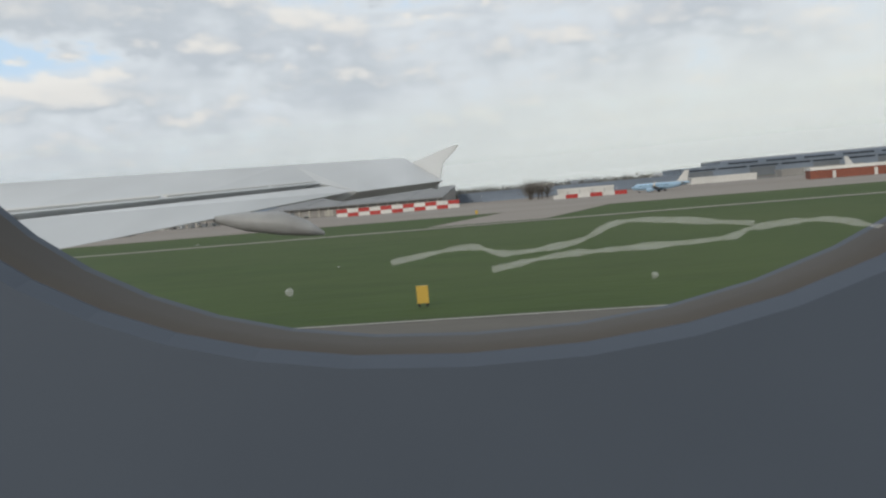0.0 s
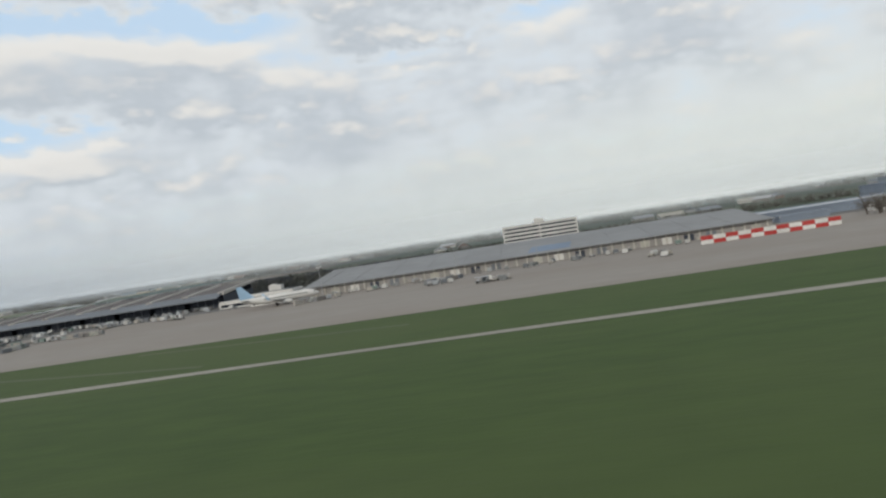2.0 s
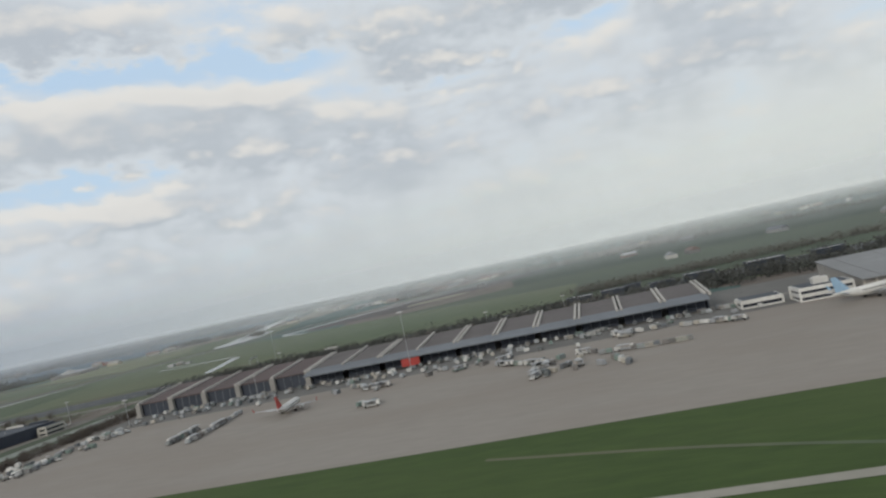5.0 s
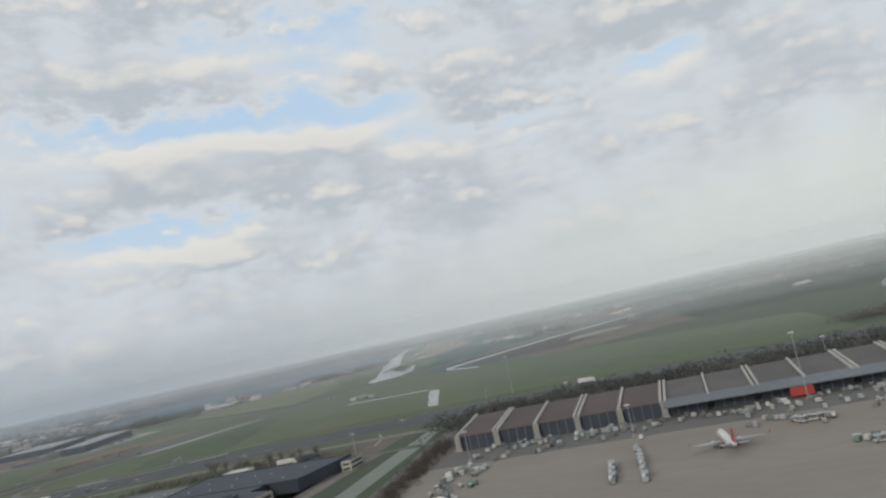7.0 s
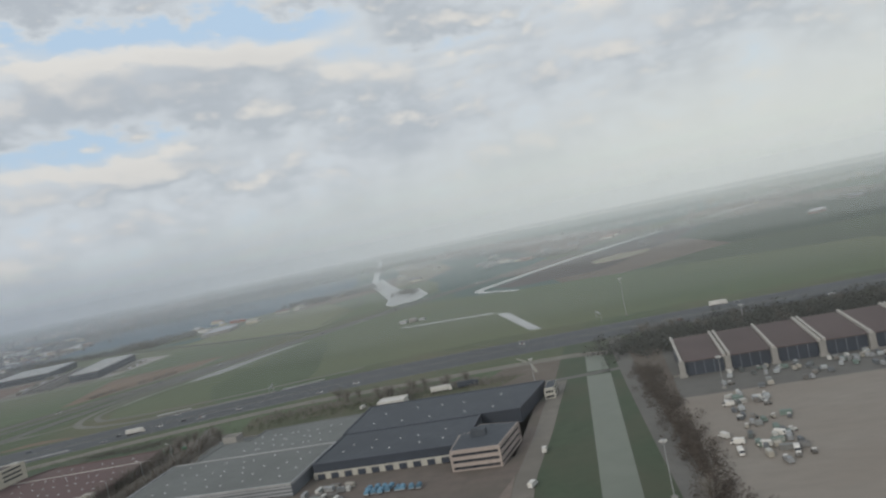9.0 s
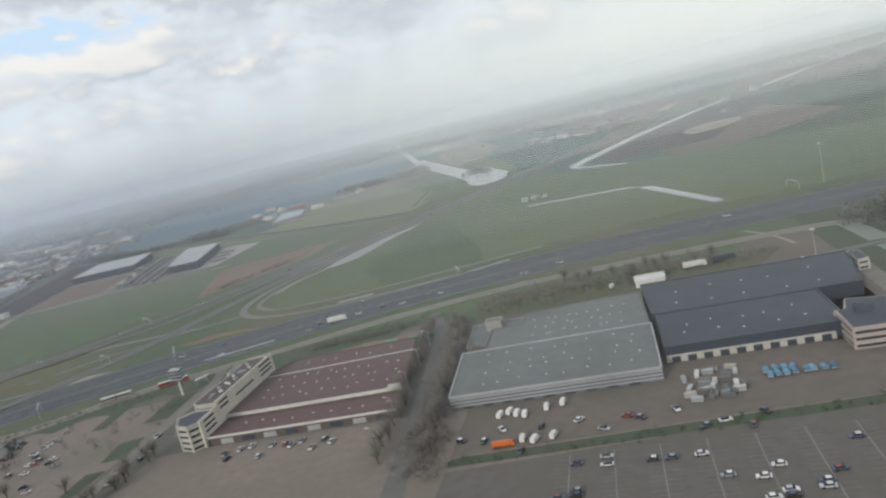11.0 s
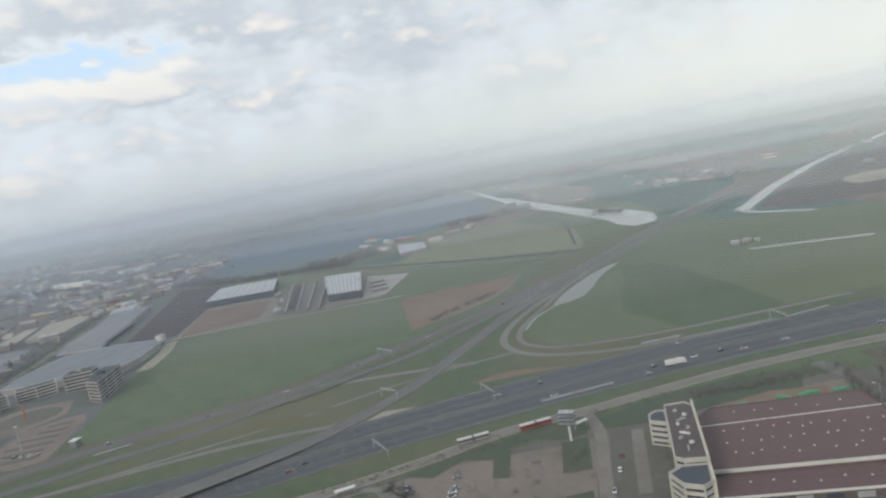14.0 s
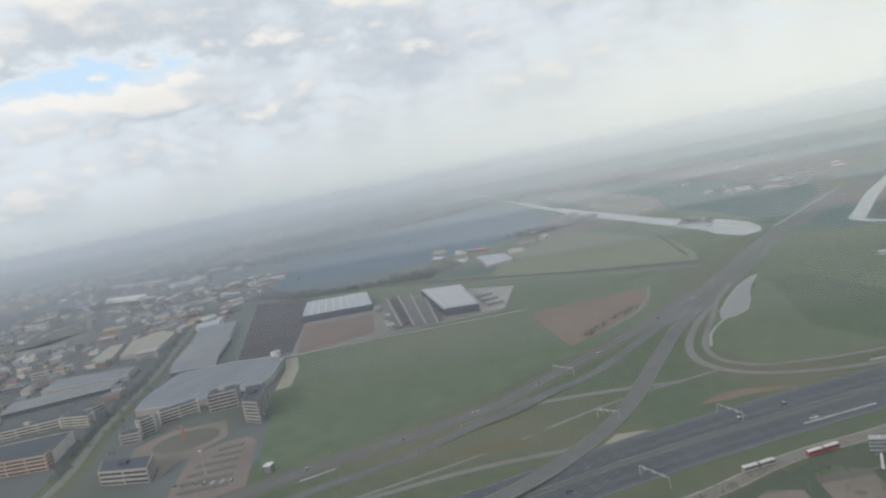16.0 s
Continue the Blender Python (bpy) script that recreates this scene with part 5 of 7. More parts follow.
ridged("grey ridged roof of a works beside the town road", [(-864, 366), (-834, 370), (-846, 392), (-874, 384)], 2.6, 4, NAVY, AUCTION)
ridged("grey ridged roof of a works near the ploughed field", [(-876, 386), (-848, 396), (-868, 446), (-898, 438)], 2.6, 7, NAVY, ZINC)
ridged("pale ridged roof of a works near the ploughed field", [(-899, 441), (-872, 450), (-901, 512), (-930, 503)], 2.6, 7, CONC, AUCTION)
ridged("small white-roofed works at the end of a row", [(-937, 507), (-920, 515), (-930, 538), (-944, 522)], 2.6, 2, WHITE, STEELROOF)
ridged("long dark ridged factory roof in the town", [(-947, 322), (-893, 350), (-901, 368), (-957, 342)], 3.0, 3, NAVY, ZINC)
ridged("second long ridged factory roof in the town", [(-958, 364), (-900, 374), (-910, 396), (-966, 388)], 3.0, 3, CONC, AUCTION)
bunker = thing("storage_bunker", "row of long grey concrete storage bunkers beside a shed", "bunker", -745, 460, 0)
for k in range(4):
    part("bunker_wall", ribbon([Vector((-27 + 10 * k, 55)), Vector((19 + 8 * k, -55 - 1 * k))], 1.0, 1.5, thick=1.5), CONC, bunker)
part("clamp", ribbon([Vector((-20, 50)), Vector((20, -46))], 4.0, 1.2, thick=1.2), PLOUGH, bunker, "dark heap under sheeting")
for k in range(10):
    st = thing("stored_stack", "pale stack of stored goods on a yard", "stack", -689 + 2.1 * k, 478 - 5.4 * k, 0.07, 20, group="stacks beside the shed")
    part("pile", boxes((-5, -0.9, 0, 5, 0.9, 0.9 + 0.3 * (k % 3))), (CONC, STEEL, PALE)[k % 3], st)
for k in range(9):
    st = thing("stored_stack", "pale stack of stored goods on a yard", "stack", -772 + 5 * k + 2 * math.sin(k * 5), 492 - 10.5 * k, 0.07, 25 * k, group="stacks beside the shed")
    part("pile", boxes((-2.4, -1.2, 0, 2.4, 1.2, 1.2 + 0.4 * (k % 3))), (CONC, STEEL, PALE)[k % 3], st)
RUST = plain("orange_steel", (0.42, 0.15, 0.07), 0.6)
art = thing("orange_sculpture", "tall orange steel sculpture on a round lawn", "sculpture", -777.4, 250.6, 0.07)
part("mast", tube(bmesh.new(), (0, 0, 0), (0.8, 0, 6.6), 0.4, 0.25, 6), RUST, art)
part("arm", tube(bmesh.new(), (0.8, 0, 6.3), (-1.2, 0, 6.9), 0.3, 0.2, 6), RUST, art)

# town houses and blocks: built once, set down many times


def block(kind):
    b = thing("town_building", "low town building with pale walls and a plain roof", "building", 0, -40 - 30 * kind, 0, group="town buildings")
    w, d, h = ((7, 4, 2.6), (12, 5, 3.4), (5, 5, 4.6), (9, 6, 2.2), (15, 4.5, 5.2))[kind]
    part("wall", boxes((-w, -d, 0, w, d, h)), WALLMIX, b)
    if kind in (0, 3):
        part("roof", loft([[(-w - 0.3, -d - 0.3, h), (-w - 0.3, d + 0.3, h), (-w - 0.3, 0, h + 2.0)], [(w + 0.3, -d - 0.3, h), (w + 0.3, d + 0.3, h), (w + 0.3, 0, h + 2.0)]], smooth=False), TILE if kind == 0 else ROOFMIX, b)
    else:
        part("roof", boxes((-w - 0.1, -d - 0.1, h, w + 0.1, d + 0.1, h + 0.35), (-w * 0.3, -d * 0.4, h + 0.35, w * 0.2, d * 0.3, h + 1.2)), ROOFMIX, b)
    for k in range(max(1, int(h / 1.6))):
        z = 0.5 + 1.55 * k
        part("window_band", boxes((-w * 0.9, -d - 0.06, z, w * 0.9, -d + 0.1, z + 0.7), (w - 0.1, -d * 0.85, z, w + 0.06, d * 0.85, z + 0.7)), GLASS, b)
    return b


KINDS = [block(k) for k in range(5)]
rnd = random.Random(7)
used = set()
taken = [(-793, 270, 50), (-805, 335, 58), (-868, 395, 46), (-900, 480, 44), (-855, 255, 40), (-925, 345, 34), (-932, 380, 40), (-890, 290, 32), (-965, 475, 46), (-1160, 620, 40), (-840, 520, 50), (-934, 522, 22), (-1060, 560, 36), (-1130, 560, 40), (-1275, 695, 30), (-1260, 842, 50)]
count = 0
for i in range(16):
    for j in range(24):
        u, v = -i * 23 + rnd.uniform(-6, 6), j * 26 + rnd.uniform(-7, 7)
        x, y = -842 + u * 0.95 - v * 0.27, 205 + v * 0.96 - u * 0.05
        if x > -835 and y > 210 or any(math.hypot(x - a, y - b) < r for a, b, r in taken) or rnd.random() < 0.32 or x < -1150:
            continue
        k = rnd.choice((0, 0, 1, 1, 2, 3, 3, 4))
        s = rnd.uniform(0.5, 0.95)
        src = KINDS[k]
        m = pose(x, y, 0, 0, 0, 16 + rnd.choice((0, 90)) + rnd.uniform(-4, 4)) @ Matrix.Diagonal((s, s * rnd.uniform(0.8, 1.2), rnd.uniform(0.8, 1.25), 1))
        if k in used:
            copy_thing(src, m)
        else:
            used.add(k)
            src.matrix_basis = m
        count += 1

# the rest of the town and the hazy one beyond: too many houses to count
hw, hr = bmesh.new(), bmesh.new()
for k in range(1150):
    if k < 480:
        v, u = rnd.uniform(0, 640), rnd.uniform(-10, 420)
        x, y = -842 - u * 0.95 - v * 0.27, 205 + v * 0.96 + u * 0.05
    else:
        v, u = rnd.random(), rnd.random()
        x, y = -1130 - 900 * u - 250 * v, 760 + 1300 * v + 250 * u
    if any(math.hypot(x - a, y - b) < r for a, b, r in taken) or abs(x + 845 + (y - 300) * 0.27) < 9:
        continue
    w, d, h = rnd.uniform(2.5, 8), rnd.uniform(2, 4), rnd.uniform(1.8, 4.2)
    m = pose(x, y, 0, 0, 0, 16 + rnd.choice((0, 90)) + rnd.uniform(-6, 6))
    n0 = len(hw.verts)
    box(hw, -w, -d, 0, w, d, h)
    hw.verts.ensure_lookup_table()
    for q in hw.verts[n0:]:
        q.co = m @ q.co
    rise = rnd.choice((0.4, 1.6, 1.9))
    ends = [[m @ Vector((sx * (w + 0.2), -d - 0.2, h)), m @ Vector((sx * (w + 0.2), d + 0.2, h)), m @ Vector((sx * (w + 0.2), 0.3, h + rise)), m @ Vector((sx * (w + 0.2), -0.3, h + rise))] for sx in (-1, 1)]
    loft(ends, bm=hr, smooth=False)
far_town = thing("far_houses", "many small hazy houses of a town", "houses", kind="stuff")
part("walls", hw, WALLPIECES, far_town)
part("roofs", hr, ROOFPIECES, far_town)

# ---- vehicles ----


def wheel(bm, x, y, r, w):
    tube(bm, (x, y - w / 2, r), (x, y + w / 2, r), r, seg=10)


def car(name="car", paint=CARPAINT, van=False):
    c = thing(name, "parked van with dark windows" if van else "parked car with dark windows", "van" if van else "car", 0, -60, 0, group="parked vehicles")
    s, L, w, h = U, (5.0 if van else 4.3), 0.88, (2.1 if van else 1.0)
    pr = [(-L / 2, 0.35), (-L / 2, 0.8), (-L / 2 + 0.15, h if van else 0.88), (L / 2 - (1.3 if van else 0.2), h if van else 0.8), (L / 2 - 0.1, 1.05 if van else 0.7), (L / 2, 0.6), (L / 2, 0.35)]
    part("body", loft([[(x * s, y * s, z * s) for x, z in pr] for y in (-w, w)], smooth=False), paint, c)
    if van:
        part("windscreen", loft([[(x * s, y * s, z * s) for x, z in ((L / 2 - 1.25, 2.0), (L / 2 - 0.1, 1.15), (L / 2 - 0.16, 1.05), (L / 2 - 1.35, 1.3))] for y in (-w * 1.01, w * 1.01)], smooth=False), GLASS, c)
    else:
        part("cabin", loft([[(x * s, y * s, z * s) for x, z in ((-1.7, 0.85), (-1.25, 1.38), (0.35, 1.42), (1.15, 0.85))] for y in (-0.74, 0.74)], smooth=False), GLASS, c)
        part("roof", boxes((-1.2 * s, -0.72 * s, 1.39 * s, 0.32 * s, 0.72 * s, 1.46 * s)), paint, c)
    for x in (-L * 0.31, L * 0.31):
        for y in (-0.8, 0.8):
            bm = bmesh.new()
            wheel(bm, x * s, y * s, 0.33 * s, 0.22 * s)
            part("wheel", bm, BLACK, c)
    return c


def truck(paint, label):
    c = thing("lorry", label, "lorry", 0, -60, 0, group="lorries")
    s = U
    part("trailer", boxes((-6.5 * s, -1.25 * s, 1.1 * s, 4.2 * s, 1.25 * s, 3.9 * s)), paint, c)
    part("chassis", boxes((-6.3 * s, -0.9 * s, 0.7 * s, 6.6 * s, 0.9 * s, 1.1 * s)), BLACK, c)
    cab = part("cab", loft([[(x * s, y * s, z * s) for x, z in ((4.6, 0.6), (4.6, 3.5), (6.2, 3.5), (6.7, 2.2), (6.75, 0.6))] for y in (-1.2, 1.2)], smooth=False), paint, c)
    part("windscreen", loft([[(x * s, y * s, z * s) for x, z in ((6.28, 3.3), (6.72, 2.2), (6.74, 2.15), (6.3, 3.35))] for y in (-1.1, 1.1)], smooth=False), GLASS, cab)
    for x in (-5.2, -4.0, -2.8, 4.6 + 0.9):
        for y in (-1.0, 1.0):
            bm = bmesh.new()
            wheel(bm, x * s, y * s, 0.5 * s, 0.3 * s)
            part("wheel", bm, BLACK, c)
    return c


BUSRED = plain("bus_red", (0.30, 0.07, 0.06), 0.5)


def bus(label, paint=None):
    c = thing("articulated_bus", label, "bus", 0, -60, 0, group="buses")
    s = U
    for x0, x1 in ((-9, -0.5), (0.5, 9)):
        b = part("body", boxes((x0 * s, -1.27 * s, 0.35 * s, x1 * s, 1.27 * s, 3.0 * s)), paint or BUSRED, c)
        part("window_band", boxes((x0 * s + 0.1, -1.3 * s, 1.5 * s, x1 * s - 0.1, 1.3 * s, 2.4 * s)), GLASS, b)
        part("roof", boxes((x0 * s, -1.2 * s, 3.0 * s, x1 * s, 1.2 * s, 3.15 * s)), WHITE, b)
        for x in (x0 + 1.8, x1 - 1.8):
            for y in (-1.1, 1.1):
                bm = bmesh.new()
                wheel(bm, x * s, y * s, 0.48 * s, 0.3 * s)
                part("wheel", bm, BLACK, b)
    part("bellows", boxes((-0.5 * s, -1.15 * s, 0.5 * s, 0.5 * s, 1.15 * s, 2.9 * s)), BLACK, c)
    return c


def freight(kind):
    """Apron freight: containers on dollies, tugs, steps."""
    s = U * (0.72 if kind in (0, 2) else 0.85)
    if kind == 0:
        c = thing("cargo_dolly", "flat trolley loaded with an air freight container", "trolley", 0, -70, 0, group="apron freight")
        part("platform", boxes((-1.9 * s, -1.3 * s, 0.45 * s, 1.9 * s, 1.3 * s, 0.6 * s)), STEEL, c)
        part("container", loft([[(x * s, y * s, z * s) for y, z in ((-1.2, 0.6), (-1.2, 2.0), (-0.8, 2.6), (1.2, 2.6), (1.2, 0.6))] for x in (-1.7, 1.7)], smooth=False), BOXPAINT, c)
        for x in (-1.4, 1.4):
            for y in (-1.0, 1.0):
                bm = bmesh.new()
                wheel(bm, x * s, y * s, 0.25 * s, 0.15 * s)
                part("wheel", bm, BLACK, c)
    elif kind == 1:
        c = thing("apron_tug", "small apron tractor with an open cab", "tractor", 0, -70, 0, group="apron freight")
        part("body", loft([[(x * s, y * s, z * s) for x, z in ((-1.6, 0.4), (-1.6, 1.0), (0.2, 1.0), (0.4, 1.3), (1.6, 1.2), (1.7, 0.4))] for y in (-0.8, 0.8)], smooth=False), BOXPAINT, c)
        part("cab_roof", boxes((-1.3 * s, -0.8 * s, 1.95 * s, 0.1 * s, 0.8 * s, 2.05 * s)), WHITE, c)
        for x in (-1.25, 0.05):
            for y in (-0.7, 0.7):
                part("post", boxes((x * s - 0.03, y * s - 0.03, 1.0 * s, x * s + 0.03, y * s + 0.03, 1.95 * s)), STEEL, c)
        for x in (-1.1, 1.1):
            for y in (-0.75, 0.75):
                bm = bmesh.new()
                wheel(bm, x * s, y * s, 0.4 * s, 0.25 * s)
                part("wheel", bm, BLACK, c)
    elif kind == 2:
        c = thing("freight_container", "steel freight container standing on the ground", "container", 0, -70, 0, group="apron freight")
        part("body", boxes((-3 * s, -1.2 * s, 0.02, 3 * s, 1.2 * s, 2.5 * s)), BOXPAINT, c)
        bm = boxes(*[(-2.7 * s + k * 0.85 * s, -1.26 * s, 0.1, -2.4 * s + k * 0.85 * s, -1.2 * s, 2.4 * s) for k in range(7)])
        part("side_ribs", bm, BOXPAINT, c)
    else:
        c = thing("high_loader", "cargo high loader with a raised platform", "loader", 0, -70, 0, group="apron freight")
        part("chassis", boxes((-4 * s, -1.4 * s, 0.5 * s, 4 * s, 1.4 * s, 1.0 * s)), BOXPAINT, c)
        part("platform", boxes((-4 * s, -1.5 * s, 2.6 * s, 2 * s, 1.5 * s, 2.85 * s)), STEEL, c)
        for x in (-3, 1):
            part("scissor_arm", loft([[(x * s, y * s, 1.0 * s), ((x + 0.3) * s, y * s, 1.0 * s), ((x + 1.6) * s, y * s, 2.6 * s), ((x + 1.3) * s, y * s, 2.6 * s)] for y in (-1.2, 1.2)], smooth=False), STEEL, c)
        part("cab", boxes((2.4 * s, -1.2 * s, 1.0 * s, 3.8 * s, 0.2 * s, 2.8 * s)), WHITE, c)
        for x in (-3, 3):
            for y in (-1.3, 1.3):
                bm = bmesh.new()
                wheel(bm, x * s, y * s, 0.5 * s, 0.3 * s)
                part("wheel", bm, BLACK, c)
    return c


def scatter(src, places, z=0.1):
    """Sets the first one down and copies it to the other places (x, y, turn)."""
    for k, (x, y, a) in enumerate(places):
        m = pose(x, y, z, 0, 0, a)
        if k:
            copy_thing(src, m)
        else:
            src.matrix_basis = m


R = random.Random(3)
j = lambda a: R.uniform(-a, a)
cars, vans = [], []
# yard in front of the halls, car parks, roads
for k in range(64):
    cars.append((-424.4 + 7.2 * R.randrange(9) + R.choice((-1.3, 1.3)) + j(0.15), 72.5 + 1.3 * R.randrange(33) + 0.65 + j(0.1), R.choice((0, 180)) + j(4)))
for x, a0 in ((-557, 127), (-566, 126), (-553, 118), (-546, 120)):
    for k in range(17):
        if R.random() < 0.45:
            cars.append((x - 0.24 * 2.3 * k + R.choice((-1.4, 1.4)) + j(0.3), a0 + 2.3 * k + j(0.3), 13 + R.choice((0, 180)) + j(6)))
for k in range(22):
    cars.append((R.uniform(-632, -600), R.uniform(98, 134), 25 + j(20)))
for k in range(12):
    cars.append((-500 + k * 2.4 + j(1.0), 134 + j(3), 90 + j(12)))
for k in range(14):
    cars.append((-445 + k * 4.1 + j(2), 124 + j(5), j(180)))
for k in range(10):
    cars.append((-525 + j(2.2), 95 + k * 8 + j(3), 90))
for k in range(24):
    t = R.uniform(0.25, 0.75)
    i = int(t * (len(MWAY) - 2))
    d = MWAY[i + 1] - MWAY[i]
    o = R.choice((-10.6, -7.9, -5.3, 5.3, 7.9, 10.6))
    n = Vector((-d.y, d.x)).normalized()
    p = MWAY[i] + n * o
    cars.append((p.x, p.y, math.degrees(math.atan2(d.y, d.x)) + (180 if o > 0 else 0)))
for i in range(20, len(LINKA) - 2, 9):
    d = LINKA[i + 1] - LINKA[i]
    n = Vector((-d.y, d.x)).normalized()
    p = LINKA[i] + n * R.choice((-1.1, 1.1))
    cars.append((p.x, p.y, math.degrees(math.atan2(d.y, d.x))))
for i in range(3, 40, 5):
    d = TRUNK[i + 1] - TRUNK[i]
    n = Vector((-d.y, d.x)).normalized()
    p = TRUNK[i].lerp(TRUNK[i + 1], R.random()) + n * R.choice((-6, -3, 3, 6))
    cars.append((p.x, p.y, math.degrees(math.atan2(d.y, d.x))))
for k in range(7):
    cars.append((-752 + (k % 7) * 4 + j(1), 203 + 8.2 * (k // 7) + 3 + j(0.6), 95 + j(6)))
for k in range(7):
    vans.append((-320 + j(6) + 2, 128 + R.uniform(0, 36), j(180)))
for x, y in ((-438.4, 135), (-436.6, 136), (-435.1, 134.8), (-433.5, 134), (-429.4, 135.8), (-426.3, 137), (-433, 124.2), (-430.7, 123.4), (-427.4, 124), (-355, 147.5), (-355.8, 130), (-415, 209.4), (-366, 203), (-361, 202)):
    vans.append((x, y, 80 + j(12)))
scatter(car(), cars)
white_van = car("van", WHITE, True)
scatter(white_van, vans)
lorry = truck(WHITE, "white articulated lorry on the motorway")
p = [(-507, 226, 18), (-391.5, 215, 8), (-300, 285, 2)]
scatter(lorry, p)
scatter(truck(NAVY, "dark lorry parked behind the dark halls"), [(-383.5, 216.5, 8)])
tipper = truck(ORANGE, "orange lorry parked in the yard")
tipper.matrix_basis = pose(-436.4, 122.6, 0.1, 0, 0, 4) @ Matrix.Scale(0.62, 4)
scatter(bus("red articulated bus with a white roof"), [(-547, 188.4, 25)])
scatter(bus("white articulated bus with dark windows", CONC), [(-563.4, 182.8, 24)])
blue_box = freight(2)
blue_box.name = "freight_container"
spots = [[], [], [], []]
for k in range(210):
    spots[R.choice((0, 0, 0, 1, 2))].append((R.uniform(-318, -150), 186.5 - abs(R.gauss(0, 7.5)), R.choice((0, 90)) + j(10)))
for k in range(56):
    spots[R.choice((0, 0, 1, 2))].append((-318 + R.uniform(0, 9), 126 + R.uniform(0, 42), R.choice((0, 90)) + j(14)))
for k in range(40):
    spots[R.choice((0, 0, 1))].append((R.uniform(-134, -24), R.uniform(160, 170), R.choice((0, 90)) + j(8)))
for a, b, n in (((-276, 160), (-273, 132), 16), ((-280, 147), (-279, 134), 8), ((-213, 160), (-199, 148), 14), ((-190, 150), (-172, 148), 12), ((-172, 168), (-160, 160), 10), ((-250, 168), (-238, 160), 10), ((-128, 150), (-120, 158), 6), ((-100, 152), (-92, 160), 6)):
    for k in range(n):
        u = k / n
        spots[R.choice((0, 0, 0, 0, 2, 3))].append((a[0] + (b[0] - a[0]) * u + j(0.3), a[1] + (b[1] - a[1]) * u + j(0.3), math.degrees(math.atan2(b[1] - a[1], b[0] - a[0])) + j(7)))
for cx, cy, n, dx, dy in ((-198, 146, 26, 8, 10), (-243, 160, 8, 3, 3), (-237, 139, 8, 2.5, 2.5), (-182, 170, 12, 5, 3), (-84, 136, 7, 3, 2), (-98, 150, 5, 4, 2), (-54, 137, 6, 2, 5), (-220, 168, 14, 10, 4)):
    for k in range(n):
        spots[R.choice((0, 0, 1, 2, 3))].append((cx + j(dx), cy + j(dy), R.uniform(0, 180)))
for k in range(26):
    spots[2].append((-404 + R.uniform(0, 11), 130 + R.uniform(0, 14), 90 * R.choice((0, 1)) + j(20)))
for k in range(5):
    spots[2].append((-188 + 0.6 * k, 143 - 2.1 * k, 78 + j(5)))
blue_tarps = [(-389 + (k % 8) * 1.5 + j(0.4), 136.2 + 1.9 * (k // 8) + 0.04 * k + j(0.3), 90 + j(14)) for k in range(12)]
spots[3] = spots[3] or [(-230, 170, 0)]
scatter(freight(0), spots[0])
scatter(freight(1), spots[1])
scatter(blue_box, spots[2])
scatter(freight(3), spots[3])
tarp = thing("covered_trailer", "low trailer under a blue tarpaulin", "trailer", 0, -70, 0, group="covered trailers")
part("bed", boxes((-1.5 * U, -1.1 * U, 0.4 * U, 1.5 * U, 1.1 * U, 0.8 * U)), STEEL, tarp)
part("tarpaulin", loft([[(x * U, y * U, z * U) for y, z in ((-1.1, 0.8), (-1.05, 1.6), (-0.4, 2.0), (0.5, 1.95), (1.05, 1.5), (1.1, 0.8))] for x in (-1.45, 1.45)], smooth=False), plain("blue_tarpaulin", (0.12, 0.24, 0.34), 0.6, vary=0.3), tarp)
for x in (-0.9, 0.9):
    for y in (-0.9, 0.9):
        bm = bmesh.new()
        wheel(bm, x * U, y * U, 0.35 * U, 0.2 * U)
        part("wheel", bm, BLACK, tarp)
scatter(tarp, blue_tarps)
skip = thing("skip_container", "green open skip container behind the warehouse", "skip", 0, -70, 0, group="green skips")
part("tub", loft([[(x * U, y * U, z * U) for x, z in ((-3, 0.05), (-3.4, 2.0), (3.4, 2.0), (3, 0.05))] for y in (-1.2, 1.2)], smooth=False), GREEN, skip)
part("rim", boxes((-3.5 * U, -1.3 * U, 1.95 * U, 3.5 * U, 1.3 * U, 2.1 * U)), GREEN, skip)
scatter(skip, [(-494 + 4.6 * k + j(1.6), 187.5 + 1.0 * k + j(0.9), j(40)) for k in range(7)])


bm = bmesh.new()
for r in range(9):
    x = -424.4 + 7.2 * r
    ribbon([Vector((x, 72)), Vector((x, 117))], 0.16, 0.085, bm=bm)
    for k in range(35):
        ribbon([Vector((x - 2.3, 72.5 + 1.3 * k)), Vector((x + 2.3, 72.5 + 1.3 * k))], 0.06, 0.088, bm=bm)
tagged(link("parking_bay_lines", bm, plain("worn_bay_paint", (0.24, 0.23, 0.215), 0.8)), "white painted parking bay lines", "marking", kind="structure")

# ---- aircraft standing on the apron ----


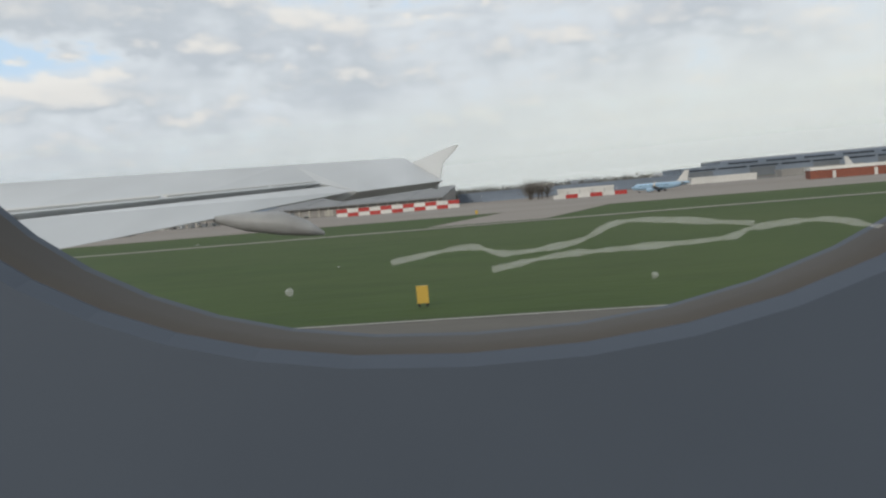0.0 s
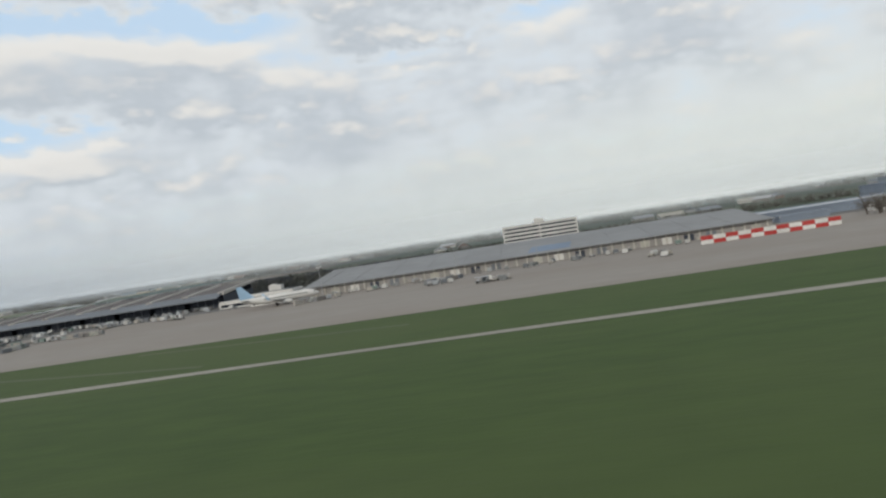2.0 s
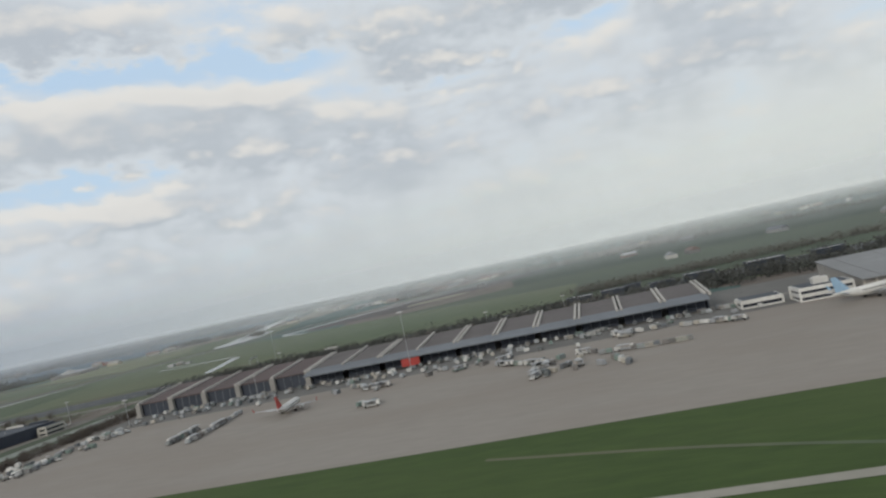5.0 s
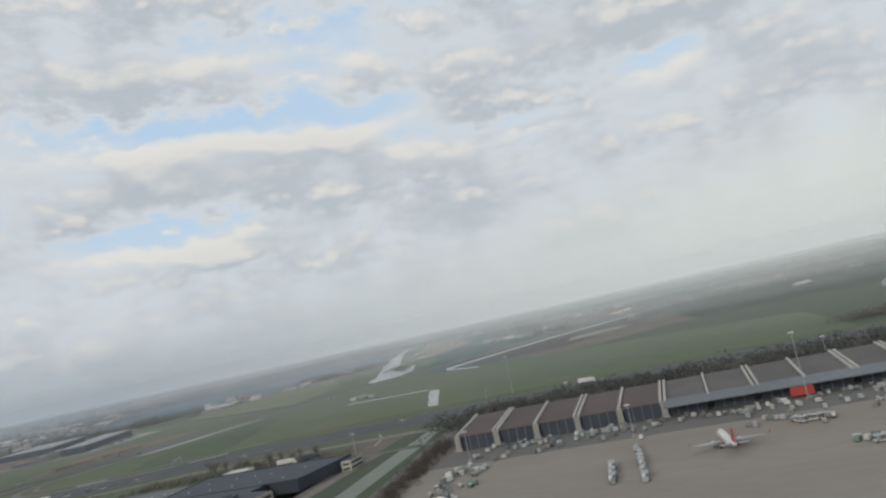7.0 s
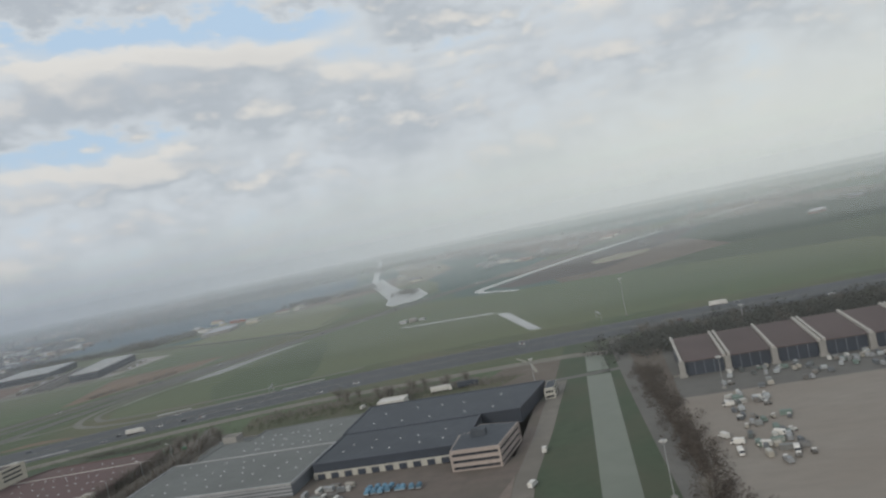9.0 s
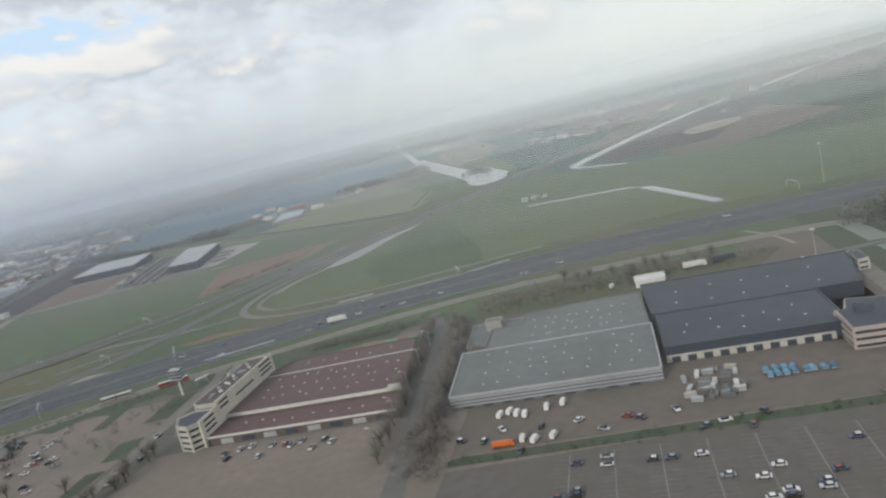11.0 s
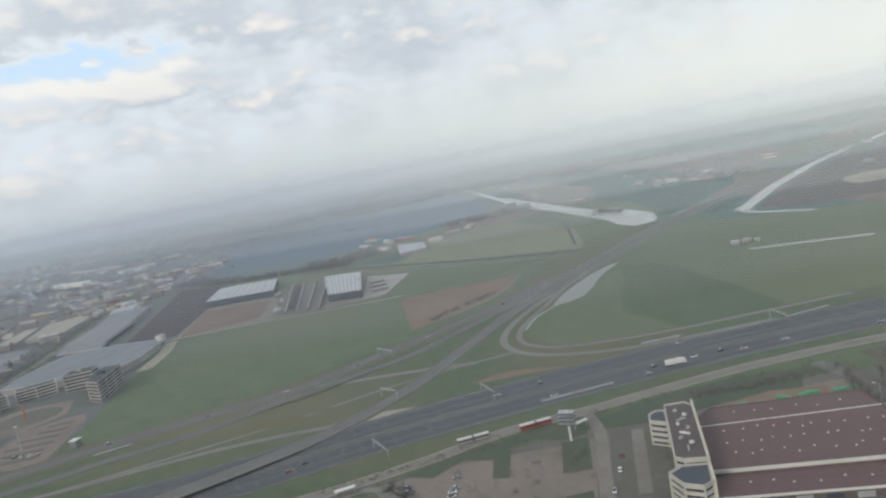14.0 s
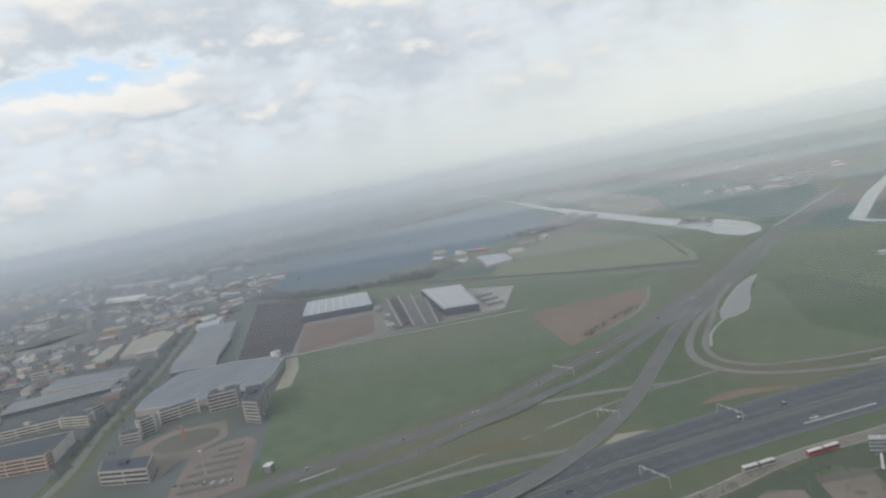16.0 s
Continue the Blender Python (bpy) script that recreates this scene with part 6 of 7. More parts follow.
def airliner(name, label, fus, tail, L=38, span=34, belly=None):
    a = thing(name, label, "airliner", 0, -80, 0, group="parked airliners")
    s = U
    r = 2.0
    prof = [(0, 0.12, -0.5), (0.6, 0.7, -0.4), (2, 1.4, -0.2), (4.5, 1.95, 0), (8, 2.0, 0), (L - 13, 2.0, 0), (L - 7, 1.5, 0.45), (L - 2.5, 0.75, 0.95), (L, 0.25, 1.2)]
    zc = 3.4
    part("fuselage", loft([[((L / 2 - x) * s, q * math.cos(t * math.pi / 8) * s, (zc + dz + q * math.sin(t * math.pi / 8)) * s) for t in range(16)] for x, q, dz in prof]), fus, a)
    part("cabin_windows", boxes((-(L / 2 - 12) * s, -2.02 * s, (zc + 0.35) * s, (L / 2 - 6) * s, 2.02 * s, (zc + 0.62) * s)), GLASS, a)
    part("cockpit_window", boxes(((L / 2 - 2.6) * s, -1.2 * s, (zc + 0.5) * s, (L / 2 - 1.9) * s, 1.2 * s, (zc + 1.0) * s)), GLASS, a)
    for d in (-1, 1):
        h = span / 2
        ring = lambda y, x0, c, z, th: [((x0 - u * c) * s, d * y * s, (z + w * th) * s) for u, w in ((0, 0), (0.25, 0.5), (0.6, 0.4), (1, 0), (0.6, -0.3), (0.25, -0.4))]
        part("wing", loft([ring(1.6, 4.5, 7.2, zc - 1.0, 0.9), ring(6, 1.8, 4.2, zc - 0.6, 0.6), ring(h, -4.6, 1.6, zc + 0.5, 0.25)]), STEEL, a, "grey swept wing")
        part("winglet", loft([[((-4.6 - u) * s, d * (h + w) * s, (zc + 0.5 + q) * s) for u, w, q in ((0, 0, 0), (1.5, 0, 0), (2.4, 0.5, 2.2), (1.7, 0.5, 2.2))], [((-4.6 - u) * s, d * (h + w + 0.12) * s, (zc + 0.5 + q) * s) for u, w, q in ((0, 0, 0), (1.5, 0, 0), (2.4, 0.5, 2.2), (1.7, 0.5, 2.2))]], smooth=False), tail, a)
        part("tailplane", loft([ring(0.6, -L / 2 + 6, 3.8, zc + 1.0, 0.4), ring(6.2, -L / 2 + 3, 1.6, zc + 1.4, 0.2)]), STEEL, a)
        e = part("engine", loft([[((x) * s, (d * 5.7 + q * math.cos(t * math.pi / 6)) * s, (zc - 1.9 + q * math.sin(t * math.pi / 6)) * s) for t in range(12)] for x, q in ((5.6, 0.85), (5.2, 1.05), (3.4, 1.05), (1.6, 0.7), (0.6, 0.4))]), fus, a)
        part("fan", tube(bmesh.new(), (5.62 * s, d * 5.7 * s, (zc - 1.9) * s), (5.55 * s, d * 5.7 * s, (zc - 1.9) * s), 0.8 * s, seg=12), BLACK, e)
        part("main_wheel", tube(bmesh.new(), (-1.2 * s, d * 3.4 * s, 0.6 * s), (-1.2 * s, d * 4.1 * s, 0.6 * s), 0.6 * s, seg=12), BLACK, a)
        part("gear_leg", boxes((-1.35 * s, d * 3.75 * s - 0.06, 0.6 * s, -1.05 * s, d * 3.75 * s + 0.06, 2.8 * s)), STEEL, a)
    part("fin", loft([[((-L / 2 + x) * s, y * s, (zc + z) * s) for x, z in ((8.5, 1.7), (2.8, 7.9), (0.4, 7.9), (1.6, 1.5))] for y in (-0.16, 0.16)], smooth=False), tail, a, "painted tail fin")
    part("nose_wheel", tube(bmesh.new(), ((L / 2 - 5) * s, -0.3 * s, 0.4 * s), ((L / 2 - 5) * s, 0.3 * s, 0.4 * s), 0.4 * s, seg=12), BLACK, a)
    part("gear_leg", boxes(((L / 2 - 5.1) * s, -0.08, 0.4 * s, (L / 2 - 4.9) * s, 0.08, 2.0 * s)), STEEL, a)
    return a


a = airliner("airliner", "white airliner with a red tail parked nose-in", WHITE, RED)
a.matrix_basis = pose(-258.5, 150, 0.07, 0, 0, 97) @ Matrix.Scale(0.84, 4)
a = airliner("airliner", "light blue airliner parked on the apron", BLUE, WHITE)
a.matrix_basis = pose(24, 142, 0.07, 0, 0, 142) @ Matrix.Scale(0.66, 4)
copy_thing(a, pose(66, 152, 0.07, 0, 0, 25))
a = airliner("airliner", "white airliner with a blue tail beside the freight hall", WHITE, BLUE)
a.matrix_basis = pose(-136, 160, 0.07, 0, 0, 24)

# ---- masts, gantries, signs ----


def mast(h):
    m = thing("light_mast", "tall white lighting mast with a lamp ring", "light mast", 0, -90, 0, group="light masts")
    part("pole", tube(bmesh.new(), (0, 0, 0), (0, 0, h), 0.09, 0.05, 8), STEEL, m)
    part("lamp_ring", tube(bmesh.new(), (0, 0, h), (0, 0, h + 0.2), 0.42, 0.42, 10), STEEL, m)
    for k in range(6):
        x, y = 0.5 * math.cos(k * 1.047), 0.5 * math.sin(k * 1.047)
        part("floodlight", boxes((x - 0.12, y - 0.12, h - 0.1, x + 0.12, y + 0.12, h + 0.15)), WHITE, m)
    part("base", boxes((-0.5, -0.5, 0, 0.5, 0.5, 0.4)), CONC, m)
    return m


scatter(mast(15), [(-239, 183, 0), (-333, 300, 0)], 0.0)
scatter(mast(7.2), [(-316.5, 174, 0), (-277, 172, 0), (-225, 232, 0), (-362, 206, 0), (-200, 236, 0), (-300, 236, 0), (-128, 168, 0), (-95, 168, 0)], 0.0)
scatter(mast(9), [(-333, 118, 0), (-744, 214, 0)], 0.0)


def gantry(w):
    g = thing("sign_gantry", "white steel sign gantry across a carriageway", "gantry", 0, -90, 0, group="gantries")
    part("beam", boxes((-w, -0.07, 2.8, w, 0.07, 2.98)), STEEL, g)
    for x in (-w, w):
        part("post", boxes((x - 0.07, -0.07, 0, x + 0.07, 0.07, 2.8)), STEEL, g)
    for k in range(3):
        x = -w * 0.6 + k * w * 0.6
        part("sign_panel", boxes((x - w * 0.14, -0.22, 2.5, x + w * 0.14, -0.13, 3.3)), STEEL, g)
    return g


scatter(gantry(5.5), [(-619, 278, -38), (-565, 217, -57), (-589, 180, -50), (-344, 300, 100), (-470, 259, 110)])
scatter(gantry(4), [(-601, 226, -30)])
street = thing("street_lamp", "slim grey street lamp with a curved arm", "street lamp", 0, -90, 0, group="street lamps")
part("pole", tube(bmesh.new(), (0, 0, 0), (0, 0, 4.2), 0.09, 0.06, 6), STEEL, street)
part("arm", tube(bmesh.new(), (0, 0, 4.2), (0, 1.0, 4.6), 0.05, 0.05, 6), STEEL, street)
part("lamp_head", boxes((-0.12, 0.9, 4.52, 0.12, 1.5, 4.66)), WHITE, street)
scatter(street, [(-462 - 0.5 * k, 128 + 14 * k, 90) for k in range(5)])
marker = thing("taxiway_sign", "small yellow airfield sign on two legs", "sign", -3.5, 20.6, 0.06)
part("panel", boxes((-0.17, -0.05, 0.1, 0.17, 0.05, 0.62)), YELLOW, marker)
for x in (-0.12, 0.12):
    part("leg", boxes((x - 0.03, -0.03, 0, x + 0.03, 0.03, 0.1)), BLACK, marker)
copy_thing(marker, pose(-8, 96.5, 0.03))
store = thing("white_tank", "small round white tank beside the ploughed field", "tank", -800, 381, 0)
part("shell", tube(bmesh.new(), (0, 0, 0), (0, 0, 3.0), 3.0, 3.0, 16), WHITE, store)
part("roof", tube(bmesh.new(), (0, 0, 3.0), (0, 0, 3.5), 3.1, 0.4, 16), STEELROOF, store)
tank = thing("service_building", "small pale blue box building beside the field", "kiosk", -716.5, 211, 0)
part("body", boxes((-1.2, -1.4, 0, 1.2, 1.4, 2.6)), SLOPE, tank)
part("roof", boxes((-1.4, -1.6, 2.6, 1.4, 1.6, 2.85)), WHITE, tank)
pylon = thing("louvred_pylon", "tall white pylon with stacked dark and white louvres", "pylon", -536.9, 177.3, 0, -12)
part("pole", tube(bmesh.new(), (0, 0, 0), (0, 0, 7.6), 0.34, 0.26, 10), WHITE, pylon)
for k in range(4):
    z = 4.4 + 0.95 * k
    part("louvre", loft([[(x, -0.8, z), (x, 0.8, z + 0.3), (x, 0.8, z + 0.72), (x, -0.8, z + 0.42)] for x in (-2.1, 1.9)], smooth=False), DARKROOF, pylon, "dark louvre")
    part("louvre_edge", loft([[(x, -0.86, z + 0.42), (x, 0.8, z + 0.724), (x, 0.8, z + 0.8), (x, -0.86, z + 0.5)] for x in (-2.15, 1.95)], smooth=False), STEEL, pylon, "pale upper edge of a louvre")
part("cap", tube(bmesh.new(), (0, 0, 7.6), (0, 0, 8.4), 0.35, 0.12, 8), WHITE, pylon)
ramp_ = thing("white_ramp", "small white ramp roof beside the busway", "ramp", -534.7, 184.6, 0, 20)
part("roof", loft([[(-1.9, -0.7, 1.5), (-1.9, 0.7, 1.5), (-1.9, 0.7, 1.7), (-1.9, -0.7, 1.7)], [(1.9, -0.7, 2.1), (1.9, 0.7, 2.1), (1.9, 0.7, 2.3), (1.9, -0.7, 2.3)]], smooth=False), WHITE, ramp_)
for x, h in ((-1.5, 1.5), (1.5, 2.0)):
    part("post", boxes((x - 0.1, -0.1, 0, x + 0.1, 0.1, h)), STEEL, ramp_)

can = thing("parking_shelter", "low white-roofed shelter in a car park", "shelter", -592, 149, 0.08, 20, group="parking shelters")
part("roof", boxes((-2.6, -0.7, 1.2, 2.6, 0.7, 1.35)), WHITE, can)
for x in (-2.2, 2.2):
    for y in (-0.5, 0.5):
        part("post", boxes((x - 0.06, y - 0.06, 0, x + 0.06, y + 0.06, 1.2)), STEEL, can)
for x, y in ((-579.5, 136.5), (-591.5, 158.5), (-596.5, 133.5)):
    copy_thing(can, pose(x, y, 0.08, 0, 0, 28))

# ---- trees and shrubs ----


def tree(seed, h):
    """Bare winter tree: tapered trunk, limbs, a loose crown of twig tufts."""
    q = random.Random(seed)
    t = thing("bare_tree", "leafless brown winter tree beside a road", "tree", 0, -95, 0, group="bare trees")
    bm = tube(bmesh.new(), (0, 0, 0), (0.05 * h, 0, h * 0.45), 0.035 * h, 0.022 * h, 7)
    tips = []
    for k in range(13):
        a, e = q.uniform(0, 6.28), q.uniform(0.3, 1.3)
        b = Vector((0.02 * h, 0, h * q.uniform(0.1, 0.4)))
        tip = b + Vector((math.cos(a) * math.cos(e), math.sin(a) * math.cos(e), math.sin(e))) * h * q.uniform(0.3, 0.55)
        tube(bm, b, tip, 0.018 * h, 0.006 * h, 5)
        tips.append((b, tip))
    part("trunk", bm, BARK, t)
    bm = bmesh.new()
    for k in range(900):
        b, tip = q.choice(tips)
        c = b.lerp(tip, q.uniform(0.3, 1.1)) + Vector([q.gauss(0, 0.10 * h) for _ in range(3)])
        d, e = Vector([q.uniform(-1, 1) for _ in range(3)]).normalized() * h * q.uniform(0.04, 0.09), Vector([q.uniform(-1, 1) for _ in range(3)]).normalized() * h * 0.009
        bm.faces.new([bm.verts.new(v) for v in (c - d, c + e, c + d)])
    part("crown", bm, TWIG, t)
    return t


TREES = [tree(k, 4.4 + 0.7 * k) for k in range(3)]
Q = random.Random(11)
spots = [[], [], []]
for k in range(26):
    y = 122 + k * 3.1
    spots[k % 3].append((-458 - (y - 120) * 0.09 + Q.uniform(-2.6, -1.0), y + Q.uniform(-1, 1), Q.uniform(0, 360)))
    spots[(k + 1) % 3].append((-449.5 - (y - 120) * 0.09 + Q.uniform(-2.5, 0.2), y + Q.uniform(-1, 1), Q.uniform(0, 360)))
for k in range(14):
    spots[k % 3].append((Q.uniform(-450, -385), Q.uniform(213, 226), Q.uniform(0, 360)))
for k in range(16):
    spots[k % 3].append((-522 + Q.uniform(-2, 3), 96 + 2.9 * k, Q.uniform(0, 360)))
for k in range(60):
    spots[k % 3].append((Q.uniform(-334, -170), Q.uniform(226, 252), Q.uniform(0, 360)))
for k in range(7):
    spots[k % 3].append((Q.uniform(-586, -534), Q.uniform(100, 130), Q.uniform(0, 360)))
for k in range(2):
    spots[k % 3].append((-329 + Q.uniform(-1, 2), 108 + 7 * k, Q.uniform(0, 360)))
for k in range(6):
    spots[k % 3].append((Q.uniform(-1.5, 3), Q.uniform(168, 174), Q.uniform(0, 360)))
for i in range(3):
    scatter(TREES[i], spots[i], 0.0)


SHRUB = mat("green_shrubs", (0.062, 0.078, 0.040), (0.075, 0.082, 0.05), 0.6, 0.95)


def wood(label, pts, width, h, n, material=HEDGE, kind="stuff", name="woodland", fine=1.0):
    """A belt of far trees or scrub: many ragged tufts with gaps and an uneven top."""
    q = random.Random(n + int(pts[0][0]))
    line = curve(pts, 12)
    bm = bmesh.new()
    for k in range(n):
        c = line[q.randrange(len(line) - 1)]
        c = c.lerp(line[min(line.index(c) + 1, len(line) - 1)], q.random())
        x, y, r, t = c.x + q.gauss(0, width / 3), c.y + q.gauss(0, width / 3), h * q.uniform(0.3, 0.6), h * q.uniform(0.5, 1.1)
        for _ in range(int(24 * fine)):
            p = Vector((x + q.gauss(0, r * 0.45), y + q.gauss(0, r * 0.45), t * q.uniform(0.05, 1.0)))
            d, e = Vector((q.uniform(-1, 1), q.uniform(-1, 1), q.uniform(-0.6, 1))) * r * 0.36 / fine ** 0.5, Vector((q.uniform(-1, 1), q.uniform(-1, 1), q.uniform(-1, 1))) * r * 0.3 / fine ** 0.7
            bm.faces.new([bm.verts.new(v) for v in (p - d, p + e, p + d)])
    tagged(link(name, bm, material), label, "woodland", kind=kind)


WETWOOD = mat("wet_winter_wood", (0.082, 0.084, 0.078), (0.066, 0.07, 0.064), 0.4, 0.95)
wood("dark bare trees behind the cargo terminal", [(-336, 230), (-290, 237), (-230, 243), (-150, 245), (-40, 245)], 20, 5.0, 1250, WETWOOD, fine=2.0)
wood("tree belt beyond the motorway", [(-200, 330), (-100, 345), (60, 350), (300, 350)], 12, 3.6, 900)
wood("hedge beside the canal road", [(-322, 66), (-324.5, 104), (-327.5, 140), (-330.5, 175), (-332.5, 205)], 5.0, 2.2, 560, mat("dark_brown_twigs", (0.105, 0.088, 0.076), (0.085, 0.072, 0.063), 0.6, 0.95), fine=2.5)
wood("scrub between the warehouses and the motorway", [(-452, 216), (-425, 220), (-395, 222), (-372, 218)], 10, 1.5, 420, TWIG, fine=2.5)
wood("scrubby bank beside the busway", [(-505, 199), (-485, 203), (-465, 210)], 5, 1.6, 160, fine=2.5)
wood("trees along the dark field and town", [(-940, 630), (-880, 598), (-840, 590), (-790, 598), (-755, 590)], 10, 5, 260)
wood("trees in front of the winter field", [(-800, 610), (-770, 600), (-740, 640)], 10, 7, 130)
wood("street trees of the hazy town", [(-1150, 900), (-1350, 1300), (-1500, 1900)], 420, 6, 1500)
wood("dark tree lane between town and fields", [(-1573, 926), (-1323, 821), (-1168, 755), (-1020, 677), (-872, 604)], 26, 5, 900, TOWNTREE)
wood("trees lining the town road", [(-818, 221), (-845, 276), (-871, 337), (-893, 389), (-949, 508)], 5, 2.6, 260, TOWNTREE)
wood("trees lining a town street", [(-870, 235), (-950, 290), (-1040, 360), (-1150, 470)], 14, 3.0, 420, TOWNTREE)
wood("bare trees over the western car park", [(-620, 118), (-585, 134), (-556, 150), (-535, 165)], 26, 2.2, 90, TWIG, fine=2.5)
wood("green shrubs behind the warehouses", [(-450, 206), (-420, 214), (-385, 216)], 12, 1.2, 300, SHRUB, fine=2.5)
wood("green shrubs along the busway", [(-600, 160), (-553, 184), (-500, 206), (-470, 216)], 4, 0.7, 240, SHRUB, fine=2.0)
wood("dark evergreen shrubs on a car park island", [(-581, 160), (-576, 156), (-570, 149)], 4, 1.5, 60, mat("dark_evergreen", (0.06, 0.075, 0.078), (0.05, 0.064, 0.066), 0.6, 0.95), fine=2.0)
wood("trees round a farmstead", [(-700, 780), (-660, 800), (-620, 850)], 22, 6, 240)
wood("wooded islets in the lake", [(-541, 655), (-528, 668), (-514, 640)], 9, 3.6, 70)
wood("far woods behind the winter field", [(-1140, 1100), (-1010, 1260), (-860, 1420)], 60, 7, 500, TOWNTREE)
wood("far woods beyond the town", [(-1250, 1200), (-1150, 1600), (-1300, 2300)], 260, 8, 1500, TOWNTREE)
wood("wooded spit in the lake", [(-522, 658), (-529, 674), (-534, 688)], 5, 3.2, 40)
wood("trees round far glasshouses", [(-480, 900), (-430, 840), (-380, 800)], 20, 6, 220)
wood("far tree line on the polder", [(-900, 1500), (-500, 1400), (0, 1300), (500, 1250)], 40, 9, 420)
wood("far tree line on the polder", [(-300, 860), (-100, 820), (200, 780), (600, 760)], 30, 7, 420)
wood("trees between the town's streets", [(-862, 260), (-925, 420), (-1000, 620)], 80, 2.6, 800, TOWNTREE)
wood("trees among the town's houses", [(-930, 240), (-1010, 460), (-1100, 760)], 170, 2.6, 1300, TOWNTREE)
wood("trees along the near verge of the town", [(-690, 120), (-720, 150), (-790, 190)], 14, 3.0, 240, TWIG)
wood("bare scrub along the street between the halls", [(-450.5, 116), (-452.5, 140), (-455, 170), (-458, 196)], 7.0, 2.4, 420, TWIG, fine=2.5)
wood("low green hedge along the edge of the car park", [(-445, 118), (-400, 121), (-360, 124)], 3, 0.9, 120, SHRUB, fine=2.0)
wood("shrubs along the slip road", [(-612, 330), (-600, 352), (-588, 372)], 4, 1.8, 90)

FQ = random.Random(21)
farm = thing("farm_building", "far pale farm building among the fields", "barn", -600, 900, 0, group="far farms")
part("wall", boxes((-7, -3.5, 0, 7, 3.5, 2.2)), WALLMIX, farm)
part("roof", loft([[(-7.3, -3.9, 2.2), (-7.3, 3.9, 2.2), (-7.3, 0, 4.2)], [(7.3, -3.9, 2.2), (7.3, 3.9, 2.2), (7.3, 0, 4.2)]], smooth=False), ROOFMIX, farm)
places = [(FQ.gauss(-440, 40), FQ.gauss(860, 50)) for _ in range(18)] + [(FQ.gauss(-690, 45), FQ.gauss(760, 60)) for _ in range(7)] + [(FQ.uniform(-1400, 600), FQ.uniform(650, 1700)) for _ in range(80)] + [(FQ.uniform(-160, 250), FQ.uniform(380, 620)) for _ in range(12)]
scatter(farm, [(x, y, FQ.uniform(0, 180)) for x, y in places if not (-600 < x < -480 and 540 < y < 800)], 0.0)
for k in range(26):
    x, y = FQ.uniform(-1500, 500), FQ.uniform(700, 2000)
    wood("hedgerow between far fields", [(x, y), (x + FQ.uniform(60, 160), y + FQ.uniform(-20, 20)), (x + 240, y + FQ.uniform(-50, 50))], 7, 4.5, 70, HEDGE, name="hedgerow")

wood("scrub round the western car park", [(-640, 140), (-606, 158), (-570, 174), (-545, 180)], 4, 0.9, 150, TWIG, fine=2.0)
wood("bushes between the rows of the car park", [(-628, 104), (-590, 116), (-560, 112), (-535, 104)], 12, 1.6, 60, TWIG)

# ---- the aircraft that the walk sets out from ----
wing = thing("airliner_wing", "pale grey airliner wing with lowered flaps and tip fence", "wing", 0, 0, 0)
SKIN = mat("wing_skin", (0.62, 0.635, 0.64), (0.53, 0.545, 0.55), 1.6, 0.45, 0.0, c=(0.42, 0.43, 0.43), big=0.6, stretch=(1, 0.25, 1))
FAIRING = mat("fairing_skin", (0.36, 0.365, 0.36), (0.28, 0.285, 0.28), 3.0, 0.5, c=(0.22, 0.22, 0.215), big=1.5)
xt = lambda y: -2.41 + (y - 2.9) * 0.318
zt = lambda y: 3.21 + (y - 2.9) * 0.07 if y < 5.7 else 3.41 + (y - 5.7) * 0.12
zs = lambda y: 3.42 + (y - 3.2) * 0.035
zc = lambda y: 3.62 + (y - 4.0) * 0.038


def section(y):
    c = 1.75 - 0.19 * y
    xs = xt(y) - (0.28 if y < 5.85 else 0.02)
    drop = 0.0 if y < 5.85 else 0.10
    top = zc(y)
    return [(xs, y, zs(y) - drop), (xt(y) - 0.42 * c - 0.3, y, top), (xt(y) - c - 0.2, y, top - 0.02), (xt(y) - 1.6 * c - 0.2, y, top - 0.09), (xt(y) - c - 0.2, y, top - 0.24 * c), (xs - 0.15, y, zs(y) - 0.07 - drop)]


part("main_skin", loft([section(y) for y in (1.0, 2.0, 3.2, 4.4, 5.8, 5.9, 6.8, 7.55)], smooth=False), SKIN, wing)
for y0, y1 in ((1.0, 3.1), (3.13, 5.8)):
    part("flap", loft([[(xt(y) - 0.34, y, zs(y) - 0.05), (xt(y) - 0.2, y, zs(y) - 0.03), (xt(y), y, zt(y)), (xt(y) - 0.2, y, zs(y) - 0.12)] for y in (y0, y1)], smooth=False), SKIN, wing, "lowered pale grey flap")
for y0, y1 in ((1.9, 3.2), (3.22, 4.2), (4.22, 5.2), (5.22, 5.8)):
    part("spoiler", loft([[(xt(y) - 0.64, y, zs(y) + 0.075), (xt(y) - 0.30, y, zs(y) + 0.02), (xt(y) - 0.30, y, zs(y) + 0.008), (xt(y) - 0.64, y, zs(y) + 0.05)] for y in (y0 + 0.015, y1 - 0.015)], smooth=False), WHITE, wing, "closed spoiler panel")
for y in (4.25, 2.55):
    k = 1.0 if y > 4 else 1.15
    part("flap_fairing", loft([[(x0 + (y - 4.25) * 0.318, y + w * math.cos(a * 0.785) * k, zz + (y - 4.25) * 0.06 + hh * math.sin(a * 0.785) * k) for a in range(8)] for x0, zz, w, hh in ((-2.0, 3.30, 0.02, 0.02), (-1.8, 3.27, 0.07, 0.06), (-1.55, 3.24, 0.085, 0.075), (-1.4, 3.20, 0.05, 0.05), (-1.3, 3.16, 0.012, 0.012))]), FAIRING, wing, "canoe-shaped flap track fairing")
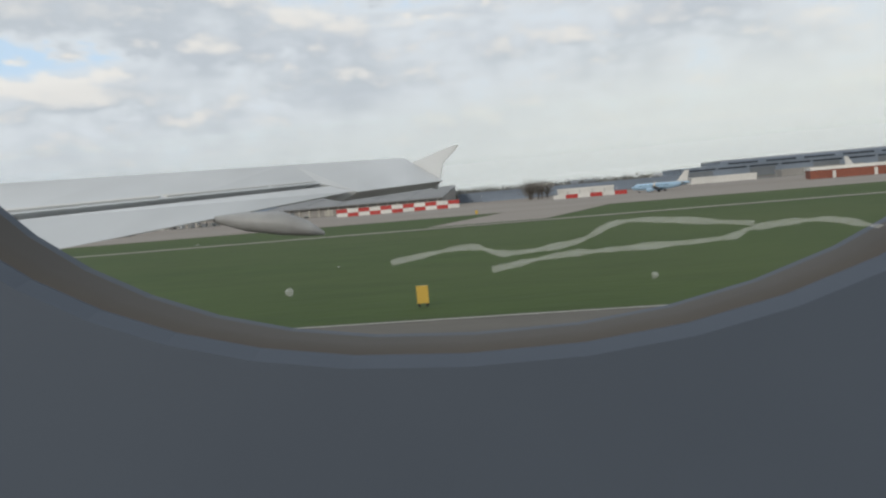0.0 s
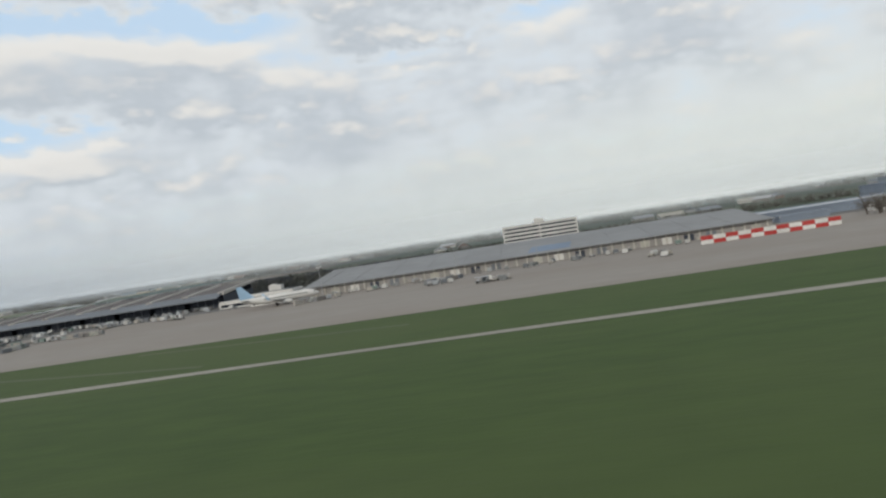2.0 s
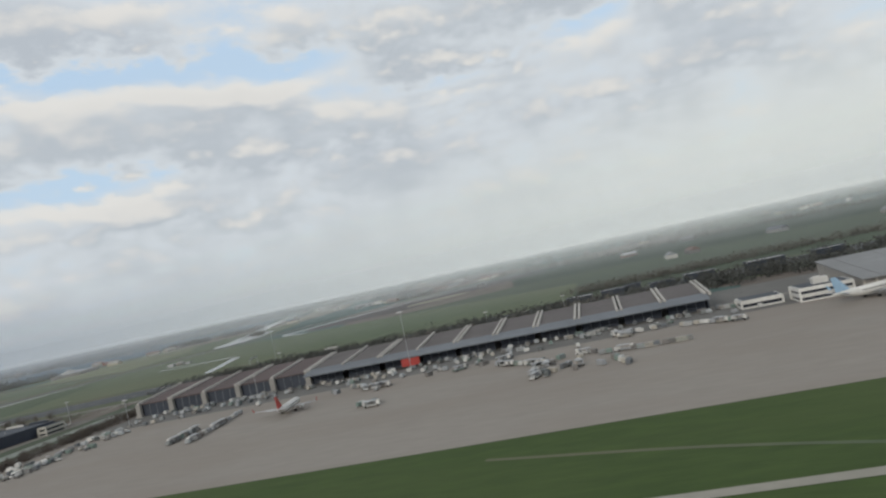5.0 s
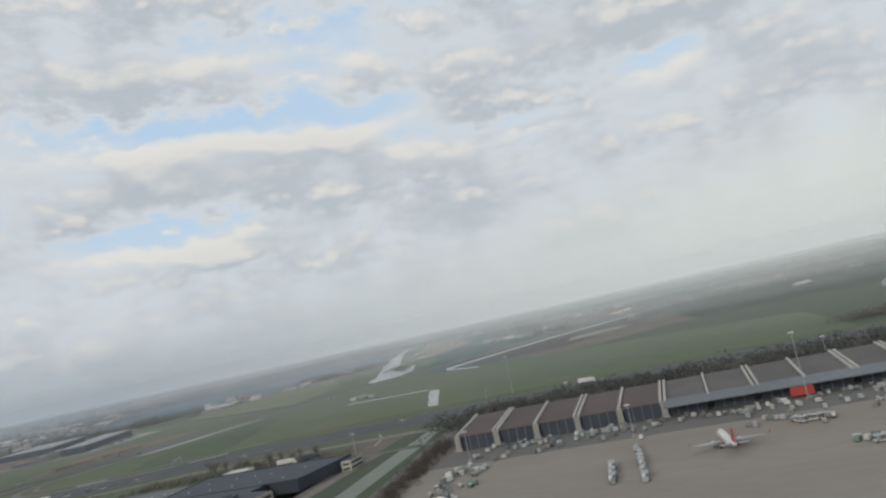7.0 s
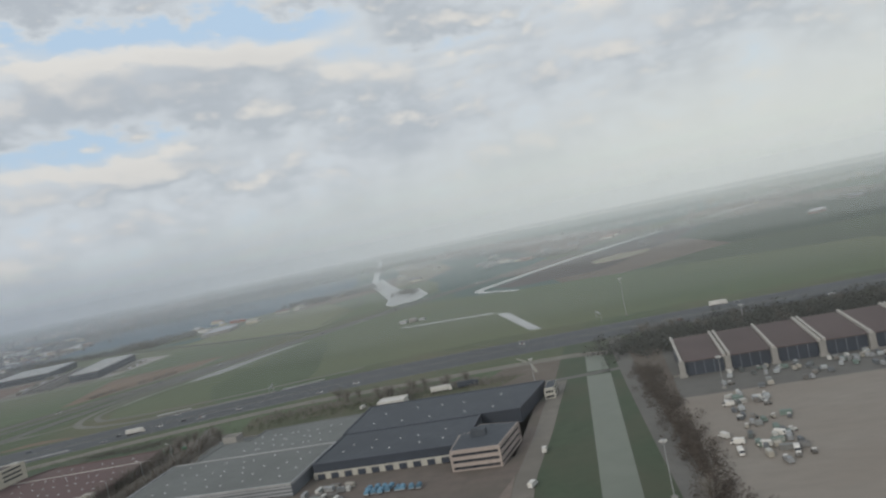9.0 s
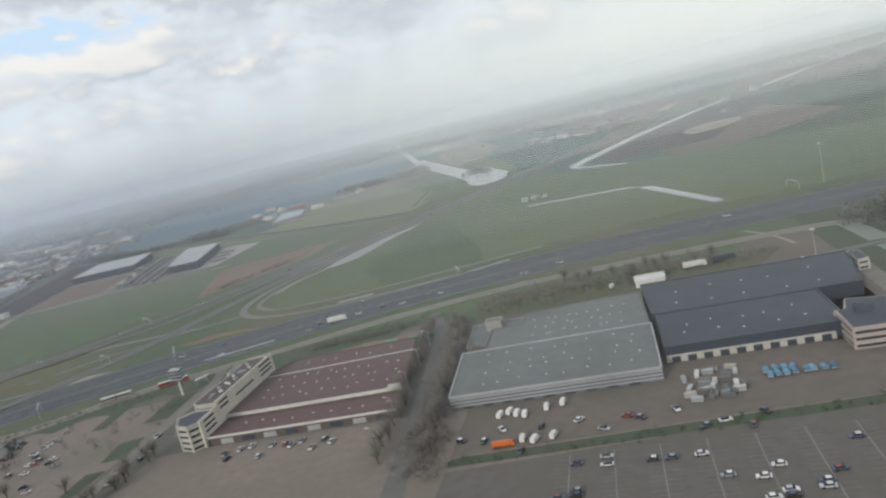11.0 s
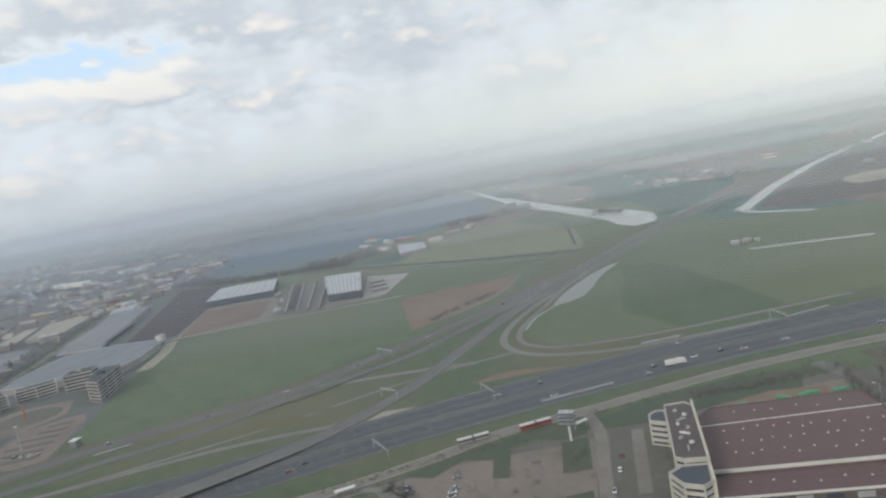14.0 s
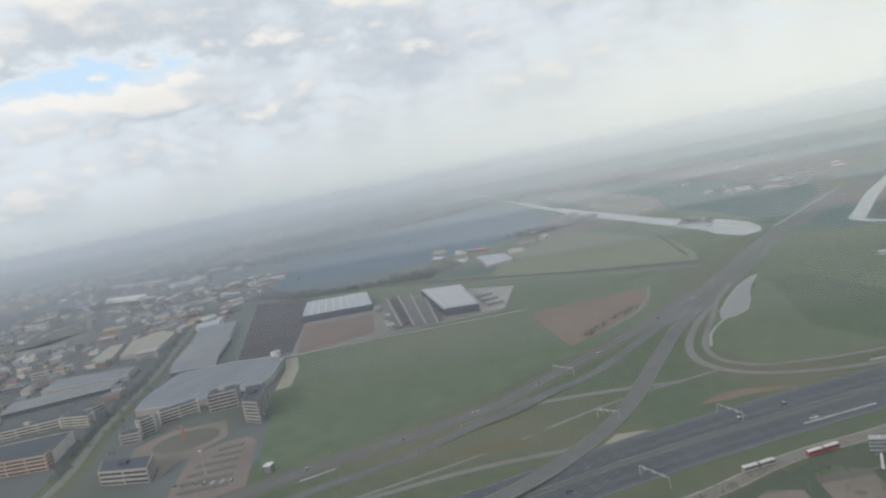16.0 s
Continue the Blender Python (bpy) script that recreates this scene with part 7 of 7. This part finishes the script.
part("root_fillet", loft([[(-2.1, 0.112, 3.36), (-2.1, 0.112, 3.46), (-2.25, 0.112, 3.46), (-2.25, 0.112, 3.36)], [(-3.0, 1.02, 3.30), (-3.0, 1.02, 3.42), (-4.2, 1.02, 3.45), (-4.2, 1.02, 3.28)]], smooth=False), SKIN, wing)
part("tip_fence", loft([[(x, y, z) for x, z in ((-1.32, 3.68), (-0.80, 3.84), (-0.76, 3.835), (-0.94, 3.66), (-1.02, 3.39), (-1.07, 3.39), (-1.28, 3.60))] for y in (7.56, 7.6)], smooth=False), SKIN, wing, "arrow-shaped wing-tip fence")
cabin = thing("cabin_panel", "cabin side panel coloured dark as if unlit, with a rounded window opening", "cabin wall", 0, 0, 0, kind="structure")
# Dark slate-blue base holds the shade of an unlit cabin.
PANEL = mat("unlit_cabin_plastic", (0.070, 0.086, 0.112), (0.064, 0.079, 0.104), 40.0, 0.6, big=0.1)
hole = [(-0.010 + 0.092 * math.copysign(abs(math.cos(t * math.pi / 24)) ** 0.9, math.cos(t * math.pi / 24)), 3.392 + 0.0725 * math.copysign(abs(math.sin(t * math.pi / 24)) ** 0.9, math.sin(t * math.pi / 24))) for t in range(48)]
outer = [(-0.014 + 2.3 * math.cos(t * math.pi / 24), 3.392 + 0.45 * math.sin(t * math.pi / 24)) for t in range(48)]
rim = [(-0.014 + (p[0] + 0.014) * 1.012, 3.392 + (p[1] - 3.392) * 1.015) for p in hole]
bm = bmesh.new()
rows = [[bm.verts.new((x, yy, z)) for x, z in pts] for pts, yy in ((outer, 0.086), (rim, 0.086), (hole, 0.0885), (hole, 0.102), (outer, 0.102))]
for a, b in zip(rows, rows[1:] + rows[:1]):
    for k in range(48):
        bm.faces.new((a[k], a[(k + 1) % 48], b[(k + 1) % 48], b[k]))
bmesh.ops.recalc_face_normals(bm, faces=bm.faces)
part("side_panel", bm, PANEL, cabin)
bm = loft([[(-0.014 + (x + 0.014) * q, yy, 3.392 + (z - 3.392) * q) for x, z in hole] for q, yy in ((1.002, 0.0887), (0.994, 0.0895), (0.992, 0.093), (1.0, 0.100))], cap=False)
part("window_seal", bm, mat("window_seal", (0.075, 0.068, 0.06), (0.06, 0.055, 0.05), 30.0, 0.7), cabin, "brownish window seal")
# rain running across the pane
RAIN = bpy.data.materials.new("rain_water")
RAIN.use_nodes = True
_n = RAIN.node_tree
_t, _m = _n.nodes.new("ShaderNodeBsdfTransparent"), _n.nodes.new("ShaderNodeMixShader")
_n.nodes["Principled BSDF"].inputs["Base Color"].default_value = (0.7, 0.72, 0.7, 1)
_n.nodes["Principled BSDF"].inputs["Roughness"].default_value = 0.2
_m.inputs[0].default_value = 0.17
_n.links.new(_t.outputs[0], _m.inputs[1])
_n.links.new(_n.nodes["Principled BSDF"].outputs[0], _m.inputs[2])
_n.links.new(_m.outputs[0], _n.nodes["Material Output"].inputs[0])
for pts in ([(-0.0207, 3.3309), (-0.0097, 3.3323), (-0.0045, 3.331), (0.0051, 3.3319), (0.0122, 3.3342), (0.0283, 3.3326)], [(-0.0066, 3.3289), (0.0022, 3.3302), (0.0106, 3.3305), (0.0242, 3.3309), (0.0282, 3.332), (0.0369, 3.3324), (0.0444, 3.3307)]):
    bm = ribbon(curve(pts, 8), lambda u: 0.0007 + 0.00022 * math.sin(u * 37) + 0.00015 * math.sin(u * 83 + 1), 0.0, thick=0.0001)
    for v in bm.verts:
        v.co = (v.co.x, 0.098 + v.co.z, v.co.y)
    part("rain_streak", bm, RAIN, cabin, "pale streak of rain water on the pane")
for x, z, r in ((-0.036, 3.3277, 0.0007), (0.0152, 3.3266, 0.0005), (-0.0283, 3.3308, 0.0002), (-0.0491, 3.3356, 0.00025)):
    part("rain_drop", loft([[(x + r * q * math.cos(a * 0.785), y, z + r * q * math.sin(a * 0.785)) for a in range(8)] for q, y in ((1, 0.098), (0.7, 0.0977), (0.1, 0.0975))]), RAIN, cabin, "rain drop on the pane")
